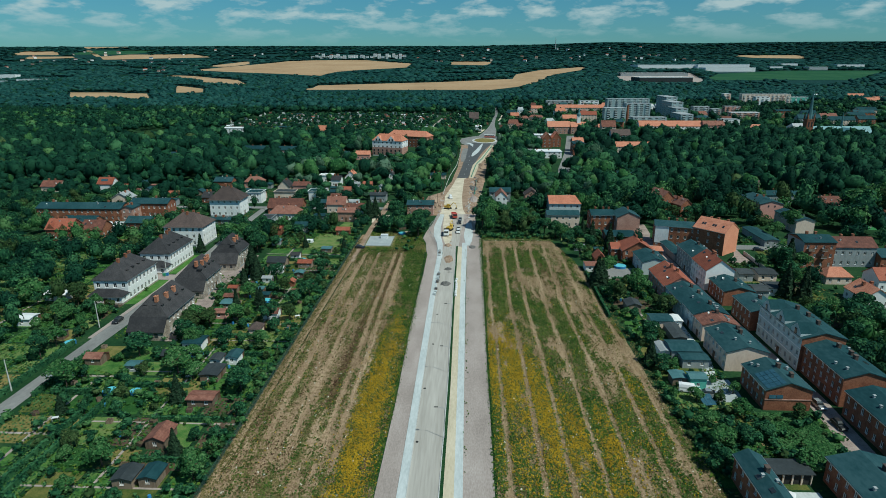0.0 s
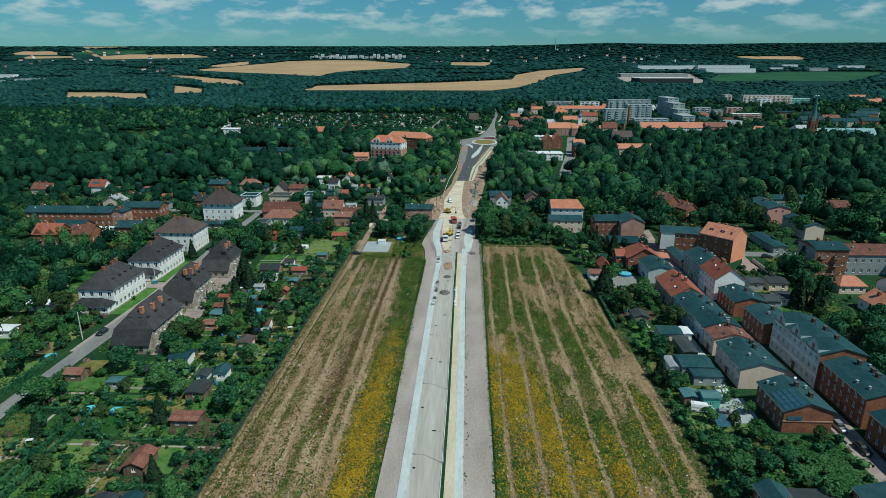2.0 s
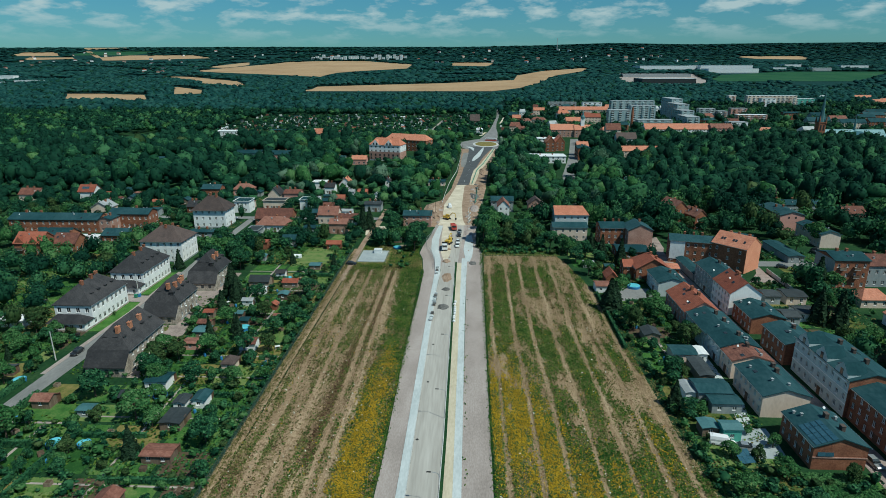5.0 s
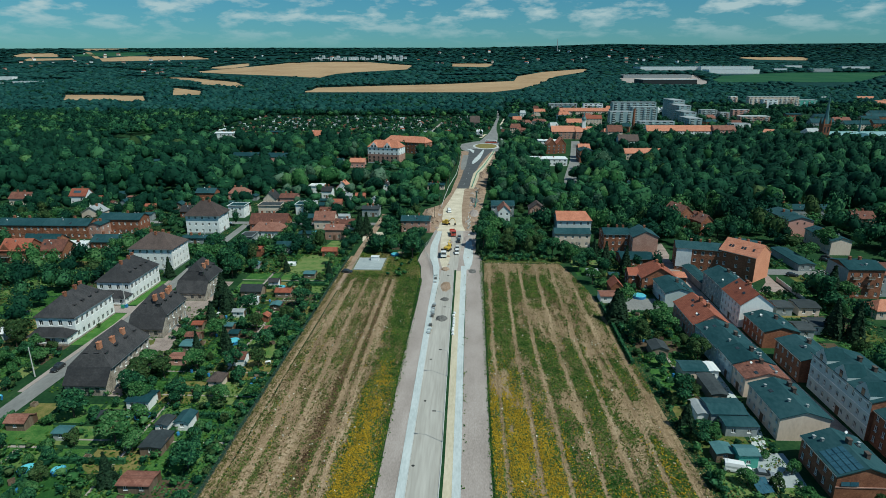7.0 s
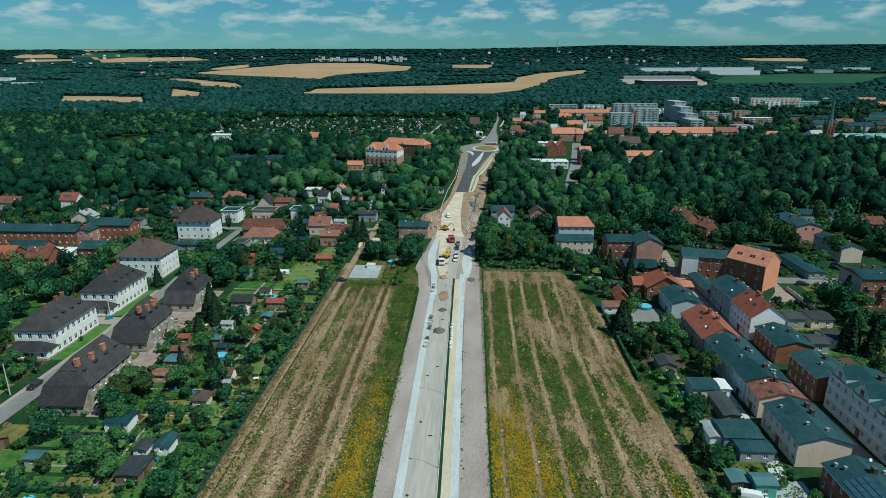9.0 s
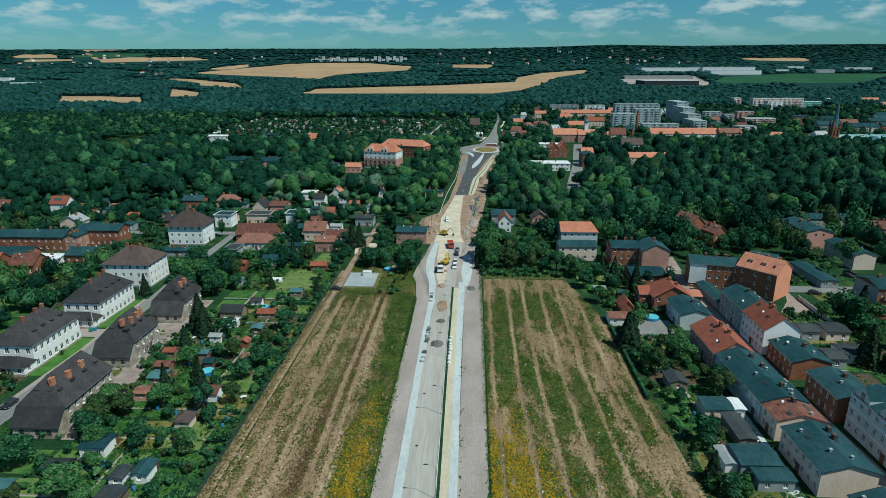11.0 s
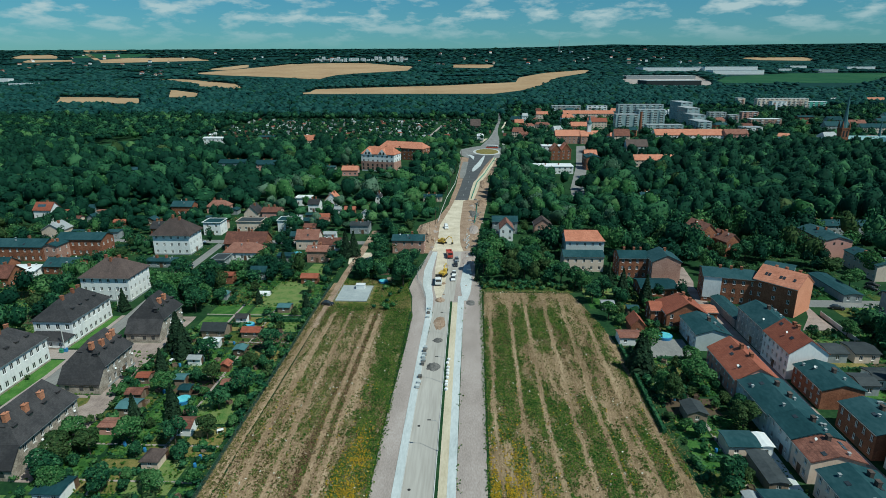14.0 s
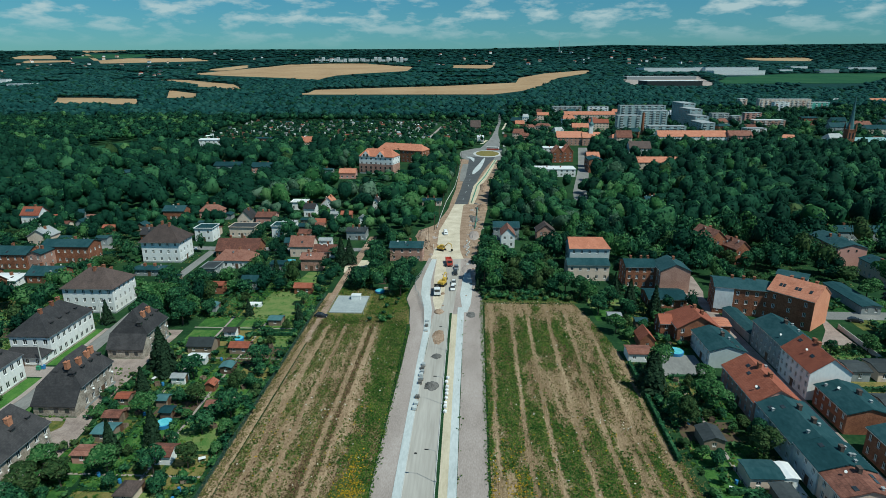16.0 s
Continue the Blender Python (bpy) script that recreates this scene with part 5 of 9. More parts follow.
h = house("villa", -130.5, -114.5, 294.0, 306.0, 9.4, 5.6, WHITE_WALL, BROWN_TILE, "white three-storey villa with a tall brown hipped roof", ridge="x", hips=(6.0, 6.0), over=0.8, storeys=3, pitch=2.7, panes=False, sides="se", chimneys=((-0.1, 0.0), (0.15, 0.3), (0.3, -0.1)), door="e",
          plinth=GREY_WALL, group="villas")
VILLAGE = [
    (-171.9, -152.0, 291.8, 300.8, 7.2, 1.9, BRICK, TAR, "x", "brick row house with a slate-blue felt roof"),
    (-172.0, -166.3, 283.6, 291.7, 6.5, 1.0, BRICK_PALE, TAR, "y", "bare brick gable house with a felt roof"),
    (-194.0, -172.2, 283.2, 293.0, 6.3, 2.1, BRICK, TAR, "x", "brick row house with a slate-blue felt roof"),
    (-216.0, -194.2, 283.0, 293.0, 6.3, 2.1, BRICK, TAR, "x", "brick row house with a dark felt roof"),
    (-196.5, -186.5, 316.0, 324.0, 4.4, 3.0, CREAM_WALL, SHEET_GREY, "y", "old gabled house with a faded grey roof"),
    (-161.3, -149.0, 267.8, 276.8, 3.2, 2.2, BRICK, TAR, "x", "low brick house with a wide slate-blue roof"),
    (-174.0, -162.5, 263.8, 271.8, 2.4, 0.5, WHITE_WALL, SHEET_WHITE, "x", "low white hall with a pale sheet roof"),
    (-186.0, -174.4, 247.0, 256.6, 5.5, 3.6, BRICK, RED_TILE, "x", "brick house with red gabled roofs and balconies"),
    (-173.4, -163.6, 252.4, 261.4, 3.9, 3.4, BRICK, OLD_TILE, "x", "brick house with a weathered red tile roof"),
    (-191.0, -175.4, 265.3, 274.3, 3.0, 3.0, BRICK, TAR, "x", "brick workshop with a steep slate-blue roof"),
    (-158.0, -146.7, 365.0, 373.0, 5.0, 2.1, BRICK, TAR, "x", "brick house with a felt roof"),
    (-140.5, -129.0, 370.0, 378.0, 3.8, 2.8, PINK_WALL, OLD_TILE, "x", "pinkish house with a weathered tile roof"),
    (-227.5, -218.0, 353.0, 361.0, 5.2, 3.5, WHITE_WALL, RED_TILE, "x", "white house with a red roof and solar panels"),
    (-148.6, -142.6, 325.0, 333.0, 3.3, 2.5, BRICK, SLATE, "x", "small brick house with a slate roof"),
    (-122.6, -114.2, 325.6, 333.6, 6.1, 0.0, WHITE_WALL, TAR, "x", "modern white cube house with a flat roof"),
    (-109.0, -97.0, 332.7, 340.7, 4.9, 0.0, CREAM_WALL, TAR_DARK, "x", "pale cube house with a flat dark roof"),
]
VILLAGE += [
    (-88.7, -84.0, 333.3, 341.0, 5.4, 0.0, WHITE_WALL, TAR, "x", "small pale cube house with a flat roof"),
    (-102.5, -84.5, 301.5, 311.5, 3.2, 4.0, BRICK, OLD_TILE, "x", "long brick barn with a weathered red tile roof"),
    (-97.2, -82.2, 287.6, 296.6, 3.5, 3.0, WHITE_WALL, OLD_TILE, "x", "house with a red hipped tile roof"),
    (-71.0, -61.2, 303.6, 312.0, 4.8, 3.4, CREAM_WALL, OLD_TILE, "x", "cream house with a dull red tile roof"),
    (-60.6, -51.4, 302.5, 309.5, 3.0, 1.9, WHITE_WALL, OLD_TILE, "x", "low house with a red tile roof"),
    (-61.4, -53.0, 285.8, 293.8, 4.8, 1.5, BRICK_PALE, OLD_TILE, "x", "brick house with a low red roof"),
    (-114.2, -106.8, 356.0, 365.0, 3.6, 3.9, CREAM_WALL, SLATE, "y", "gabled house with a dark slate roof"),
    (-104.6, -95.0, 356.4, 364.4, 4.3, 1.7, PINK_WALL, OLD_TILE, "x", "low pinkish house with a worn roof"),
    (-96.2, -87.7, 390.4, 397.4, 4.4, 0.0, WHITE_WALL, SHEET_WHITE, "x", "white house with a flat pale roof"),
    (-84.6, -78.6, 374.6, 382.6, 4.6, 2.0, WHITE_WALL, SLATE, "x", "white gabled house with a slate roof"),
    (-78.6, -70.6, 389.0, 397.0, 3.8, 4.0, WHITE_WALL, ORANGE_TILE, "y", "white gabled house with an orange tile roof"),
    (-52.0, -43.0, 330.0, 338.0, 4.2, 0.8, GREY_WALL, TAR_DARK, "x", "low house with a dark flat roof"),
    (-27.5, -13.8, 299.5, 309.0, 5.8, 1.4, BRICK_PALE, TAR, "x", "brick house with a slate-blue felt roof beside the road works"),
    (-125.0, -113.0, 277.3, 282.3, 2.6, 0.5, GREY_WALL, TAR, "x", "row of low garages with a slate-blue roof"),
    (-98.5, -93.0, 277.4, 285.4, 3.2, 0.0, GREY_WALL, TAR_DARK, "y", "grey garage with a flat dark roof"),
    (-22.0, -11.0, 404.0, 410.0, 3.0, 0.8, CREAM_WALL, TAR, "x", "low shed with a felt roof by the road"),
    (-49.2, -46.0, 390.0, 398.0, 5.6, 1.6, WHITE_WALL, SLATE, "y", "tall narrow white house among trees"),
    (-262.0, -250.0, 350.0, 358.0, 4.0, 3.0, CREAM_WALL, OLD_TILE, "x", "house with a weathered tile roof"),
]
HIPPED = {"house with a red hipped tile roof": (3.0, 3.0), "pinkish house with a weathered tile roof": (2.5, 2.5)}
for i, (x0, x1, y0, y1, eave, rise, wall, roof, ridge, words) in enumerate(VILLAGE):
    RECTS.append(((x0 + x1) / 2, y0 - 5, (x1 - x0) / 2, 6))
    h = house("village_house", x0, x1, y0, y1, eave, rise, wall, roof, words, ridge=ridge, pitch=2.8, over=0.4, chimneys=() if rise == 0 else ((0.2, 0.1), (-0.45, 0.05))[: 1 + i % 2], hips=HIPPED.get(words, (0, 0)), group="village houses", door="s", sides="se", panes=False, gutter=False)
    if rise:
        roof_bits(h, x1 - x0, y1 - y0, eave, rise, 3, i, ridge == "y")
    else:
        # parapet round the flat roof and a terrace slab on the street side
        hw, hd = (x1 - x0) / 2 + 0.42, (y1 - y0) / 2 + 0.42
        part("parapet", boxes_bm([(-hw, hw, -hd, -hd + 0.2, eave + 0.22, eave + 0.5), (-hw, hw, hd - 0.2, hd, eave + 0.22, eave + 0.5), (-hw, -hw + 0.2, -hd + 0.2, hd - 0.2, eave + 0.22, eave + 0.5),
                                  (hw - 0.2, hw, -hd + 0.2, hd - 0.2, eave + 0.22, eave + 0.5)]), wall, h)
    if "balconies" in words:
        for bx in (-3.4, 2.6):
            bal = part("balcony", boxes_bm([(bx - 1.6, bx + 1.6, -(y1 - y0) / 2 - 1.3, -(y1 - y0) / 2, 2.7, 2.85)]), KERB, h)
            part("railing", boxes_bm([(bx - 1.6, bx + 1.6, -(y1 - y0) / 2 - 1.3, -(y1 - y0) / 2 - 1.24, 2.85, 3.75), (bx - 1.6, bx - 1.54, -(y1 - y0) / 2 - 1.24, -(y1 - y0) / 2, 2.85, 3.75),
                                      (bx + 1.54, bx + 1.6, -(y1 - y0) / 2 - 1.24, -(y1 - y0) / 2, 2.85, 3.75)]), TIMBER, bal)
            v = [(bx - 2.2, -4.9, 5.4), (bx + 2.2, -4.9, 5.4), (bx, -4.9, 8.2), (bx - 2.2, -1.4, 5.4), (bx + 2.2, -1.4, 5.4), (bx, -0.6, 8.2)]
            mesh_ob("gable", v, [(0, 1, 2), (1, 4, 5, 2), (3, 0, 2, 5), (4, 3, 5), (0, 3, 4, 1)], [BRICK, RED_TILE], h, face_mats=[0, 1, 1, 0, 0])
    if "solar" in words:
        for a in range(4):
            o = part("solar_panel", boxes_bm([(-0.5, 0.5, -0.8, 0.8, 0, 0.05)]), SOLAR, h, "dark blue solar panel")
            o.matrix_basis = pose(-2.4 + a * 1.1, -2.0, eave + rise * 0.5 + 0.3, 41, 0, 0)

# ---- east houses ----
EAST = [
    ("brick tenement with a low slate-blue felt roof", 55.0, 59.6, 78.0, 95.5, 5.2, 1.2, BRICK, TAR, 2, ((0.2, 0.3),), (0, 0)),
    ("brick house with a felt roof and solar panels", 72.2, 82.6, 119.5, 131.5, 5.2, 1.9, BRICK, TAR, 2, ((0.1, 0.2), (0.35, -0.4)), (0, 0)),
    ("beige rendered house with a low felt roof", 70.8, 81.3, 137.5, 151.8, 5.4, 1.6, CREAM_WALL, TAR, 2, ((0.3, 0.2), (0.4, 0.6)), (0, 0)),
    ("grey terraced house with a dull red roof", 71.3, 81.5, 154.8, 161.5, 5.0, 1.5, CREAM_WALL, OLD_TILE, 2, ((0.1, 0.5),), (0, 0)),
    ("grey terraced house with a slate-blue felt roof", 71.0, 81.3, 161.6, 170.0, 5.4, 1.6, BLUE_WALL, TAR, 2, ((0.2, 0.0),), (0, 0)),
    ("long grey terraced house with a slate-blue felt roof", 70.6, 81.0, 170.1, 185.5, 5.2, 1.8, BLUE_WALL, TAR, 2, ((0.2, 0.3), (0.3, -0.3)), (0, 0)),
]
EAST += [
    ("pinkish house with a red tile roof and brick chimneys", 70.2, 80.8, 185.6, 203.0, 5.0, 3.2, PINK_WALL, RED_TILE, 2, ((0.0, 0.2), (0.1, -0.3)), (0, 0)),
    ("pale blue-grey house with a low felt roof", 70.0, 79.4, 210.8, 224.0, 5.0, 1.5, BLUE_WALL, TAR, 2, ((0.2, 0.0),), (0, 0)),
    ("brick tenement with a low slate-blue felt roof", 72.2, 83.5, 78.0, 95.6, 5.0, 1.5, BRICK, TAR, 2, ((0.2, 0.4), (0.4, -0.1)), (0, 0)),
    ("long brick tenement with a felt roof", 89.0, 100.0, 92.0, 118.2, 6.0, 1.4, BRICK, TAR, 2, ((0.2, 0.6), (0.3, 0.0)), (0, 0)),
    ("three-storey brick tenement with a felt roof", 90.2, 100.4, 121.5, 138.0, 7.4, 1.6, BRICK, TAR, 3, ((0.1, 0.5), (0.2, -0.2), (0.3, 0.1)), (0, 0)),
    ("tall grey rendered tenement with gables to the street", 89.4, 100.4, 138.2, 160.6, 9.2, 1.6, BLUE_WALL, TAR, 3, ((0.2, 0.4), (0.3, 0.0), (0.2, -0.5)), (0, 0)),
]
EAST += [
    ("brick house with a low slate-blue felt roof", 88.2, 97.5, 162.5, 175.0, 6.0, 1.3, BRICK, TAR, 2, ((0.2, 0.2),), (0, 0)),
    ("brick house with a low slate-blue felt roof", 88.2, 98.0, 181.5, 194.0, 5.0, 1.4, BRICK, TAR, 2, ((0.2, 0.0),), (0, 0)),
    ("white gabled house with a red tile roof", 87.4, 97.2, 195.5, 209.0, 7.4, 3.6, WHITE_WALL, RED_TILE, 3, ((0.1, 0.1), (0.2, 0.5)), (0, 0)),
    ("grey terraced house with a slate-blue felt roof", 87.8, 97.4, 209.1, 226.0, 7.4, 2.2, GREY_WALL, TAR, 3, ((0.1, 0.2),), (0, 0)),
]
for i, (words, x0, x1, y0, y1, eave, rise, wall, roof, storeys, stacks, hips) in enumerate(EAST):
    h = house("tenement", x0, x1, y0, y1, eave, rise, wall, roof, words, hips=hips, storeys=storeys, pitch=2.25, ww=0.95, wh=1.45, panes=False, chimneys=stacks, stack=BRICK if roof is RED_TILE else SOOTY_BRICK, sides="w",
              group="tenements along the east street", door="w", over=0.3)
    roof_bits(h, x1 - x0, y1 - y0, eave, rise, 5, 40 + i)
    if i == 1:
        slope = math.degrees(math.atan2(1.9, 5.2))
        for a in range(4):
            for b in range(4):
                o = part("solar_panel", boxes_bm([(-0.48, 0.48, -0.8, 0.8, 0, 0.05)]), SOLAR, h, "dark blue solar panel")
                o.matrix_basis = pose(-4.5 + b * 1.05, -5.2 + a * 1.68, 5.2 + 1.9 * (1 - (4.5 - b * 1.05) / 5.2) + 0.28, 0, -slope, 0)
        for a in (-3.6, -2.0):
            o = part("solar_panel", boxes_bm([(-0.75, 0.75, 0, 0.05, 0, 1.0)]), SOLAR, h, "dark blue solar panel")
            o.matrix_basis = pose(a, -6.2, 3.2, -14, 0, 0)
        part("cornice", boxes_bm([(-5.3, 5.3, -6.12, -6.0, 2.7, 2.95)]), BRICK_PALE, h)
    if i == 11:
        mesh_ob("end_wall", [(-5.5, -11.24, 0), (5.5, -11.24, 0), (5.5, -11.24, 9.2), (0, -11.24, 10.78), (-5.5, -11.24, 9.2), (-5.5, -11.2, 0), (5.5, -11.2, 0), (5.5, -11.2, 9.2), (0, -11.2, 10.78), (-5.5, -11.2, 9.2)],
                [(0, 1, 2, 3, 4), (0, 5, 6, 1), (1, 6, 7, 2), (4, 9, 5, 0)], BRICK, h, "bare brick end wall")
        for yy in (-8.2, -0.4, 7.4):
            v = [(-5.72, yy - 2.3, 8.6), (-5.72, yy + 2.3, 8.6), (-5.72, yy + 2.3, 10.2), (-5.72, yy, 12.4), (-5.72, yy - 2.3, 10.2), (-1.2, yy - 2.3, 8.6), (-1.2, yy + 2.3, 8.6), (-1.2, yy + 2.3, 10.2), (-1.2, yy, 12.4), (-1.2, yy - 2.3, 10.2)]
            gab = mesh_ob("street_gable", v, [(4, 3, 2, 1, 0), (4, 9, 8, 3), (3, 8, 7, 2), (0, 5, 9, 4), (2, 7, 6, 1)], [BLUE_WALL, TAR], h, face_mats=[0, 1, 1, 0, 0])
            part("attic_window", boxes_bm([(-5.80, -5.70, yy - 0.5, yy + 0.5, 9.4, 10.9)]), GLASS, gab)
            part("cornice", boxes_bm([(-5.86, -5.70, yy - 2.5, yy + 2.5, 8.5, 8.75)]), WHITE_WALL, gab)
        for z in (3.3, 6.3):
            part("string_course", boxes_bm([(-5.60, -5.48, -11.2, 11.2, z - 0.12, z + 0.12)]), WHITE_WALL, h)
house("gabled_house", 66.5, 78.5, 225.6, 236.5, 5.0, 3.6, BRICK, RED_TILE, "brick house with a red tile roof of several gables", hips=(0, 2.5), storeys=2, chimneys=((0.1, 0.2), (0.3, -0.3)), over=0.5, panes=False)
house("side_wing", 62.9, 66.4, 229.5, 235.5, 4.4, 1.8, BRICK, RED_TILE, "red-roofed brick wing beside the gabled house", ridge="x", storeys=2, over=0.3, category="house wing", panes=False)
house("side_wing", 78.6, 84.0, 231.0, 237.5, 3.2, 0.8, BRICK, ORANGE_TILE, "low wing with a pale red roof", ridge="x", storeys=1, over=0.3, category="house wing", panes=False)
orange = house("orange_tenement", 102.7, 116.5, 238.3, 249.8, 9.6, 3.8, BRICK, ORANGE_TILE, "tall orange brick tenement with an orange tile roof", rot=-50, ridge="x", storeys=3, pitch=4.4, chimneys=((0.0, 0.2), (-0.5, 0.3), (0.6, 0.2)), sides="sw", over=0.25, panes=False)
gabled = house("brick_tenement", 86.8, 103.6, 247.0, 258.0, 9.0, 1.3, BRICK, TAR, "three-storey brick tenement with a white gable and felt roof", rot=-14, ridge="x", storeys=3, pitch=2.7, chimneys=((-0.3, 0.2), (0.1, 0.1), (0.5, 0.2)), over=0.25, panes=False)
mesh_ob("painted_gable", [(6.91, -5.7, 0), (6.97, -5.7, 0), (6.97, 5.7, 0), (6.91, 5.7, 0), (6.91, -5.7, 9.6), (6.97, -5.7, 9.6), (6.97, 5.7, 9.6), (6.91, 5.7, 9.6), (6.91, 0, 13.35), (6.97, 0, 13.35)],
        [(1, 2, 6, 9, 5), (0, 4, 8, 7, 3), (0, 1, 5, 4), (2, 3, 7, 6)], SALMON_WALL, orange, "smooth salmon painted gable")
for u in (-4.2, -3.2, 0.4, 1.4, 4.6):
    o = part("skylight", boxes_bm([(-0.4, 0.4, -0.6, 0.6, -0.02, 0.12)], 0.02), GLASS, orange)
    o.matrix_basis = pose(u, -3.2, 9.6 + 3.8 * (1 - 3.2 / 5.75) + 0.24, 33.5, 0, 0)
part("white_panel", boxes_bm([(-8.2, -2.6, -5.62, -5.51, 1.6, 8.9)]), WHITE_WALL, gabled, "whitewashed wall panel")
house("garage_row", 87.8, 92.0, 227.0, 246.0, 2.8, 0.6, GREY_WALL, TAR, "row of low grey garages with a felt roof", storeys=1, sides="", over=0.3, category="garage")
house("brick_tenement", 73.6, 84.0, 266.0, 277.0, 8.4, 2.4, BRICK_PALE, TAR, "pale brick tenement block with a gable to the yard", sides="w", storeys=3, pitch=2.6, chimneys=((0.2, 0.3),), over=0.3, panes=False)
house("brick_tenement", 62.8, 73.5, 271.0, 281.0, 8.0, 1.6, BRICK, TAR, "long brick tenement with a slate-blue felt roof", ridge="x", storeys=3, pitch=2.6, chimneys=((-0.5, 0.1), (0.2, 0.1), (0.7, 0.2)), over=0.3, panes=False)
house("low_house", 66.0, 78.5, 252.0, 262.0, 3.2, 1.2, BRICK, TAR, "low brick annex with a wide felt roof", ridge="x", storeys=1, over=0.4, panes=False)
house("town_house", 43.0, 58.5, 278.0, 286.5, 6.2, 1.4, CREAM_WALL, TAR, "cream two-storey house with a slate-blue roof", ridge="x", storeys=2, pitch=2.6, over=0.3, panes=False)
house("town_house", 45.5, 61.0, 290.0, 301.0, 9.2, 3.0, BLUE_WALL, ORANGE_TILE, "three-storey house with a bright orange tile roof", ridge="x", storeys=3, pitch=2.7, hips=(0, 2.0), over=0.4, panes=False)
house("roadside_house", 17.0, 29.0, 333.0, 343.0, 6.0, 1.6, GREY_WALL, TAR, "grey house with a slate-blue roof among trees", ridge="x", storeys=2, panes=False)
house("roadside_house", 20.0, 26.0, 320.0, 330.0, 6.0, 3.0, WHITE_WALL, OLD_TILE, "white gabled house among trees", storeys=2, panes=False)
house("roadside_house", 37.0, 45.0, 330.0, 338.0, 5.0, 3.0, BRICK_PALE, BROWN_TILE, "gabled house with a brown roof among trees", storeys=2, panes=False)
MORE_EAST = [
    (154.0, 165.5, 299.0, 321.0, 7.6, 1.6, PINK_WALL, TAR, "y", "pink rendered house with a felt roof", 0),
    (157.6, 166.0, 270.6, 291.0, 6.1, 1.4, CREAM_WALL, TAR, "y", "pale house with a felt roof", 0),
    (134.0, 146.0, 221.0, 233.0, 10.4, 1.4, BRICK, TAR, "x", "brick tenement with grey gable and felt roof", 0),
    (146.2, 163.0, 223.0, 233.0, 8.0, 2.8, GREY_WALL, OLD_TILE, "x", "grey house with a weathered red tile roof", 0),
    (163.2, 178.0, 220.0, 230.0, 5.0, 2.0, BRICK, TAR, "x", "brick house with a blue-grey roof", 0),
    (133.4, 142.4, 203.0, 210.0, 3.0, 2.4, CREAM_WALL, ORANGE_TILE, "x", "bungalow with an orange hipped tile roof", 0),
    (132.4, 141.4, 181.0, 191.0, 3.6, 3.0, WHITE_WALL, ORANGE_TILE, "y", "white house with gables and an orange tile roof", 0),
    (147.0, 158.0, 196.0, 205.0, 4.4, 3.0, WHITE_WALL, RED_TILE, "x", "white house with a red tile roof", 0),
    (196.0, 212.0, 279.0, 288.0, 5.0, 2.4, GREEN_WALL, TAR, "x", "bright green rendered house", 0),
    (171.0, 200.0, 336.0, 345.0, 4.5, 1.8, GREY_WALL, TAR, "x", "long grey building with a felt roof", 0),
    (176.0, 188.0, 364.0, 372.0, 4.0, 3.0, BRICK, BROWN_TILE, "x", "old house with a brown tile roof among trees", 0),
    (195.0, 206.0, 317.0, 326.0, 4.5, 2.8, BRICK_PALE, OLD_TILE, "x", "house with a red roof and solar panels", 0),
    (133.4, 139.6, 249.0, 271.0, 2.8, 0.5, GREY_WALL, TAR, "y", "row of low grey garages with a felt roof", 0),
]
MORE_EAST += [
    (103.0, 112.0, 306.0, 318.0, 8.4, 4.0, BRICK, OLD_TILE, "y", "old house with a red tile roof in the trees", 18),
    (112.5, 119.0, 300.0, 310.0, 6.6, 3.0, BRICK, OLD_TILE, "y", "red-roofed wing of the old house in the trees", 18),
    (104.0, 113.0, 392.0, 400.0, 7.0, 1.0, BRICK, TAR, "x", "brick house with a felt roof among trees", 0),
    (122.0, 132.0, 276.0, 283.0, 3.0, 0.5, GREY_WALL, TAR, "x", "low grey garage block with a felt roof", -35),
    (103.5, 108.5, 205.0, 211.0, 2.8, 0.6, GREY_WALL, TAR_DARK, "x", "dark-roofed outbuilding in a back garden", 0),
    (110.5, 117.0, 205.0, 212.0, 2.8, 0.6, CREAM_WALL, TAR_DARK, "x", "dark-roofed outbuilding in a back garden", 0),
    (101.5, 106.0, 188.0, 194.0, 2.8, 0.6, GREY_WALL, TAR_DARK, "x", "dark-roofed outbuilding in a back garden", 0),
    (107.0, 113.0, 191.0, 197.0, 2.8, 0.6, WHITE_WALL, TAR_DARK, "x", "white outbuilding with a dark roof", 0),
]
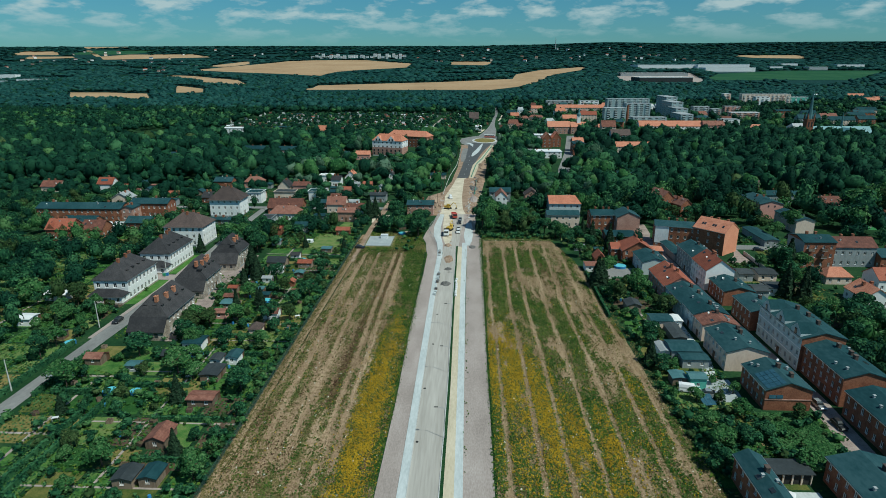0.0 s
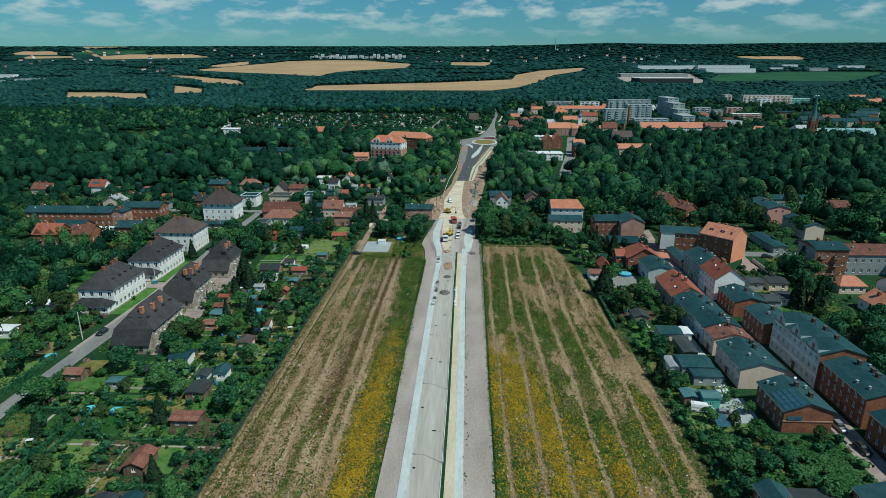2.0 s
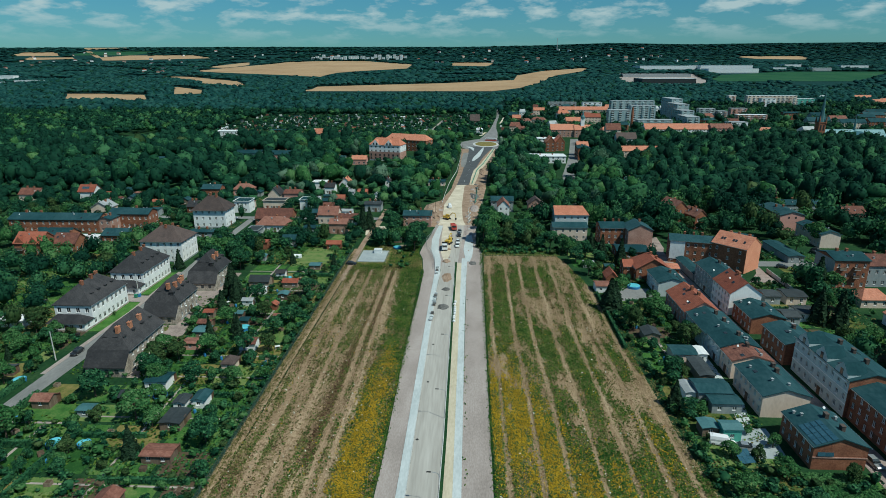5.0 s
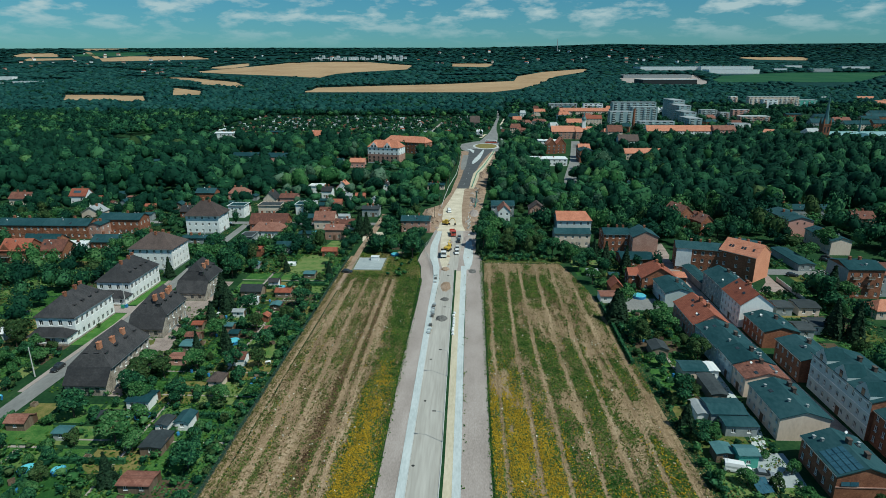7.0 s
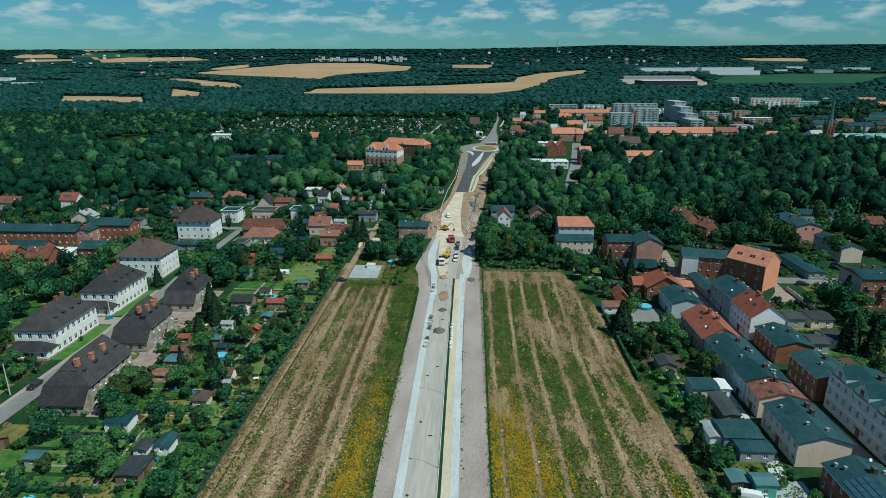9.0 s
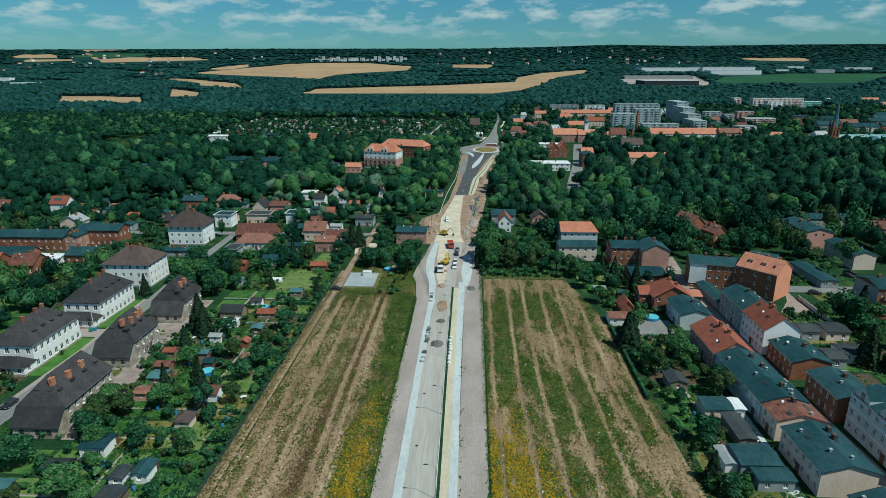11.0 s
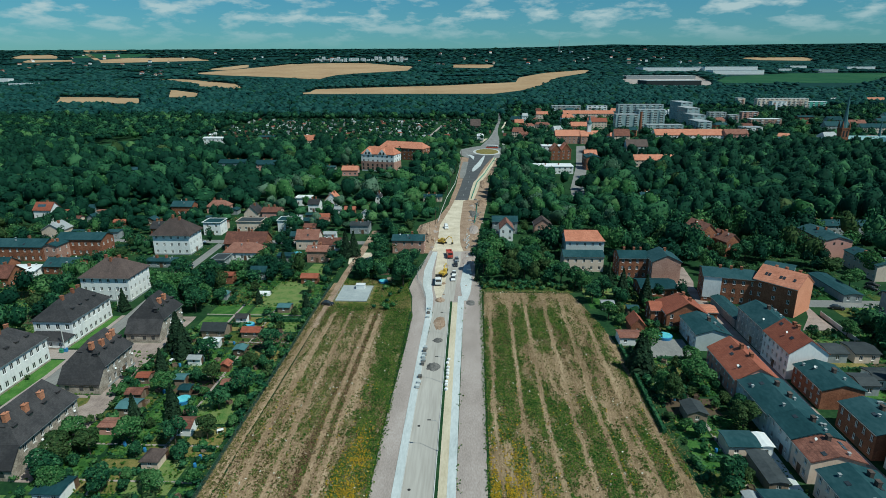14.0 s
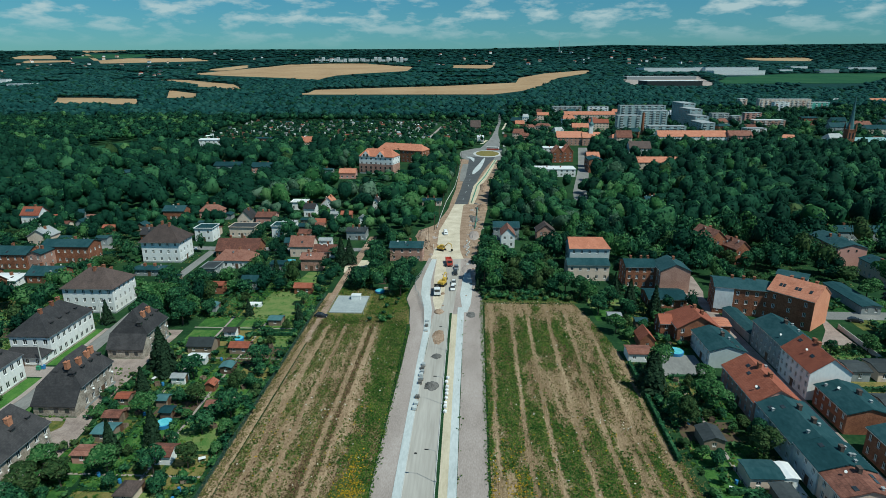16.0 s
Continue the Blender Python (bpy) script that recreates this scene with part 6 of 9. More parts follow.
for i, (x0, x1, y0, y1, eave, rise, wall, roof, ridge, words, rot) in enumerate(MORE_EAST):
    RECTS.append(((x0 + x1) / 2, y0 - 5, (x1 - x0) / 2, 6))
    small = eave < 3.1
    h = house("garden_house" if small else "town_house", x0, x1, y0, y1, eave, rise, wall, roof, words, rot=rot, ridge=ridge, pitch=2.6, over=0.35, chimneys=() if small else ((0.2, 0.1), (-0.3, 0.2)),
              sides="s" if small else "w" if i < 2 else "sw", hips=(2.4, 2.4) if "hipped" in words else (0, 0), panes=False, group="outbuildings" if small else "east town houses", gutter=False)
    if "grey gable" in words:
        part("rendered_gable", boxes_bm([(-6.08, -6.01, -6.0, 6.0, 0, 10.4)]), GREY_WALL, h, "grey rendered end wall")
        for k in (-3.4, 1.6):
            for z in (4.2, 7.2):
                bal = part("balcony", boxes_bm([(k - 1.1, k + 1.1, -7.1, -6.0, z, z + 0.14)]), KERB, h)
                part("railing", boxes_bm([(k - 1.1, k + 1.1, -7.1, -7.04, z + 0.14, z + 1.0), (k - 1.1, k - 1.04, -7.04, -6.0, z + 0.14, z + 1.0), (k + 1.04, k + 1.1, -7.04, -6.0, z + 0.14, z + 1.0)]), TIMBER, bal)
    if words.startswith("pink"):
        for k in (-1.6, 1.6):
            part("attic_window", boxes_bm([(k - 0.35, k + 0.35, -11.06, -10.98, 6.0, 7.0)]), GLASS, h)
    if not small:
        roof_bits(h, x1 - x0, y1 - y0, eave, rise, 4, 90 + i, ridge == "y")

# ---- farther buildings ----
FAR = [
    (-78, -50.2, 511, 525, 13.2, 5.0, WHITE_WALL, ORANGE_TILE, "x", 4, "large school of white and brick walls with an orange tile roof", "school"),
    (-74, -31, 573.5, 588.5, 10.0, 4.6, BRICK, ORANGE_TILE, "x", 3, "long brick school wing with an orange tile roof", "school"),
    (-264, -238, 645, 657, 10, 0.8, WHITE_WALL, SHEET_WHITE, "x", 3, "white block among the trees", "building"),
    (-217, -194, 671, 681, 8.6, 0.8, BRICK, TAR, "x", 3, "brick block among the trees", "building"),
    (-168, -153, 667, 677, 5.4, 5.0, CREAM_WALL, ORANGE_TILE, "x", 2, "house with an orange roof among the trees", "house"),
    (-197, -175, 521, 533, 4.2, 2.2, GREY_WALL, TAR, "x", 1, "low grey hall among the trees", "hall"),
    (-253, -226, 487, 501, 4.2, 0.9, PINK_WALL, TAR, "x", 1, "low hall with a grey roof among the trees", "hall"),
    (-164, -146, 513, 525, 4.6, 2.6, PINK_WALL, TAR, "x", 2, "old house with a slate-blue roof among the trees", "house"),
    (-113, -99, 507, 514, 3.4, 0.8, GREY_WALL, TAR, "x", 1, "low grey garage among the trees", "garage"),
    (-90, -78, 490, 498, 4.2, 2.6, PINK_WALL, ORANGE_TILE, "x", 1, "low house with an orange roof among the trees", "house"),
    (13.6, 20.6, 714, 736, 5.0, 0.6, WHITE_WALL, SHEET_WHITE, "y", 1, "long low white hall by the far road", "hall"),
    (6, 19, 834, 848, 5.0, 8.0, TIMBER, BROWN_TILE, "x", 2, "house with a tall dark roof by the far road", "house"),
]
FAR += [
    (-64, -56, 826, 834, 4.0, 3.0, WHITE_WALL, RED_TILE, "y", 1, "red-roofed hut in the allotments", "hut"),
    (66, 78, 870, 880, 6.0, 4.0, BRICK, ORANGE_TILE, "x", 2, "house with an orange roof among town trees", "house"),
    (92, 104, 900, 910, 6.0, 4.0, CREAM_WALL, ORANGE_TILE, "y", 2, "house with an orange roof among town trees", "house"),
    (110, 128, 1010, 1020, 7.0, 4.0, CREAM_WALL, ORANGE_TILE, "x", 2, "house with an orange roof among town trees", "house"),
    (62, 72, 740, 748, 4.0, 2.5, PINK_WALL, OLD_TILE, "x", 1, "small house with a faded red roof", "house"),
    (130, 150, 800, 812, 8.0, 4.5, BRICK, ORANGE_TILE, "x", 3, "brick house with an orange roof", "house"),
    (160, 185, 850, 862, 9.0, 4.5, CREAM_WALL, RED_TILE, "x", 3, "cream tenement with a red roof", "tenement"),
    (96, 122, 690, 704, 8, 5.6, BRICK_PALE, ORANGE_TILE, "x", 3, "brick school with an orange tile roof", "school"),
    (122.2, 141, 688, 702, 8, 5.0, BRICK_PALE, ORANGE_TILE, "x", 3, "brick school wing with an orange tile roof", "school"),
    (76, 85, 572, 586, 8.4, 5.0, BRICK, ORANGE_TILE, "y", 3, "brick tenement with orange gables", "house"),
    (85.2, 94, 576, 590, 8.4, 5.4, BRICK, ORANGE_TILE, "y", 3, "brick tenement with orange gables", "house"),
    (72, 92, 604, 616, 8, 0.0, WHITE_WALL, SHEET_WHITE, "x", 3, "flat white building behind the brick tenement", "building"),
    (55, 84, 503, 518, 5.4, 0.0, WHITE_WALL, SHEET_WHITE, "x", 2, "long low white hall with a flat pale roof", "hall"),
]
FAR += [
    (97, 107.4, 521.4, 537, 9.6, 1.6, BRICK, TAR, "y", 3, "brick house with a felt roof by the side street", "house"),
    (100, 110, 545, 556, 8.4, 3.4, BRICK, ORANGE_TILE, "x", 3, "brick house with an orange roof by the side street", "house"),
    (112, 122, 484, 491, 3.5, 0.0, WHITE_WALL, SHEET_WHITE, "x", 1, "low white shed among trees", "shed"),
    (135, 171, 538, 550, 5.4, 3.6, CREAM_WALL, ORANGE_TILE, "x", 2, "long house with an orange tile roof", "building"),
    (148, 167, 601, 614, 8.4, 5.4, WHITE_WALL, BROWN_TILE, "x", 3, "white house with a steep brown roof", "house"),
    (158, 174, 692, 704, 8.0, 6.4, CREAM_WALL, OLD_TILE, "x", 3, "cream house with a red mansard roof", "house"),
    (204, 276, 704, 718, 7.6, 5.6, WHITE_WALL, ORANGE_TILE, "x", 3, "long white tenement with an orange roof and dormers", "tenement"),
    (276.4, 300, 700, 714, 9.0, 4.6, PINK_WALL, OLD_TILE, "x", 3, "pinkish tenement with a dull red roof", "tenement"),
    (148, 198, 1118, 1132, 13.5, 0.0, GREY_WALL, SHEET_GREY, "x", 5, "far block of flats in white and red", "block of flats"),
    (212, 247, 1133, 1147, 12.6, 0.0, WHITE_WALL, SHEET_GREY, "x", 4, "far white block of flats", "block of flats"),
    (148, 224, 984, 998, 9.6, 4.5, CREAM_WALL, ORANGE_TILE, "x", 3, "long cream tenement with an orange roof", "tenement"),
    (190, 220, 826, 840, 20, 0.0, FLATS_WALL, SHEET_GREY, "x", 7, "stepped pale blue block of flats with balconies", "block of flats"),
    (220.3, 253, 832, 846, 25.4, 0.0, FLATS_WALL, SHEET_GREY, "x", 9, "tall pale blue block of flats with balconies", "block of flats"),
    (205, 265, 880, 894, 29.0, 0.0, FLATS_WALL, SHEET_GREY, "x", 10, "tall pale blue block of flats", "block of flats"),
]
FAR += [
    (281, 297, 792, 830, 14, 0.0, FLATS_WALL, SHEET_GREY, "y", 5, "low step of the long pale blue flats", "block of flats"),
    (287, 303, 830.2, 868, 19, 0.0, FLATS_WALL, SHEET_GREY, "y", 7, "middle step of the long pale blue flats", "block of flats"),
    (293, 309, 868.2, 912, 25, 0.0, FLATS_WALL, SHEET_GREY, "y", 9, "tall step of the long pale blue flats", "block of flats"),
    (299, 315, 912.2, 960, 30, 0.0, FLATS_WALL, SHEET_GREY, "y", 10, "tallest step of the long pale blue flats", "block of flats"),
    (217, 260, 782, 796, 11, 0.0, FLATS_WALL, SHEET_GREY, "x", 4, "low pale blue block of flats", "block of flats"),
    (353, 377, 947, 960, 14, 0.0, GREY_WALL, SHEET_GREY, "x", 5, "grey block of flats", "block of flats"),
    (378, 392, 938, 951, 11, 0.0, GREY_WALL, SHEET_GREY, "x", 4, "grey block of flats", "block of flats"),
    (423, 448, 1000, 1012, 11, 0.0, PINK_WALL, SHEET_GREY, "x", 4, "pinkish block of flats", "block of flats"),
    (377, 417, 868, 881, 11, 0.0, BRICK_PALE, SHEET_WHITE, "x", 4, "brick-coloured block of flats", "block of flats"),
    (328, 351, 778, 792, 9, 0.0, WHITE_WALL, SHEET_GREY, "x", 3, "low white block of flats", "block of flats"),
    (466, 487, 921, 933, 9.6, 1.6, BRICK, TAR, "x", 3, "brick tenement with a felt roof", "tenement"),
    (558, 654, 1249, 1263, 19, 0.0, CREAM_WALL, SHEET_WHITE, "x", 6, "long cream block of flats", "block of flats"),
    (536, 550, 1283, 1297, 18, 0.0, CREAM_WALL, SHEET_WHITE, "x", 6, "cream block of flats", "block of flats"),
    (570, 597, 1215, 1227, 15.6, 0.0, WHITE_WALL, SHEET_GREY, "x", 5, "white block of flats", "block of flats"),
    (651, 690, 1250, 1264, 13, 0.0, TEAL_WALL, SHEET_WHITE, "x", 4, "turquoise block of flats", "block of flats"),
    (790, 815, 1427, 1439, 9, 2.0, CREAM_WALL, SHEET_WHITE, "x", 3, "cream building far off", "building"),
]
FAR += [
    (440, 469, 808, 820, 8, 4.6, GREY_WALL, TAR, "x", 3, "grey tenement with a dark roof", "tenement"),
    (466, 497, 782, 794, 8.4, 4.0, CREAM_WALL, TAR, "x", 3, "cream tenement with a grey roof", "tenement"),
    (486, 508, 839, 851, 8, 4.0, PINK_WALL, OLD_TILE, "x", 3, "pinkish tenement with a dull red roof", "tenement"),
    (537, 560, 863, 875, 8.6, 3.4, BRICK_PALE, TAR, "x", 3, "pale brick tenement with a felt roof", "tenement"),
    (605, 634, 953, 965, 8.8, 4.2, CREAM_WALL, TAR, "x", 3, "cream tenement with a felt roof", "tenement"),
    (487, 506, 886, 898, 8.4, 4.4, GREY_WALL, TAR, "x", 3, "grey tenement with a felt roof", "tenement"),
    (512, 534, 800, 812, 8.0, 4.0, BRICK, TAR, "x", 3, "brick tenement with a felt roof", "tenement"),
    (570, 600, 905, 917, 8.4, 3.6, BRICK, TAR, "x", 3, "brick tenement with a dark roof", "tenement"),
    (838, 873, 1364, 1376, 8, 7.0, PINK_WALL, ORANGE_TILE, "x", 3, "tenement with an orange roof", "tenement"),
    (804, 834, 1252, 1264, 7, 5, CREAM_WALL, ORANGE_TILE, "x", 3, "tenement with an orange roof", "tenement"),
    (845, 880, 1290, 1302, 7, 5, CREAM_WALL, ORANGE_TILE, "x", 3, "tenement with an orange roof", "tenement"),
]
TURNED = {0: -16, 1: -21}
for i, (x0, x1, y0, y1, eave, rise, wall, roof, ridge, storeys, words, cat) in enumerate(FAR):
    flats = cat == "block of flats"
    if not (x1 < 25 and y0 > 700):
        RECTS.append(((x0 + x1) / 2, y0 - 14, (x1 - x0) / 2 + 2, 16))
    built = house({"block of flats": "apartment_block"}.get(cat, cat), x0, x1, y0, y1, eave, rise, wall, roof, words, ridge=ridge, storeys=storeys, pitch=8.0 if flats else 3.8, ww=4.2 if flats else 1.5, wh=1.5,
          sides="sw" if x0 > 0 else "se", chimneys=() if flats else ((-0.4, 0.1), (0.3, 0.1)), category=cat, gutter=False, over=0.3 if not flats else 0.1, group="far buildings", thick=0.4, panes=False,
          hips=(4, 4) if i in (0, 1) else (0, 0), rot=TURNED.get(i, 0))
    if flats:
        bw = x1 - x0
        nb = max(2, int(bw / 9))
        for k in range(nb):
            bx = -bw / 2 + (k + 0.5) * bw / nb
            d2 = (y1 - y0) / 2
            part("balcony_stack", boxes_bm([(bx - 1.6, bx + 1.6, -d2 - 1.1, -d2 + 0.02, 2.6 + 2.9 * q, 3.7 + 2.9 * q) for q in range(int((eave - 2) / 2.9))]), (BLUE_WALL if wall is FLATS_WALL else (SHEET_WHITE, BRICK_PALE, BLUE_WALL)[(i + k) % 3]), built, "stack of balconies")
    if i == 0:
        part("brick_facing", boxes_bm([(-13.98, 13.98, -7.09, -7.02, 0.9, 7.6), (13.92, 13.99, -7.0, 7.0, 0.9, 7.6)]), BRICK_PALE, built, "brick facing of the lower floors")
        for a in range(7):
            for z in (2.3, 4.9):
                part("window", boxes_bm([(-12.2 + a * 4.0 - 0.7, -12.2 + a * 4.0 + 0.7, -7.14, -7.08, z - 0.9, z + 0.9)]), GLASS, built)
        for u in (-8.2, 4.0):
            v = [(u - 4.4, -7.3, 12.6), (u + 4.4, -7.3, 12.6), (u, -7.3, 17.4), (u - 4.4, -2.4, 12.6), (u + 4.4, -2.4, 12.6), (u, -0.6, 17.4)]
            mesh_ob("gable", v, [(0, 1, 2), (1, 4, 5, 2), (3, 0, 2, 5), (4, 3, 5), (0, 3, 4, 1)], [WHITE_WALL, ORANGE_TILE], built, "white gable with an orange roof", face_mats=[0, 1, 1, 0, 0])
            for k in (-1.4, 1.4):
                part("attic_window", boxes_bm([(u + k - 0.6, u + k + 0.6, -7.42, -7.28, 13.2, 15.0)]), GLASS, built)

CLEARINGS = [(-64, 470, 17, 40), (-48, 512, 7, 18), (-55, 556, 26, 14)]
RECTS.extend(CLEARINGS)
# small town houses between the larger blocks
thr = random.Random(35)
k = 0
while k < 32:
    x, y = thr.uniform(45, 420), thr.uniform(640, 1120)
    if abs(x - 4) > 0.62 * y or any(abs(x - cx) < hw + 9 and abs(y - cy) < hd + 7 for cx, cy, hw, hd in RECTS) or abs(x - np.interp(y, (660, 785, 853, 983, 1250), (25, 36, 41, 51, 70))) < 18:
        continue
    w, d, h, rise = thr.uniform(4.5, 9), thr.uniform(4, 6), thr.uniform(5, 10), thr.uniform(2.5, 5)
    wall, roof, words = thr.choice(((WHITE_WALL, ORANGE_TILE, "white town house with an orange roof"), (BRICK, TAR, "brick town house with a felt roof"), (CREAM_WALL, OLD_TILE, "cream town house with a dull red roof"),
                                    (WHITE_WALL, SHEET_GREY, "white town house with a grey roof"), (BRICK_PALE, TAR, "pale brick town house with a felt roof")))
    b = thing("town_house", words, "house", pose(x, y, 0, 0, 0, thr.uniform(-30, 30)), "far town houses")
    part("wall", boxes_bm([(-w, w, -d, d, 0, h)]), wall, b)
    mesh_ob("roof", [(-w - .4, -d - .4, h), (w + .4, -d - .4, h), (w + .4, d + .4, h), (-w - .4, d + .4, h), (-w * 0.8, 0, h + rise), (w * 0.8, 0, h + rise)], [(0, 1, 5, 4), (2, 3, 4, 5), (3, 0, 4), (1, 2, 5), (3, 2, 1, 0)], roof, b)
    part("window_band", boxes_bm([(-w + 1.2 + q * 2.4, -w + 2.3 + q * 2.4, -d - 0.06, -d + 0.02, z, z + 1.5) for q in range(int((2 * w - 1.5) / 2.4)) for z in np.arange(1.2, h - 1.8, 2.9)]), GLASS, b)
    RECTS.append((x, y - 6, w + 1, d + 8))
    k += 1

# church with a tall spire
church = thing("church", "brick church with a tall green copper spire", "church", pose(360, 640, 0))
part("tower", boxes_bm([(-3.6, 3.6, -3.6, 3.6, 0, 21), (-3.9, 3.9, -3.9, 3.9, 21, 21.8)], 0.1), BRICK, church)
for a in (-1.5, 1.5):
    part("belfry_window", boxes_bm([(a - 0.7, a + 0.7, -3.7, -3.55, 13.5, 19)]), GLASS, church)
for a, b in ((-3.2, -3.2), (3.2, -3.2), (-3.2, 3.2), (3.2, 3.2)):
    o = part("pinnacle", tube_bm([(0, 0, 20, 0.9), (0, 0, 24, 0.9), (0, 0, 28.5, 0.05)], 6), BRICK, church)
    o.matrix_basis = pose(a, b, 0)
part("spire", tube_bm([(0, 0, 21.8, 3.5), (0, 0, 26, 2.5), (0, 0, 32, 1.7), (0, 0, 53, 0.1)], 8), SHEET_TEAL, church, "green copper spire")
mesh_ob("nave", [(4, -7, 0), (62, -7, 0), (62, 7, 0), (4, 7, 0), (4, -7, 7.6), (62, -7, 7.6), (62, 7, 7.6), (4, 7, 7.6)], [(0, 1, 5, 4), (1, 2, 6, 5), (2, 3, 7, 6), (3, 0, 4, 7)], BRICK, church)
mesh_ob("nave_roof", [(4, -8, 7.3), (63, -8, 7.3), (63, 8, 7.3), (4, 8, 7.3), (4, 0, 14.4), (63, 0, 14.4)], [(0, 1, 5, 4), (2, 3, 4, 5), (3, 0, 4), (1, 2, 5), (3, 2, 1, 0)], PALE_COPPER, church, "pale blue-green copper roof")
mesh_ob("transept_roof", [(27, -14, 7.3), (41, -14, 7.3), (41, 0, 7.3), (27, 0, 7.3), (34, -14, 13.6), (34, 0, 13.6)], [(0, 1, 4), (1, 2, 5, 4), (3, 0, 4, 5), (0, 3, 2, 1)], PALE_COPPER, church, "pale blue-green copper roof")
mesh_ob("transept", [(28, -13, 0), (40, -13, 0), (40, -7, 0), (28, -7, 0), (28, -13, 7.5), (40, -13, 7.5), (40, -7, 7.5), (28, -7, 7.5)], [(0, 1, 5, 4), (1, 2, 6, 5), (3, 0, 4, 7)], BRICK, church)
part("ridge_turret", tube_bm([(34, 0, 13.4, 1.0), (34, 0, 19, 1.0), (34, 0, 30, 0.1)], 8), SHEET_TEAL, church, "slim green ridge turret")
RECTS.append((392, 632, 36, 14))
tower = thing("school_tower", "slim white clock tower with a cupola", "tower", pose(131.5, 695, 0))
part("shaft", boxes_bm([(-2, 2, -2, 2, 0, 20)], 0.1), WHITE_WALL, tower)
part("cupola", tube_bm([(0, 0, 20, 2.6), (0, 0, 22, 2.4), (0, 0, 24, 1.1), (0, 0, 26, 0.9), (0, 0, 29, 0.1)], 10), SHEET_TEAL, tower)
stack = thing("chimney_stack", "tall brick boiler chimney", "chimney", pose(214, 800, 0))
part("stack", tube_bm([(0, 0, 0, 2.0), (0, 0, 24, 1.4), (0, 0, 24.6, 1.7), (0, 0, 25.5, 1.7)], 12), BRICK, stack)

# ---- distance: fields, halls, mast ----
FARM = [
    ("far_field", WHEAT, "ripe golden corn field between woods", [(1431, -800, -771), (1479, -996, -790), (1615, -1080, -868), (1655, -1109, -1000)]),
    ("far_field", WHEAT, "ripe golden corn field between woods", [(1655, -806, -760), (1675, -815, -738), (1811, -880, -797), (1943, -944, -930)]),
    ("far_field", WHEAT, "narrow ripe corn field", [(2003, -784, -760), (2031, -800, -743), (2147, -942, -800), (2283, -1001, -870), (2547, -1250, -1150), (2583, -1403, -1230)]),
    ("far_field", WHEAT, "long strip of ripe corn", [(1767, -500, 69), (1839, -470, 115), (1915, -480, 161), (1971, -485, 180), (2055, -316, 215), (2143, -94, 240), (2339, 173, 290), (2627, 206, 365), (2927, 347, 535), (3143, 560, 597)]),
    ("far_field", WHEAT, "broad ripe corn field", [(2571, -650, -620), (2680, -811, -622), (2835, -1137, -605), (2967, -1344, -520), (3167, -1290, -315), (3503, -1165, -317), (3723, -1092, -560), (3803, -900, -640)]),
    ("far_field", WHEAT, "far ripe corn field", [(3339, 60, 93), (3395, -90, 110), (3595, -95, 149), (3647, -97, 100)]),
    ("far_field", WHEAT, "far ripe corn field on the slope", [(3859, 2000, 2084), (3919, 1776, 2100), (4115, 1713, 2150), (4131, 1800, 2157)]),
]
FARM += [
    ("far_field", WHEAT, "far pale field on the plain", [(3903, -2358, -2300), (4100, -2490, -1738), (4159, -2531, -1780), (4303, -2400, -1944)]),
    ("far_field", WHEAT, "far pale field on the plain", [(3975, -2935, -2850), (4075, -3000, -2656), (4171, -3038, -2730)]),
    ("far_field", WHEAT, "far pale field on the slope", [(4290, -3272, -2915), (4419, -3320, -2982), (4551, -3354, -3120)]),
    ("far_field", WHEAT, "far pale field below the horizon", [(4727, -2960, -2920), (4799, -3040, -2671), (4860, -3080, -2714)]),
    ("far_track", WHEAT, "far pale track over the slope", [(4159, -2559, -2519), (4611, -2911, -2867)]),
    ("far_field", WHEAT, "far stubble field beside a village", [(3235, -1330, -1300), (3283, -1409, -1270), (3479, -1390, -1248), (3683, -1350, -1320)]),
    ("far_meadow", PASTURE, "green meadow by the warehouses", [(2255, 900, 1380), (2400, 930, 1500), (2640, 1060, 1700), (2860, 1420, 1900)]),
    ("far_meadow", PASTURE, "far green farmland", [(4320, -2900, -2420), (4600, -2860, -2300)]),
]
for name, mat, words, rows in FARM:
    strip(name, rows, -1.0, 0.8, mat, words, "field")
strip("meadow_clearing", [(628, -372, -330), (660, -385, -326), (700, -380, -340)], -1.0, 0.3, PASTURE, "light green meadow clearing in the woods", "meadow")
RECTS.append((-354, 648, 32, 52))
strip("building_site", [(2100, 640, 760), (2200, 560, 850), (2500, 600, 920), (2720, 680, 980)], -1.0, 0.7, GRAVEL, "bare pale ground round the warehouses", "ground")
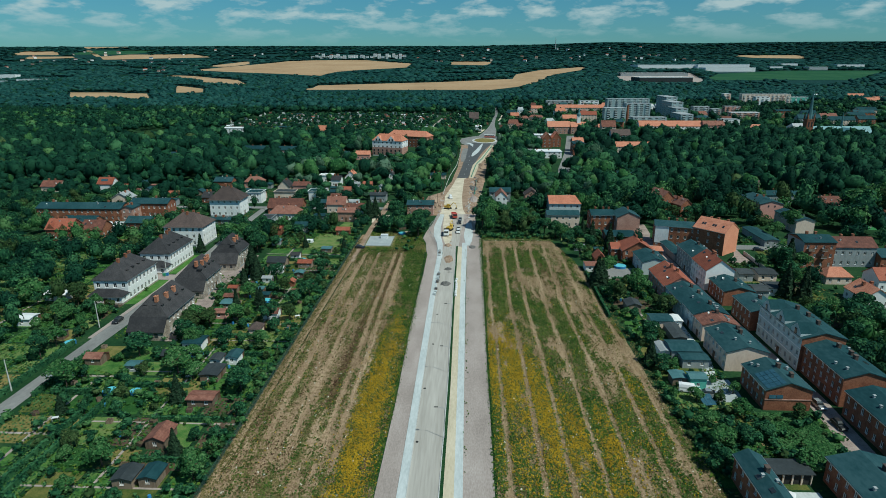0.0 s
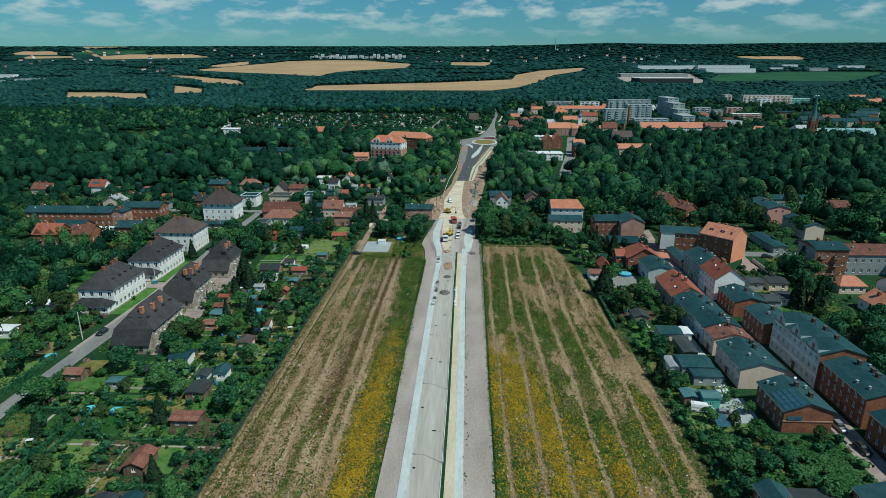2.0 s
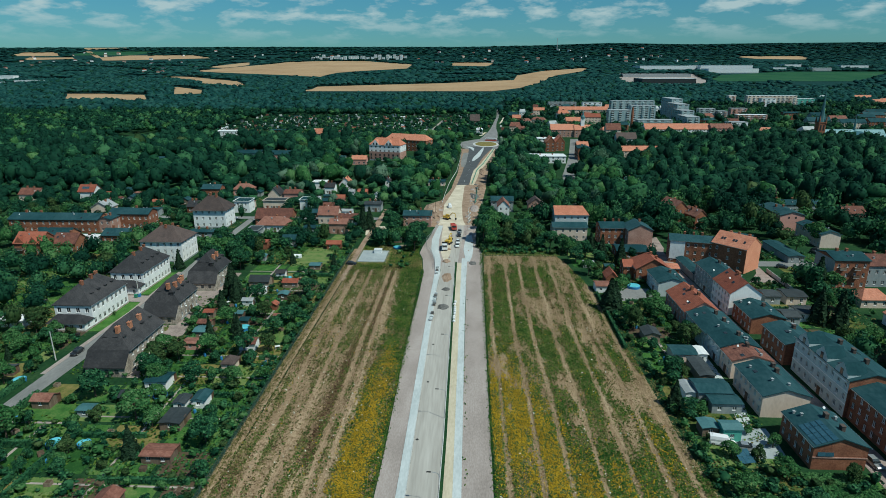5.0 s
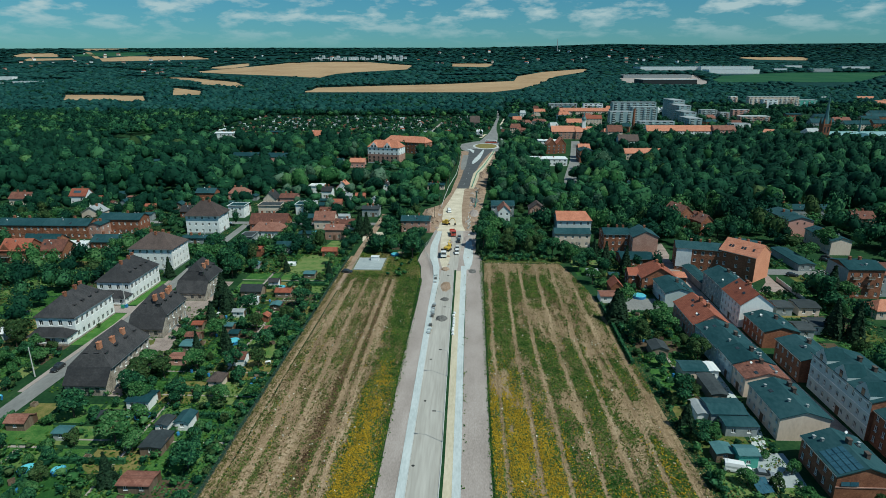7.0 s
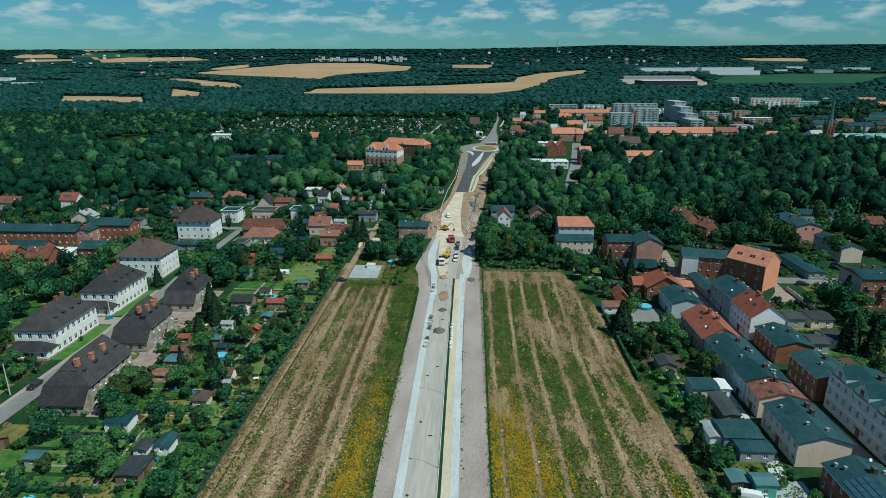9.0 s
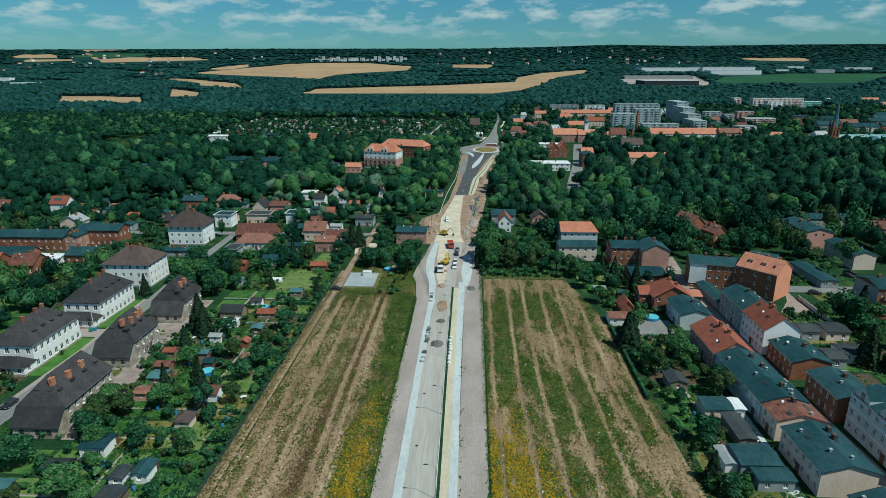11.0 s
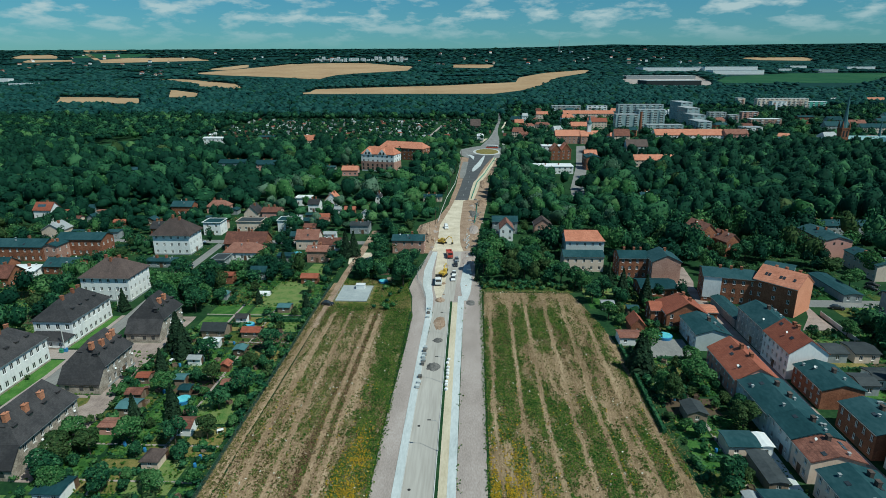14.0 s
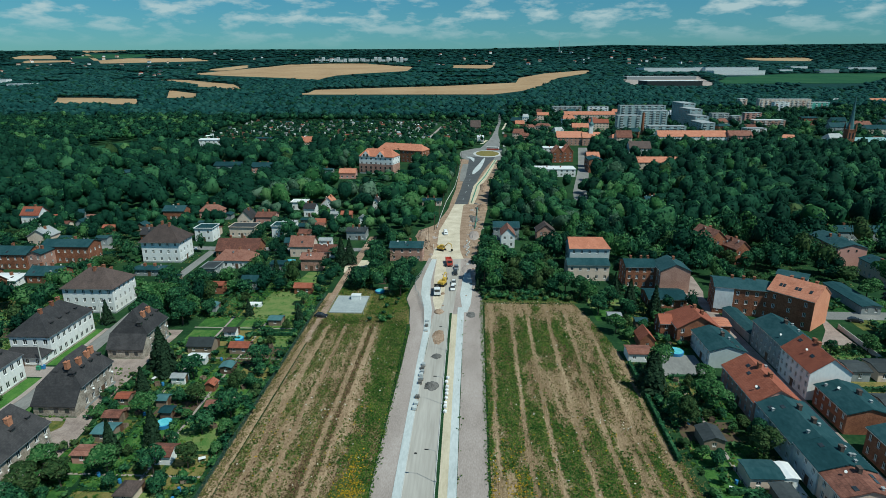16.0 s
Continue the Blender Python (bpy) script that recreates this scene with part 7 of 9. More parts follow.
for i, (x0, x1, y0, y1, h, mat) in enumerate([(580, 756, 2079, 2190, 19, TAR_DARK), (624, 894, 2520, 2600, 12, SHEET_GREY), (820, 1085, 3000, 3140, 20, SHEET_WHITE), (1050, 1266, 2755, 2840, 20, SHEET_WHITE), (1090, 1330, 2960, 3120, 24, SHEET_WHITE),
                                         (1574, 1660, 2903, 2950, 14, SHEET_GREY), (1597, 1680, 3205, 3260, 14, SHEET_WHITE), (1822, 1953, 3111, 3170, 14, SHEET_WHITE), (-1640, -1540, 2160, 2200, 10, SHEET_WHITE), (-1660, -1570, 2020, 2040, 12, SHEET_WHITE), (-1800, -1740, 2290, 2320, 20, WHITE_WALL),
                                         (1440, 1500, 2990, 3030, 12, SHEET_WHITE)]):
    z = float(land(x0, y0))
    w = thing("warehouse", "large flat-roofed pale warehouse" if mat is not TAR_DARK else "large warehouse with a dark front", "warehouse", pose((x0 + x1) / 2, (y0 + y1) / 2, z), "warehouses")
    hw, hd = (x1 - x0) / 2, (y1 - y0) / 2
    part("wall", boxes_bm([(-hw, hw, -hd, hd, -2, h)]), mat, w)
    part("roof", boxes_bm([(-hw - 0.5, hw + 0.5, -hd - 0.5, hd + 0.5, h, h + 1.0)]), SHEET_WHITE, w, "pale flat roof")
    part("loading_band", boxes_bm([(-hw, hw, -hd - 0.4, -hd, 1.0, 4.0)]), SHEET_GREY, w)
    RECTS.append(((x0 + x1) / 2, (y0 + y1) / 2 - 40, hw + 10, hd + 60))
r = random.Random(5)
for i in range(26):
    x = -1000 + i * 24 + r.uniform(-6, 6)
    y = 3940 + r.uniform(-15, 15)
    h = r.choice((16, 22, 22, 30))
    b = thing("apartment_block", "far white block of flats on the rise", "block of flats", pose(x, y, float(land(x, y))), "far housing estate")
    part("wall", boxes_bm([(-9, 9, -6, 6, -3, h)]), WHITE_WALL, b)
    part("roof", boxes_bm([(-9.3, 9.3, -6.3, 6.3, h, h + 0.8)]), SHEET_GREY, b)
    part("window_band", boxes_bm([(-8.6, 8.6, -6.2, -6.0, k, k + 1.3) for k in range(3, h - 2, 5)]), GLASS, b)
for i in range(90):
    x = r.uniform(-3000, 1300)
    y = r.uniform(2500, 4600) if x < -900 else r.uniform(3500, 4600)
    if -1300 < x < -500 and y < 3800:
        continue
    k = r.uniform(0.8, 1.6)
    wall, roof = r.choice(((WHITE_WALL, SLATE), (WHITE_WALL, RED_TILE), (CREAM_WALL, OLD_TILE)))
    z = float(land(x, y))
    b = thing("farm_house", "tiny far house on the hillside", "house", pose(x, y, z, 0, 0, r.uniform(0, 180)), "far hillside houses")
    part("wall", boxes_bm([(-7 * k, 7 * k, -5 * k, 5 * k, -3, 8 * k)]), wall, b)
    mesh_ob("roof", [(-7.5 * k, -5.5 * k, 8 * k), (7.5 * k, -5.5 * k, 8 * k), (7.5 * k, 5.5 * k, 8 * k), (-7.5 * k, 5.5 * k, 8 * k), (-7.5 * k, 0, 11 * k), (7.5 * k, 0, 11 * k)],
            [(0, 1, 5, 4), (2, 3, 4, 5), (3, 0, 4), (1, 2, 5), (3, 2, 1, 0)], roof, b)
    RECTS.append((x, y - 60, 12, 80))
mast = thing("radio_mast", "tall thin lattice radio mast on the wooded hill", "mast", pose(630, 4500, float(land(630, 4500))))
part("mast", tube_bm([(0, 0, 0, 3.4), (0, 0, 70, 2.0), (0, 0, 92, 0.8)], 6), SHEET_GREY, mast)

# ---- garden sheds and small huts ----
SHEDS = [
    (-75.0, -68.8, 143.0, 148.5, 2.6, 0.3, WHITE_WALL, TAR, "white garden house with a dark felt roof"),
    (-63.4, -60.2, 134.4, 138.4, 2.3, 0.4, WHITE_WALL, TAR_DARK, "small white shed with a black felt roof"),
    (-59.6, -56.0, 135.4, 140.5, 2.4, 0.5, WHITE_WALL, TAR, "white garden house with a slate-blue roof"),
    (-62.8, -57.6, 126.5, 133.0, 2.2, 0.3, TIMBER, TAR_DARK, "low dark shed with a black roof"),
    (-60.0, -56.0, 153.5, 158.0, 2.3, 1.3, CREAM_WALL, BROWN_TILE, "beige garden hut with a brown hipped roof"),
    (-75.8, -71.0, 171.8, 176.5, 2.4, 0.4, TIMBER, SHEET_TEAL, "wooden hut with a blue-green sheet roof"),
    (-75.6, -70.8, 164.6, 168.4, 2.3, 0.2, PINK_WALL, OLD_TILE, "old pinkish shed with a rusty roof"),
    (-77.5, -73.0, 136.6, 140.5, 2.2, 0.8, TIMBER, TAR_DARK, "dark weathered wooden shed"),
    (-97.0, -92.0, 134.0, 138.0, 2.3, 0.9, TIMBER, OLD_TILE, "wooden hut with a brownish roof"),
    (-84.0, -80.4, 131.0, 134.0, 2.1, 0.2, SHEET_GREY, SHEET_TEAL, "low shed with a blue-grey sheet roof"),
    (-74.6, -66.4, 213.5, 219.0, 2.6, 1.6, TIMBER, TAR_DARK, "black-roofed old wooden barn"),
    (-71.2, -65.6, 207.0, 210.2, 2.3, 0.3, SHEET_WHITE, SHEET_WHITE, "white shed with a pale flat roof"),
    (-62.4, -56.2, 213.6, 218.0, 2.3, 0.9, TIMBER, RED_TILE, "wooden hut with a red roof"),
    (-60.2, -56.6, 202.2, 205.8, 2.2, 0.4, TIMBER, SHEET_TEAL, "hut with a teal sheet roof"),
]
SHEDS += [
    (-59.8, -54.4, 164.8, 169.6, 2.4, 0.9, WHITE_WALL, OLD_TILE, "white garden house with a maroon roof"),
    (-60.2, -57.5, 193.4, 196.2, 2.1, 0.7, BRICK, RED_TILE, "tiny brick hut with a red roof"),
    (-65.4, -62.4, 181.0, 184.0, 2.1, 0.3, TIMBER, TAR, "hut with a slate-blue roof"),
    (-62.2, -57.6, 99.4, 106.0, 2.4, 0.9, TIMBER, OLD_TILE, "garden house with a faded red roof"),
    (-61.0, -54.0, 115.4, 119.8, 2.2, 0.3, TIMBER, OLD_TILE, "low garden hut with a dull red roof"),
    (-62.2, -57.8, 87.6, 92.5, 2.3, 0.5, TIMBER, TAR_DARK, "dark felt-roofed wooden shed"),
    (-57.4, -53.4, 88.2, 93.0, 2.3, 0.5, TIMBER, TAR, "shed with a slate-blue felt roof"),
    (-134.0, -128.0, 157.0, 162.0, 2.6, 0.3, WHITE_WALL, SHEET_WHITE, "white garden pavilion with a pale roof"),
    (-138.5, -130.0, 177.0, 182.0, 2.6, 0.6, WHITE_WALL, SHEET_WHITE, "low white garden house"),
    (-116.0, -112.0, 148.5, 151.5, 2.2, 0.3, TIMBER, TAR_DARK, "dark shed by the hedge"),
    (-77.4, -73.0, 178.4, 181.8, 2.2, 0.6, TIMBER, OLD_TILE, "old hut with a reddish roof"),
    (-79.0, -75.5, 186.4, 189.6, 2.2, 0.5, TIMBER, RED_TILE, "little hut with a red roof"),
    (-69.0, -66.0, 186.0, 189.0, 2.1, 0.4, TIMBER, SHEET_TEAL, "little hut with a teal roof"),
    (-56.0, -52.5, 184.0, 187.0, 2.1, 0.5, TIMBER, OLD_TILE, "little hut with a faded roof"),
]
SHEDS += [
    (-70.5, -66.5, 196.5, 199.5, 2.2, 0.5, WHITE_WALL, SHEET_GREY, "white hut with a grey roof"),
    (-68.0, -64.0, 224.0, 227.5, 2.2, 0.8, WHITE_WALL, SLATE, "white hut on a lawn"),
    (-57.5, -52.8, 233.0, 237.0, 2.2, 0.4, TIMBER, SHEET_TEAL, "small teal-roofed wooden hut"),
    (-82.0, -78.0, 243.0, 247.0, 2.2, 0.4, SHEET_GREY, SHEET_TEAL, "grey hut by the garden"),
    (58.9, 66.6, 142.6, 149.0, 3.0, 0.6, GREY_WALL, TAR, "low hall with a slate-blue felt roof"),
    (60.5, 67.2, 138.6, 142.4, 2.6, 0.2, GREY_WALL, TAR, "low lean-to with a felt roof"),
    (56.3, 58.7, 143.5, 149.0, 2.4, 0.3, WHITE_WALL, SHEET_GREY, "small white carport with a grey roof"),
    (58.7, 62.5, 128.0, 131.2, 3.0, 0.4, TEAL_WALL, SHEET_TEAL, "small turquoise painted wooden hut"),
    (55.0, 58.4, 129.5, 133.0, 2.2, 0.3, TIMBER, SHEET_TEAL, "low shed with a teal roof"),
    (59.6, 65.8, 162.6, 168.0, 2.6, 0.4, CREAM_WALL, TAR, "garden house with a felt roof"),
    (65.9, 68.6, 162.8, 167.4, 2.6, 0.2, WHITE_WALL, SHEET_WHITE, "white garage with a pale roof"),
    (62.6, 66.2, 151.8, 161.4, 2.4, 0.3, TIMBER, TAR_DARK, "narrow wooden shed with a dark roof"),
    (55.4, 59.8, 174.6, 179.8, 2.4, 0.8, TIMBER, TAR_DARK, "dark hut with a veranda"),
    (49.6, 56.0, 213.4, 218.6, 2.5, 0.5, WHITE_WALL, OLD_TILE, "low garage with a brownish red roof"),
]
SHEDS += [
    (54.8, 59.0, 221.5, 227.5, 2.8, 2.2, BRICK, RED_TILE, "small brick barn with a red roof"),
    (50.0, 54.0, 240.0, 243.0, 2.2, 0.4, SHEET_GREY, SHEET_GREY, "grey shed by the field"),
    (57.5, 61.0, 236.0, 239.0, 2.2, 0.4, TIMBER, TAR, "little shed between the gardens"),
]
for i, (x0, x1, y0, y1, eave, rise, wall, roof, words) in enumerate(SHEDS):
    if x0 < 0:
        x0, x1, y0, y1 = x0 + 0.07 * (x1 - x0), x1 - 0.07 * (x1 - x0), y0 + 0.07 * (y1 - y0), y1 - 0.07 * (y1 - y0)
    house("garden_shed", x0, x1, y0, y1, eave * 0.9 if x0 < 0 else eave, rise, wall, roof, words, ridge="x" if x1 - x0 > y1 - y0 else "y", pitch=2.6, ww=0.9, wh=0.9, storeys=1, sides="s", over=0.3, thick=0.12,
          panes=False, group="garden sheds", category="shed", gutter=False, door="e", hips=(1.6, 1.6) if "hipped" in words else (0, 0))

vr = random.Random(17)
k = 0
while k < 34:
    x, y = vr.uniform(-215, -48), vr.uniform(258, 372)
    w, d = vr.uniform(3.5, 7), vr.uniform(3, 5)
    if abs(y - 312) < 7 or any(abs(x - cx) < hw + w / 2 + 1 and abs(y - cy) < hd + d / 2 + 1 for cx, cy, hw, hd in RECTS):
        continue
    wall, roof, words = vr.choice(((BRICK, RED_TILE, "small brick outbuilding with a red roof"), (WHITE_WALL, SHEET_GREY, "white outbuilding with a grey sheet roof"), (TIMBER, TAR, "wooden barn with a dark felt roof"),
                            (CREAM_WALL, OLD_TILE, "rendered outbuilding with an old tile roof"), (GREY_WALL, TAR, "grey garage with a slate-blue felt roof")))
    house("outbuilding", x - w / 2, x + w / 2, y - d / 2, y + d / 2, vr.uniform(2.4, 3.6), vr.uniform(0.3, 1.6), wall, roof, words, ridge="x" if w > d else "y", pitch=2.8, ww=0.9, wh=1.0, storeys=1, sides="s", panes=False,
          group="village outbuildings", category="outbuilding", gutter=False)
    k += 1

# four lock-up garages behind the tenement
gar = thing("garage_row", "row of cream lock-up garages with dark doors and a black roof", "garage", pose(65.6, 96.0, 0))
RECTS.append((65.6, 94, 4.5, 5))
part("wall", boxes_bm([(-3.6, 3.6, 1.9, 2.1, 0, 2.5), (-3.6, -3.4, -2.0, 1.9, 0, 2.5), (3.4, 3.6, -2.0, 1.9, 0, 2.5)] + [(k * 1.75 - 0.16, k * 1.75 + 0.16, -2.0, 1.9, 0, 2.5) for k in (-1, 0, 1)] + [(-3.4, 3.4, -2.0, -1.85, 2.2, 2.5)]), CREAM_WALL, gar)
part("roof", boxes_bm([(-3.9, 3.9, -2.4, 2.3, 2.5, 2.68)], 0.03), TAR_DARK, gar)
for k in range(4):
    part("door", boxes_bm([(-3.36 + k * 1.75, -1.95 + k * 1.75, -1.82, -1.76, 0, 2.2)]), RUBBER, gar)

# the concrete slab with its box
pad = thing("concrete_pad", "pale concrete slab with a white box on it", "concrete slab", pose(-35, 251.3, 0))
part("slab", boxes_bm([(-5.5, 5.5, -7.5, 7.5, -0.2, 0.35)], 0.04), GREY_SLAB, pad)
cab = thing("site_box", "white site container standing on the concrete slab", "container", pose(-33.6, 256.0, 0.35))
part("body", boxes_bm([(-1.6, 1.6, -1.1, 1.1, 0, 1.5)], 0.04), SHEET_WHITE, cab)
part("lid", boxes_bm([(-1.7, 1.7, -1.2, 1.2, 1.5, 1.62)], 0.03), SHEET_WHITE, cab)

# ---- where nothing may grow ----
ROAD_Y = (236, 255, 270, 300, 318, 345, 360, 400, 454, 510, 560, 590, 600, 650, 665, 720, 755, 853, 983, 1100, 1250)
ROAD_W = (-13.5, -16, -15, -12.5, -17, -20, -12, -8, -4, -2.5, -2, -5, -7, -5, 13, 22, 28, 39, 50, 55, 69)
ROAD_E = (11, 9.5, 8.5, 9, 10.5, 12, 13.5, 16.5, 19.5, 25.5, 31, 38, 41, 40, 36, 40, 40.5, 43, 52, 57, 71)
CLEAR = [
    (-2.5, 160, 13.0, 78),
    (-28, 160, 16.5, 77),
    (30.5, 160, 21, 96),
    (-103, 130, 4.2, 190),
    (-107, 250, 4, 60),
    (-90, 176, 12, 4),
    (-92, 208, 11, 4),
    (-120, 202, 15, 3),
    (86, 150, 4.0, 115),
    (-104, 315, 64, 3.6),
    (-42, 280, 3, 60),
    (-39, 291, 6, 9),
    (-35, 251, 8, 11),
    (108, 231, 14, 6),
    (63, 212, 7, 7),
    (78, 262, 10, 7),
    (-25, 536, 5, 10),
    (-37, 840, 4, 100),
    (69, 420, 7, 30),
    (82, 495, 9, 50),
    (106, 600, 10, 75),
]
CLEAR += [
    (122, 240, 8, 8),
    (-73, 229, 13, 9),
    (-125, 285, 14, 8),
    (98, 250, 16, 12),
    (-89, 144, 8, 5),
    (-58.5, 250, 6, 9),
    (-53, 275, 5, 7),
    (23, 316, 9, 12),
    (50, 271, 9, 6),
    (41, 325, 6, 4),
    (112, 292, 9, 8),
    (160, 292, 9, 9),
    (58, 262, 3, 12),
    (97, 262, 9, 5),
    (160, 262, 12, 30),
    (147, 248, 30, 4),
]


strip("rough_grass", [(98, 70.0, 82.0), (104, 69.0, 82.2), (118, 70.0, 83.6)], -0.1, 0.05, LAWN, "rough green grass beside the street", "grass")
rg = np.random.default_rng(71)
tufts("tall_grass", "tall uncut green grass beside the street", np.stack([rg.uniform(69.5, 82.0, 7000), rg.uniform(98, 118, 7000)], 1), 0.5, 0.24, LEAF_LIGHT, 72, 2)


def free(x, y, more=0.0):
    if 236 < y < 1250 and float(np.interp(y, ROAD_Y, ROAD_W)) - 0.6 * more - 0.8 < x < float(np.interp(y, ROAD_Y, ROAD_E)) + 0.6 * more + 0.8:
        return False
    for cx, cy, hw, hd in CLEAR:
        if abs(x - cx) < hw + more and abs(y - cy) < hd + more:
            return False
    for cx, cy, hw, hd in RECTS:
        if abs(x - cx) < hw + more and abs(y - cy) < hd + more:
            return False
    return True


def in_farm(x, y):
    for name, mat, words, rows in FARM:
        for a, b in zip(rows, rows[1:]):
            if a[0] <= y <= b[0]:
                u = (y - a[0]) / (b[0] - a[0])
                if a[1] + (b[1] - a[1]) * u - 8 < x < a[2] + (b[2] - a[2]) * u + 8:
                    return True
    return 2100 < y < 2720 and np.interp(y, (2100, 2200, 2500, 2720), (640, 560, 600, 680)) < x < np.interp(y, (2100, 2200, 2500, 2720), (760, 850, 920, 980))


def far_open(x, y):
    """True on a far field or yard, and on the open strip before it, so that the wood's edge keeps its distance."""
    return any(in_farm(x * k, y * k) for k in ((1.0, 1.05, 1.10, 1.14) if y < 1750 else (1.0, 1.035, 1.07)))


def seen(x, y, more=25):
    return abs(x - 4) < 0.80 * max(y, 0) + more


# ---- garden plots: lawns, beds, hedges ----
pr = random.Random(21)
LAWNS, VEG = [], []
for (ax, bx, ay, by) in ((-99, -46.5, 74, 146), (-80, -46.5, 146, 240), (-150, -109, 90, 176), (52, 69, 92, 245), (101, 128, 165, 225), (46, 66, 240, 262), (104, 118, 212, 226), (126, 150, 236, 262), (-78, -46.5, 240, 280), (-170, -123, 176, 262)):
    y = ay
    while y < by:
        dy = pr.uniform(7, 12)
        x = ax
        while x < bx:
            dx = pr.uniform(7, 14)
            lx0, lx1, ly0, ly1 = x + 0.6, min(x + dx, bx) - 0.6, y + 0.6, min(y + dy, by) - 0.6
            if lx1 - lx0 > 2.5 and ly1 - ly0 > 2.5:
                LAWNS.append((lx0, lx1, ly0, ly1))
            x += dx
        y += dy
for i, (x0, x1, y0, y1) in enumerate(LAWNS):
    cx, cy = (x0 + x1) / 2, (y0 + y1) / 2
    if abs(cx + 103) < 6 or abs(cx - 86) < 4:
        continue
    k = pr.random()
    mat = LAWN if k < 0.66 else DRYLAWN if k < 0.90 else SOIL
    words = {"lawn": "mown garden lawn", "dry_lawn": "sun-dried garden lawn", "garden_soil": "dug vegetable bed"}[mat.name]
    v, f = box_geo(x0, x1, y0, y1, -0.1, 0.012 + 0.004 * (i % 5))
    tagged(mesh_ob("vegetable_bed" if mat is SOIL else "lawn", v, f, mat), words, "garden plot", kind="structure")
    if (mat is SOIL or pr.random() < 0.45) and free(cx, cy, 1.5):
        rows = []
        n = int((x1 - x0) / 1.1)
        for j in range(n):
            rows.append((x0 + 0.4 + j * 1.1, x0 + 0.9 + j * 1.1, y0 + 0.5, y1 - 0.5, 0.0, 0.22))
        if rows:
            r2 = np.random.default_rng(i)
            m = max(40, int(26 * n))
            px = r2.choice([a[0] + 0.25 for a in rows], m) + r2.normal(0, 0.12, m)
            py = r2.uniform(y0 + 0.4, y1 - 0.4, m)
            lv, lq = leaf_quads(np.stack([px, py, r2.uniform(0.05, 0.4, m)], 1), np.tile((0, 0, 1.0), (m, 1)), 0.25, r2, 0.5)
            VEG.append(lv)


# flower and herb borders round the plots
BORDER = [[], [], []]
br = np.random.default_rng(44)
for i, (x0, x1, y0, y1) in enumerate(LAWNS):
    if not free((x0 + x1) / 2, (y0 + y1) / 2, 1.5):
        continue
    m = int((x1 - x0 + y1 - y0) * 4.5)
    u, side = br.uniform(0, 1, m), br.integers(0, 4, m)
    px = np.where(side < 2, x0 + (x1 - x0) * u, np.where(side == 2, x0, x1)) + br.normal(0, 0.25, m)
    py = np.where(side < 2, np.where(side == 0, y0, y1), y0 + (y1 - y0) * u) + br.normal(0, 0.25, m)
    lv, lq = leaf_quads(np.stack([px, py, br.uniform(0.05, 0.55, m)], 1), np.tile((0, 0, 1.0), (m, 1)), 0.26, br, 0.6)
    BORDER[i % 3].append(lv)
for k, (mat, words) in enumerate(((LEAF_LIGHT, "light green border plants round the garden plots"), (WEED, "yellow-green herbs round the garden plots"), (LEAF, "dark green border plants round the garden plots"))):
    bv = np.concatenate(BORDER[k])
    tagged(new("border_plants", np_mesh("border_plants", bv, [np.arange(len(bv)).reshape(-1, 4)], [mat])), words, "plants", kind="stuff")
veg = np.concatenate(VEG)
tagged(new("vegetable_rows", np_mesh("vegetable_rows", veg, [np.arange(len(veg)).reshape(-1, 4)], [LEAF_LIGHT])), "rows of low green vegetables in the garden beds", "vegetables", kind="stuff")


for x0, x1, y0, y1 in [(-80.0, -46.8, yy, yy + 0.5) for yy in (88.0, 109.0, 131.5, 150.0, 161.5, 190.8, 211.0, 231.0)] + [(-98.0, -84.0, yy, yy + 0.7) for yy in (90.0, 104.0, 128.5)] + [(-66.6, -66.0, 88, 150), (-58.9, -58.3, 150, 235), (-71.0, -70.3, 190, 240), (-89.8, -89.1, 80, 128), (59.2, 59.9, 150, 205), (-140.0, -139.2, 110, 200)]:
    v, f = box_geo(x0, x1, y0, y1, -0.1, 0.045)
    tagged(mesh_ob("garden_path", v, f, GRAVEL), "narrow pale garden path between plots", "path", kind="structure")


def hedge(x0, y0, x1, y1, h=1.6, w=0.9, leaf=None, words="clipped green garden hedge"):
    length = math.hypot(x1 - x0, y1 - y0)
    r = np.random.default_rng(int(abs(x0 * 31 + y0 * 17)))
    n = int(length * h * 10) + 30
    face = r.integers(0, 3, n)
    u = r.uniform(-length / 2, length / 2, n)
    z = r.uniform(0.1, h, n)
    side = np.where(face == 0, -w / 2, np.where(face == 1, w / 2, r.uniform(-w / 2, w / 2, n)))
    z = np.where(face == 2, h, z)
    p = np.stack([u, side, z + r.normal(0, 0.06, n)], 1)
    d = np.stack([np.zeros(n), np.where(face == 0, -1.0, np.where(face == 1, 1.0, 0.0)), np.where(face == 2, 1.0, 0.2)], 1)
    lv, lq = leaf_quads(p, d, 0.26, r, 0.4)
    root = thing("hedge", words, "hedge", pose((x0 + x1) / 2, (y0 + y1) / 2, 0, 0, 0, math.degrees(math.atan2(y1 - y0, x1 - x0))), "garden hedges")
    share("foliage", np_mesh("foliage", lv, [lq], [leaf or LEAF]), root)
    part("core", boxes_bm([(-length / 2 + 0.1, length / 2 - 0.1, -w / 2 + 0.12, w / 2 - 0.12, 0, h - 0.12)], 0.05), LEAF, root)


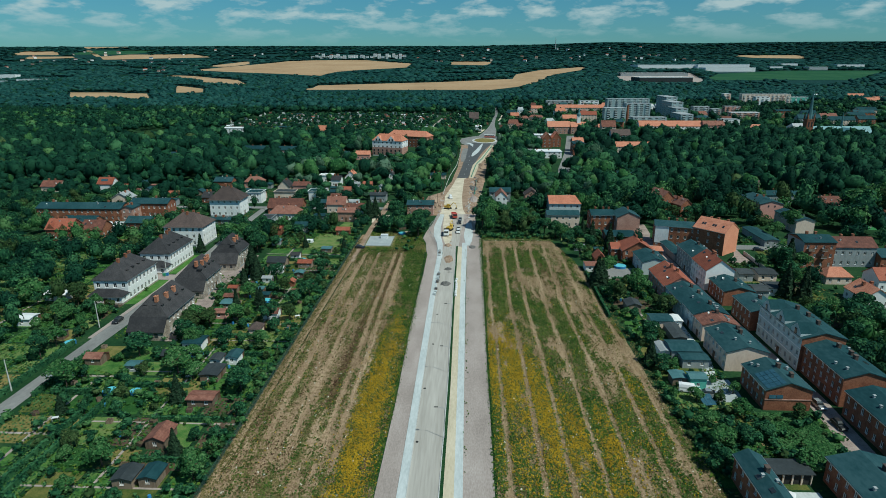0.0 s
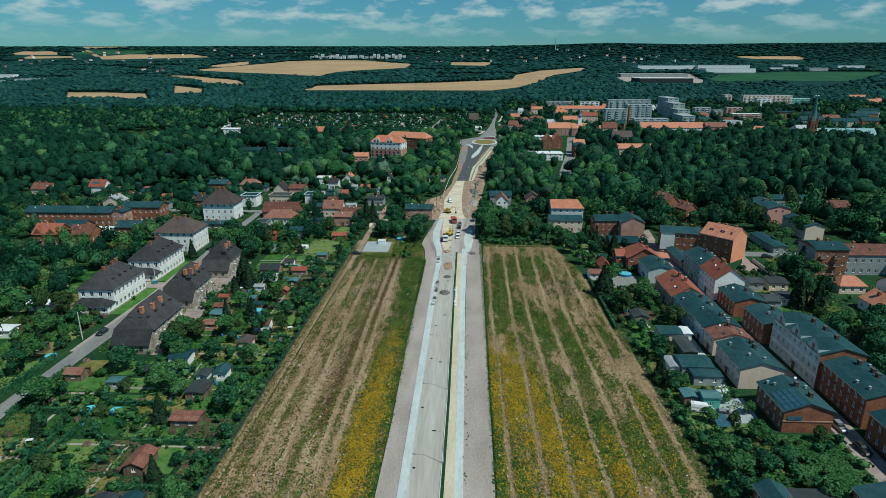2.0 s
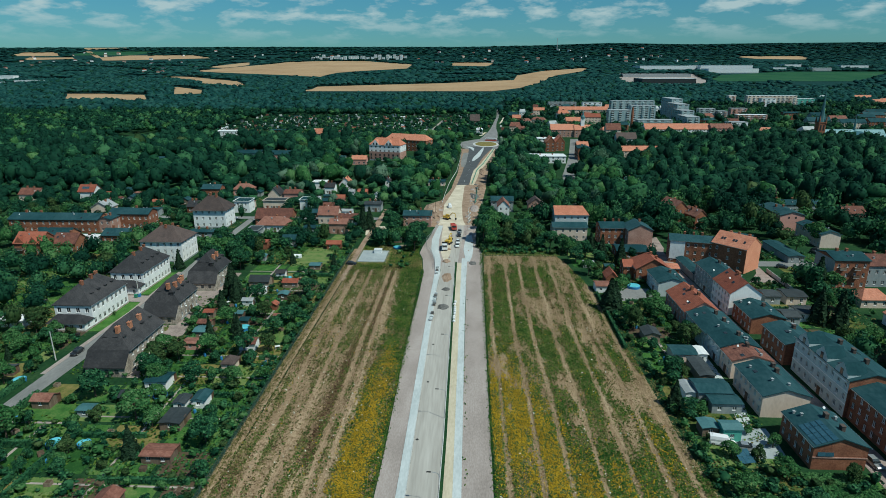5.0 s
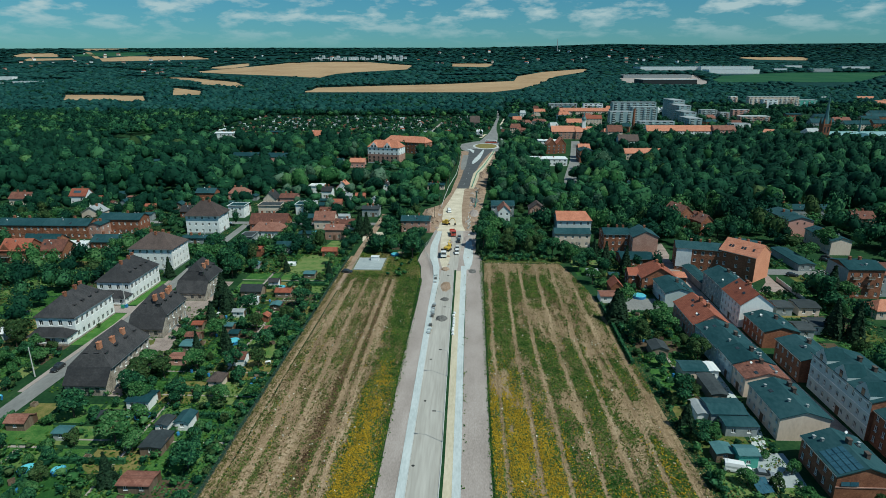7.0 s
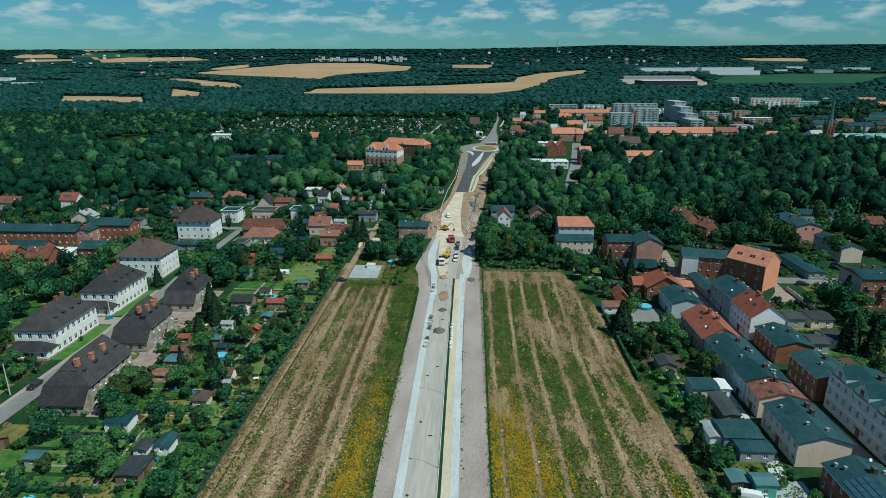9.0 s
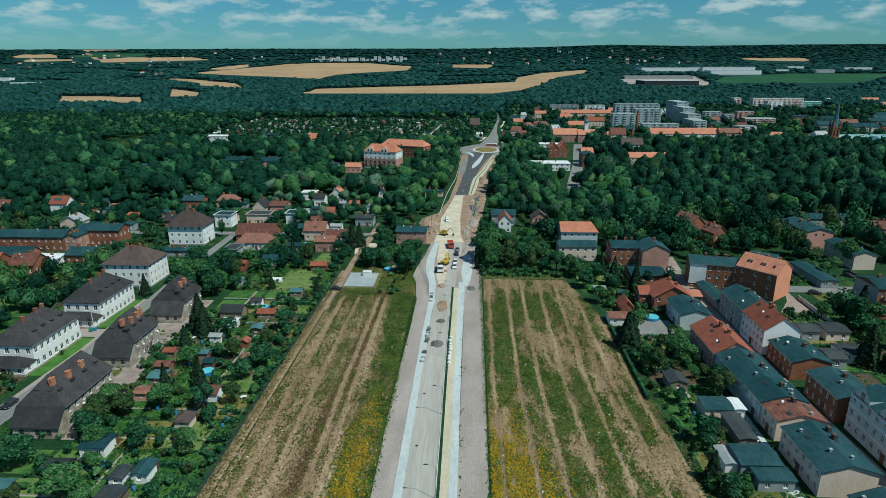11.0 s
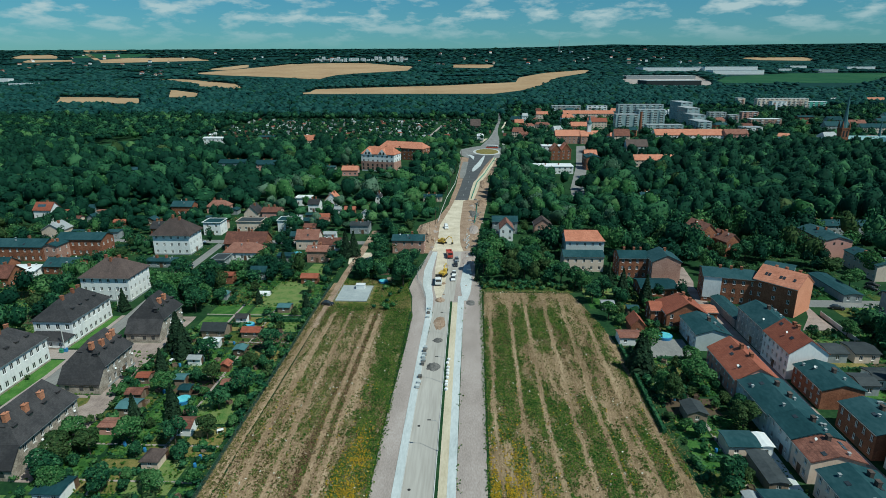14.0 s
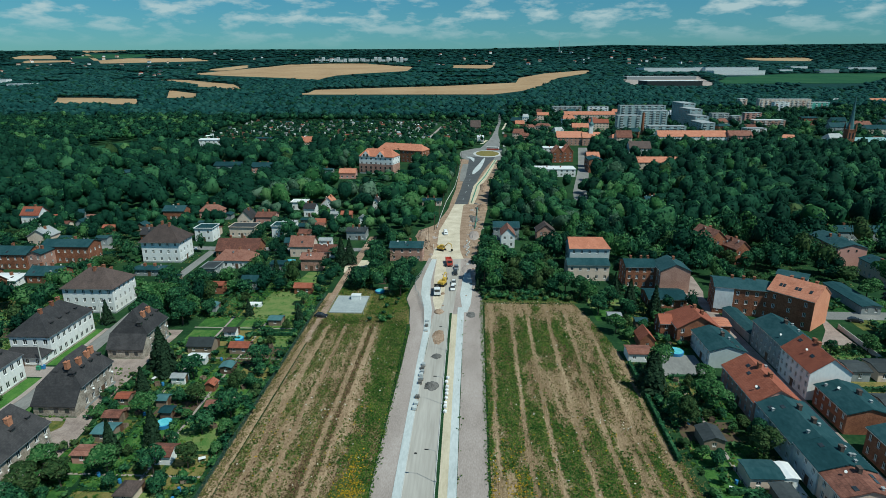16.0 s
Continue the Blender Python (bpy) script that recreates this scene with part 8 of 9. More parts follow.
for a in ((-80.5, 80, -80.0, 122), (-83.5, 78, -83.0, 112), (-107.2, 100, -107.2, 146), (-98.2, 80, -98.4, 108), (-99.0, 118, -99.0, 140), (-62, 140.8, -50, 141.0), (-78, 124, -64, 124.4), (-66, 110, -48, 110.3), (-63, 96, -48, 96.2),
          (-70, 152, -56, 152.3), (-58, 198, -47, 198.2), (-76, 190, -62, 190.2), (-52, 160, -47, 160.2), (-96, 120, -84, 120.3), (57.5, 204.5, 68, 204.8), (55, 161, 62, 161.2), (49.0, 170, 49.4, 212), (-122, 170, -110, 170.3),
          (102, 176, 114, 176.3), (103, 200, 118, 200.4), (-75, 222, -62, 222.3), (-60, 226, -47, 226.3)):
    hedge(*a, h=1.3 if a[0] > -80 else 1.7)

# ---- field fence ----
fence = thing("wire_fence", "green wire mesh fence on thin posts along the field", "fence", pose(-45.0, 165, 0))
post = bpy.data.meshes.new("post")
bm = rod_bm([(0, 0, -0.2), (0, 0, 1.7)], 0.045, 6)
bm.to_mesh(post)
bm.free()
post.materials.append(FENCE_GREEN)
for i in range(66):
    share("post", post, fence, pose(0, -95 + i * 2.9, 0))
for z in [0.12 + 0.14 * k for k in range(11)]:
    part("wire", rod_bm([(0, -95, z), (0, 93.5, z)], 0.020, 3), FENCE_GREEN, fence)
# ---- trees near the camera's way ----
tr = random.Random(99)
NEAR = [
    ("broad", 11.5, 275, 13, 1.0),
    ("broad", 15.5, 272, 12, 1.0),
    ("broad", 13.5, 283, 14, 1.0),
    ("broad", 21.5, 266, 9, 1.0),
    ("broad", 27, 270, 11, 1.0),
    ("broad", 31, 275, 10, 1.0),
    ("broad", 35, 270, 8, 1.1),
    ("broad", 40, 264, 9, 1.2),
    ("broad", 45, 262, 8, 1.1),
    ("broad", 20, 290, 10, 1.1),
    ("broad", 30, 286, 9, 1.1),
    ("broad", 37, 282, 7, 1.0),
    ("broad", 12.5, 297, 10, 0.9),
    ("fir", 8.8, 266, 5, 0.9),
    ("broad", 15, 308, 9, 1.0),
    ("broad", 30, 305, 7, 1.0),
    ("broad", 37, 312, 8, 1.0),
    ("fir", -76.5, 205, 12, 1.1),
    ("fir", -73.5, 201, 10, 1.1),
    ("fir", -46.5, 293, 12, 1.0),
    ("fir", -43.5, 295, 11, 1.0),
]
NEAR += [
    ("broad", -18.5, 260, 11, 1.0),
    ("broad", -19.5, 272, 10, 1.0),
    ("broad", -30, 275, 9, 1.0),
    ("broad", -31, 287, 11, 1.0),
    ("fir", -108.8, 233, 8, 1.0),
    ("fir", 59, 250, 11, 0.9),
    ("fir", 65.3, 244, 11, 0.9),
    ("fir", 50.8, 198, 11, 1.25),
    ("fir", 53, 201, 9, 1.2),
    ("broad", 62.5, 190, 8, 1.2),
    ("fir", 57, 262, 9, 0.9),
    ("broad", 53.6, 98, 5.5, 1.3),
    ("broad", 56, 112, 5, 1.3),
    ("broad", 67, 108, 4.5, 1.4),
    ("broad", 62, 106, 5, 1.4),
    ("broad", 78, 116, 4, 1.1),
    ("broad", 57, 104, 6, 1.3),
    ("broad", 66, 117, 4.5, 1.3),
    ("fruit", 70.5, 97.5, 5, 1.1),
    ("fir", 127, 217, 13, 1.1),
    ("fir", 112.5, 190, 12, 1.0),
]
NEAR += [
    ("broad", -101, 247, 10, 1.1),
    ("broad", -95, 244, 11, 1.1),
    ("broad", -89.5, 239.5, 10, 1.1),
    ("broad", -97, 236, 10, 1.0),
    ("broad", -84.5, 233, 9, 1.1),
    ("broad", -91, 231.5, 8, 1.0),
    ("broad", -91.8, 262, 9, 1.1),
    ("broad", -83.3, 251, 8, 1.1),
    ("fruit", -80.0, 243, 5, 1.1),
    ("fir", 117, 187, 12, 0.9),
    ("broad", 123, 213, 11, 1.0),
    ("broad", 131, 216, 9, 1.0),
    ("broad", 158, 275, 11, 1.0),
    ("broad", 55.5, 208, 9, 1.0),
    ("broad", 54, 186, 7, 1.2),
    ("broad", 56, 153, 7, 1.2),
    ("broad", 54.5, 137, 5, 1.3),
    ("broad", 68, 178, 6, 1.0),
    ("broad", -50.5, 123, 7, 1.2),
    ("broad", -47.8, 91, 7, 1.1),
    ("broad", -67.5, 94, 7, 1.1),
    ("broad", -94, 123, 8, 1.2),
    ("broad", -85, 140, 7, 1.3),
    ("broad", -70, 131, 8, 1.2),
    ("broad", -78, 155, 7, 1.3),
    ("broad", -73, 158, 6, 1.3),
    ("broad", -66, 162, 7, 1.1),
    ("broad", -50, 206, 7, 1.2),
    ("broad", -66, 200, 7, 1.2),
    ("fir", -62, 172, 8, 0.9),
]
NEAR += [
    ("broad", -70, 183, 6, 1.2),
    ("broad", -77, 150, 7, 1.3),
    ("broad", -79, 163, 6, 1.2),
    ("fir", -68, 167, 9, 0.9),
    ("broad", -54, 147, 5, 1.2),
    ("broad", -64, 147, 6, 1.2),
    ("broad", -73, 147, 6, 1.1),
    ("broad", -53, 176, 6, 1.2),
    ("broad", -59, 187, 6, 1.1),
    ("broad", -100, 244, 11, 1.1),
    ("broad", -92, 248, 10, 1.1),
    ("broad", -96, 238, 9, 1.1),
    ("broad", -85, 240, 8, 1.1),
    ("broad", -103, 262, 10, 1.0),
    ("broad", 50.5, 232, 7, 1.1),
    ("broad", 48, 246, 7, 1.2),
    ("broad", 53, 252, 8, 1.1),
    ("broad", 46.5, 257, 8, 1.1),
    ("fruit", 54.5, 236, 4, 1.1),
    ("broad", 57, 246, 6, 1.1),
    ("fruit", 53, 228, 4, 1.0),
]
NEAR += [
    ("broad", 61, 254, 6, 1.1),
    ("broad", 110, 150, 9, 1.2),
    ("broad", 117, 160, 9, 1.2),
    ("broad", 106, 140, 9, 1.2),
    ("broad", 112, 130, 10, 1.1),
    ("broad", 125, 170, 10, 1.2),
    ("broad", 108, 120, 9, 1.1),
    ("broad", 103, 298, 9, 1.1),
    ("broad", 109, 294, 8, 1.2),
    ("broad", 115, 292, 8, 1.2),
    ("broad", 121, 296, 9, 1.1),
    ("broad", 98, 303, 10, 1.1),
    ("broad", 100, 312, 11, 1.0),
    ("broad", 106, 301, 9, 1.1),
    ("broad", 126, 213, 6, 1.2),
    ("broad", 124, 206, 5, 1.2),
    ("broad", 128, 224, 6, 1.2),
    ("broad", 143, 262, 9, 1.1),
]
for i, (kind, x, y, h, s) in enumerate(NEAR):
    tree(kind, x, y, h, s, i + 1)
taken = [(x, y) for _, x, y, _, _ in NEAR]
count = len(NEAR)
ZONES = [(-100, -46.5, 72, 148, 46, 0.86), (-81, -46.5, 148, 282, 54, 0.82), (-160, -109, 92, 180, 34, 0.5), (52, 69, 120, 262, 36, 0.75), (101, 140, 100, 225, 24, 0.4)]
extra_trees, mid = [], []
for x0, x1, y0, y1, n, fruity in ZONES:
    tries = 0
    while n > 0 and tries < 3000:
        tries += 1
        x, y = tr.uniform(x0, x1), tr.uniform(y0, y1)
        gap = 2.6
        if not free(x, y, 1.2) or not seen(x, y, 5) or any(abs(x - a) < gap and abs(y - b) < gap for a, b in taken):
            continue
        k = tr.random()
        if k < fruity:
            tree("fruit", x, y, tr.uniform(2.2, 4.3), tr.uniform(0.8, 1.15), count + 50)
        elif k < 0.93:
            tree("broad", x, y, tr.uniform(4.5, 7.5), tr.uniform(0.9, 1.2), count + 50)
        else:
            tree("fir", x, y, tr.uniform(4, 9), tr.uniform(0.9, 1.1), count + 50)
        taken.append((x, y))
        count += 1
        n -= 1

# bushes between the gardens
shrubs = []
for x0, x1, y0, y1, n in ((-100, -46, 70, 150, 420), (-82, -46, 148, 285, 360), (-170, -108, 90, 265, 260), (51.5, 69, 85, 262, 220), (53, 69, 98, 119, 150), (69, 83, 98, 119, 34), (100, 145, 90, 262, 260), (-17, -13.5, 255, 300, 12), (9.5, 44, 257, 264, 130), (-47.4, -45.3, 70, 262, 210), (-26, -17, 235, 262, 14), (-82, -74, 149, 178, 60), (-84, -76, 180, 206, 40), (-38, -30, 264, 276, 26), (-24, -15, 266, 296, 26), (50.4, 52.4, 80, 225, 110), (42, 66, 226, 276, 210), (104, 136, 205, 292, 200), (-140, -112, 255, 300, 120), (-215, -45, 300, 345, 240)):
    for _ in range(n):
        x, y = tr.uniform(x0, x1), tr.uniform(y0, y1)
        if free(x, y, 0.0) :
            h = 0.6 + 2.0 * tr.random() ** 1.7
            shrubs.append((x, y, h, h * tr.uniform(0.5, 0.85)))
for p in ((-21.6, 237.3, 2.2, 2.0), (-19.8, 239.5, 1.8, 1.6), (-23.0, 240.2, 1.5, 1.5), (-35.5, 268.5, 3.2, 3.0), (-31.5, 270.5, 3.0, 2.8), (-37.0, 273.0, 2.8, 2.6)):
    shrubs.append(p)
tree_stuff("shrubs", "green shrubs and bushes between the garden plots", shrubs, 26, [LEAF, LEAF_LIGHT, LEAF_OLIVE], 31, size=0.22, core_level=1, material_mix=[0.5, 0.3, 0.2])

# rough grass and herbs where no plot is mown
cr = np.random.default_rng(81)
for words, mat, n, zones in (("rough green grass and herbs between the houses", LEAF_LIGHT, 30000, ((-235, -46, 232, 400), (8, 70, 256, 345), (100, 170, 165, 300))),
                             ("dry tufts of grass between the houses", DRYWEED, 9000, ((-235, -46, 232, 400), (46, 70, 90, 300), (100, 170, 165, 300))),
                             ("lush weeds along the garden edges", WEED, 15000, ((-100, -46, 72, 285), (-170, -108, 92, 265), (50, 70, 85, 262)))):
    area = np.array([(b - a) * (d - c) for a, b, c, d in zones], float)
    spots = []
    for (a, b, c, d), m in zip(zones, (n * area / area.sum()).astype(int)):
        x, y = cr.uniform(a, b, m), cr.uniform(c, d, m)
        keep = fbm(x, y, 7, 7, 21 + n % 7) > -0.15
        spots += [(p, q) for p, q in zip(x[keep], y[keep]) if free(p, q, -0.3)]
    tufts("ground_cover", words, spots, 0.35, 0.34, mat, n % 97, 2)

# ---- woods ----
def scatter(zone, spacing, hs, rs, seed, gap=2.5, cond=None):
    r = random.Random(seed)
    x0, x1, y0, y1 = zone
    out = []
    y = y0
    while y < y1:
        x = x0 + r.uniform(0, spacing)
        while x < x1:
            px, py = x + r.uniform(-0.4, 0.4) * spacing, y + r.uniform(-0.4, 0.4) * spacing
            if seen(px, py, 30) and free(px, py, gap) and (cond is None or cond(px, py)):
                out.append((px, py, r.uniform(*hs), r.uniform(*rs)))
            x += spacing
        y += spacing
    return out


def allot(x, y):
    return -310 < x < -5 and 650 < y < 960


mid = []
mid += scatter((-420, -125, 95, 262), 8.5, (6, 12), (3.2, 5.2), 1, 2.0)
mid += scatter((-420, -15, 262, 390), 6.3, (4, 9.5), (2.2, 4.4), 2, 0.5, lambda x, y: noise.noise(Vector((x / 25, y / 25, 3))) > -0.36)
mid += scatter((-108, -81, 229, 262), 7.5, (6, 11), (3.0, 4.8), 31, 1.5)
mid += scatter((-81, -48, 262, 300), 8.0, (4, 8), (2.4, 4.0), 32, 1.2, lambda x, y: noise.noise(Vector((x / 20, y / 20, 6))) > -0.1)
mid += scatter((52, 132, 236, 300), 7.5, (5, 10), (2.4, 4.2), 34, 1.2, lambda x, y: noise.noise(Vector((x / 18, y / 18, 12))) > -0.2)
mid += scatter((8, 62, 262, 335), 8.0, (5, 10), (2.6, 4.2), 35, 1.0, lambda x, y: noise.noise(Vector((x / 14, y / 14, 2))) > -0.3)
mid += scatter((-46, -15, 264, 300), 8.0, (5, 10), (2.6, 4.2), 33, 1.5)
mid += scatter((-520, -14, 388, 660), 10.5, (9, 18), (4.5, 8.4), 3, 3.5)
mid += scatter((9, 90, 300, 420), 8.0, (8, 14), (3.8, 5.6), 4, 3.0)
mid += scatter((14, 110, 415, 660), 8.4, (9, 15), (4.2, 6.0), 5, 3.0)
for _ in range(60):
    x, y = tr.uniform(-82, -46), tr.uniform(430, 508)
    mid.append((x, y, tr.uniform(2, 5.5), tr.uniform(1.8, 3.4)))
mid += scatter((-16, 0, 372, 590), 7.0, (6, 12), (3.0, 4.6), 41, 2.5)
mid += scatter((-40, 12, 610, 700), 9.0, (6, 12), (3.4, 5.2), 42, 2.5)
mid += scatter((86, 480, 262, 640), 9.6, (9, 19), (4.4, 8.2), 6, 2.2, lambda x, y: y > 285 or x > 180)
mid += scatter((88, 150, 284, 345), 8.0, (7, 12), (3.6, 5.4), 36, 1.2)
mid += scatter((126, 330, 130, 285), 9.0, (6, 12), (3.4, 5.4), 7, 2.5, lambda x, y: noise.noise(Vector((x / 28, y / 28, 9))) > -0.25)
mid += scatter((100, 130, 92, 170), 8.0, (7, 12), (3.6, 5.2), 8, 2.5)

close = [t for t in mid if t[1] < 335]
mid = [t for t in mid if t[1] >= 335]
MIX = dict(variants=14, material_mix=[0.40, 0.32, 0.18, 0.10])
DEEP = dict(variants=14, material_mix=[0.24, 0.72, 0.03, 0.01])
tree_stuff("village_trees", "leafy green trees round the village and back gardens", close, 230, [LEAF, WOODS, LEAF_LIGHT, LEAF_OLIVE], 60, size=0.088, **MIX)
deep = [t for t in mid if t[0] > 105 or t[0] < -120]
mid = [t for t in mid if not (t[0] > 105 or t[0] < -120)]
tree_stuff("mid_woods", "dense dark green woodland of broadleaved trees", deep, 92, [LEAF, WOODS, LEAF_LIGHT, LEAF_OLIVE], 61, size=0.100, ruffle=0.20, core_level=2, core_k=0.93, **DEEP)
tree_stuff("roadside_woods", "mixed light and dark green trees along the road works", mid, 120, [LEAF, WOODS, LEAF_LIGHT, LEAF_SILVER], 64, size=0.092, ruffle=0.26, core_level=2, core_k=0.90, **MIX)

back = []
back += scatter((-900, -5, 655, 1000), 13, (10, 17), (6, 9), 11, 4.0, lambda x, y: not allot(x, y))
back += scatter((-310, -5, 655, 960), 9, (3, 7), (2.2, 4.5), 12, 0.8, lambda x, y: allot(x, y))
back += scatter((16, 860, 655, 1250), 13, (9, 15), (5, 8), 13, 4.0, lambda x, y: noise.noise(Vector((x / 60, y / 60, 5))) > -0.12)
back += scatter((-5, 40, 655, 1250), 9, (4, 9), (3, 5), 15, 1.0)
back += scatter((480, 620, 400, 660), 11, (11, 17), (6, 8), 14)

tree_stuff("back_woods", "woodland and town trees farther off", back, 32, [LEAF, WOODS, LEAF_LIGHT], 62, variants=14, size=0.160, material_mix=[0.2, 0.70, 0.10])

far = []
far += scatter((-1500, 1300, 1000, 1560), 14.5, (12, 18), (8.5, 12.5), 21, 0, lambda x, y: not far_open(x, y) and not (x > 60 and y < 1250))
far += scatter((-2100, 1900, 1560, 2300), 18, (12, 17), (12, 17), 22, 0, lambda x, y: not far_open(x, y) and not (820 < x and 1750 < y and noise.noise(Vector((x / 90, y / 90, 2))) < 0.15))
far += scatter((-3000, 2700, 2300, 3500), 31, (11, 15), (23, 33), 23, 0, lambda x, y: not far_open(x, y) and (x > 500 or noise.noise(Vector((x / 220, y / 160, 8))) > -0.22))
far += scatter((-4000, 4000, 3500, 4860), 40, (8, 12), (32, 46), 24, 0, lambda x, y: not far_open(x, y) and (x > -300 or y > 4500 or noise.noise(Vector((x / 300, y / 120, 4))) > -0.1))

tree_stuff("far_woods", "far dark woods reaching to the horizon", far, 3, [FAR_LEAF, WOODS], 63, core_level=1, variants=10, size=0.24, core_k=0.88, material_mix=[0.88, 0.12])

# sheeting, greenhouses and hut roofs too small to tell apart
ar = random.Random(61)
for mat, words, n in ((SHEET_WHITE, "tiny white greenhouses and sheeting over the allotments", 90), (SHEET_GREY, "tiny grey roofs over the allotments", 140), (OLD_TILE, "tiny reddish roofs over the allotments", 90)):
    v, f = [], []
    while n > 0:
        x, y = ar.uniform(-330, 130), ar.uniform(655, 985)
        if not free(x, y, 0.5) or (x > 20 and ar.random() < 0.6):
            continue
        w, d, h = ar.uniform(0.7, 2.0), ar.uniform(0.7, 1.6), ar.uniform(1.8, 4.2)
        bv, bf = box_geo(x - w, x + w, y - d, y + d, 0, h, at=len(v))
        v += bv
        f += bf
        n -= 1
    tagged(mesh_ob("allotment_roofs", v, f, mat), words, "sheds", kind="stuff")

# allotment huts far off
hr = random.Random(4)
k = 0
while k < 50:
    x, y = hr.uniform(-300, -12), hr.uniform(655, 950)
    if not free(x, y, 1):
        continue
    w, d, h = hr.uniform(2.0, 4.0), hr.uniform(2.0, 3.0), hr.uniform(2.4, 3.2)
    wall = hr.choice((SHEET_WHITE, WHITE_WALL, TIMBER, CREAM_WALL))
    roof = hr.choice((SHEET_WHITE, SHEET_GREY, RED_TILE, TAR))
    b = thing("allotment_hut", "tiny pale allotment hut among fruit trees", "hut", pose(x, y, 0, 0, 0, hr.uniform(-20, 20)), "allotment huts")
    part("wall", boxes_bm([(-w, w, -d, d, 0, h)]), wall, b)
    mesh_ob("roof", [(-w - .3, -d - .3, h), (w + .3, -d - .3, h), (w + .3, d + .3, h), (-w - .3, d + .3, h), (-w - .3, 0, h + 1), (w + .3, 0, h + 1)], [(0, 1, 5, 4), (2, 3, 4, 5), (3, 0, 4), (1, 2, 5), (3, 2, 1, 0)], roof, b)
    k += 1

# ---- vehicles ----
def loft_box(name, sections, mat, parent, label=""):
    """A closed body lofted along y through sections (y, half width, z low, z high, half width at the top)."""
    v, f = [], []
    for y, hw, z0, z1, ht in sections:
        v += [(-hw, y, z0), (hw, y, z0), (hw, y, (z0 + z1) / 2), (ht, y, z1), (-ht, y, z1), (-hw, y, (z0 + z1) / 2)]
    for i in range(len(sections) - 1):
        a, b = 6 * i, 6 * i + 6
        for k in range(6):
            f.append((a + k, a + (k + 1) % 6, b + (k + 1) % 6, b + k))
    f += [tuple(range(6))[::-1], tuple(range(6 * len(sections) - 6, 6 * len(sections)))]
    return mesh_ob(name, v, f, mat, parent, label, smooth=False)


WHEEL = {}


def wheel(parent, x, y, r):
    if r not in WHEEL:
        a, b = bpy.data.meshes.new("wheel"), bpy.data.meshes.new("rim")
        for me, rad, w, m in ((a, r, 0.11, RUBBER), (b, r * 0.6, 0.125, STEEL)):
            bm = tube_bm([(0, 0, -w, rad * 0.92), (0, 0, -w * 0.7, rad), (0, 0, w * 0.7, rad), (0, 0, w, rad * 0.92)], 14)
            bmesh.ops.rotate(bm, verts=bm.verts, cent=(0, 0, 0), matrix=Matrix.Rotation(radians(90), 3, "Y"))
            bm.to_mesh(me)
            bm.free()
            me.materials.append(m)
        WHEEL[r] = (a, b)
    o = share("wheel", WHEEL[r][0], parent, pose(x, y, r))
    share("rim", WHEEL[r][1], o)


def car(x, y, rz, paint, words, z=0.07, van=False):
    root = thing("van" if van else "car", words, "van" if van else "car", pose(x, y, z, 0, 0, rz), "parked vehicles")
    L = 2.6 if van else 2.15
    W = 0.98 if van else 0.88
    loft_box("body", [(-L, W * 0.82, 0.42, 0.70, W * 0.78), (-L + 0.25, W, 0.28, 0.86, W * 0.92), (L - 0.3, W, 0.28, 0.92, W * 0.92), (L, W * 0.85, 0.42, 0.80, W * 0.8)], paint, root)
    top = 2.0 if van else 1.46
    front = -L + (0.9 if van else 1.25)
    rear = L - (0.1 if van else 0.35)
    loft_box("cabin", [(front, W * 0.90, 0.82, 0.9, W * 0.86), (front + 0.75, W * 0.9, 0.82, top, W * 0.72), (rear - 0.5, W * 0.9, 0.82, top, W * 0.72), (rear, W * 0.9, 0.82, 0.98 if not van else top - 0.1, W * 0.8)], paint if van else GLASS, root)
    part("roof", boxes_bm([(-W * 0.7, W * 0.7, front + 0.8, rear - 0.5, top, top + 0.04)], 0.015), paint, root)
    part("windscreen", boxes_bm([(-W * 0.68, W * 0.68, front + 0.05, front + 0.25, 1.0, 1.3)]), GLASS, root)
    for sx in (-1, 1):
        for sy in (-L + 0.8, L - 0.8):
            wheel(root, sx * (W - 0.06), sy, 0.32)
        part("headlight", boxes_bm([(sx * W * 0.72 - 0.14, sx * W * 0.72 + 0.14, -L - 0.01, -L + 0.08, 0.55, 0.68)], 0.02), WINDOW_WHITE, root)
        part("tail_light", boxes_bm([(sx * W * 0.74 - 0.1, sx * W * 0.74 + 0.1, L - 0.08, L + 0.01, 0.6, 0.76)], 0.02), PAINT_RED, root)
    return root


car(-103.6, 161.5, 0, PAINT_DARK, "black hatchback car parked on the street")
car(-101.4, 129.0, 2, PAINT_SILVER, "silver car on the worn street")
car(85.6, 121.4, 4, PAINT_SILVER, "silver car on the pink paved street")
car(85.6, 113.4, 3, PAINT_DARK, "dark car on the pink paved street")
car(58.2, 127.0, 75, PAINT_WHITE, "white van standing in a garden", 0.03, True)
car(62.6, 125.4, 80, PAINT_SILVER, "pale silver car standing in a garden", 0.03)
car(62.3, 91.0, 60, PAINT_WHITE, "white car before the garages", 0.06)
car(60.2, 95.6, 60, PAINT_SILVER, "pale car by the garages", 0.06)
car(-0.2, 267.0, 2, PAINT_WHITE, "white car parked at the building site", 0.06)
car(0.0, 272.5, 2, PAINT_WHITE, "white car parked at the building site", 0.06)
car(0.3, 284.0, 2, PAINT_DARK, "dark pick-up parked at the building site", 0.06)
car(0.6, 290.0, 2, PAINT_SILVER, "silver car parked at the building site", 0.06)
car(-5.8, 342.0, 8, PAINT_WHITE, "white van on the sandy road bed", 0.09, True)
car(-42.2, 240.5, 80, PAINT_DARK, "dark car parked at the field's corner", 0.05)
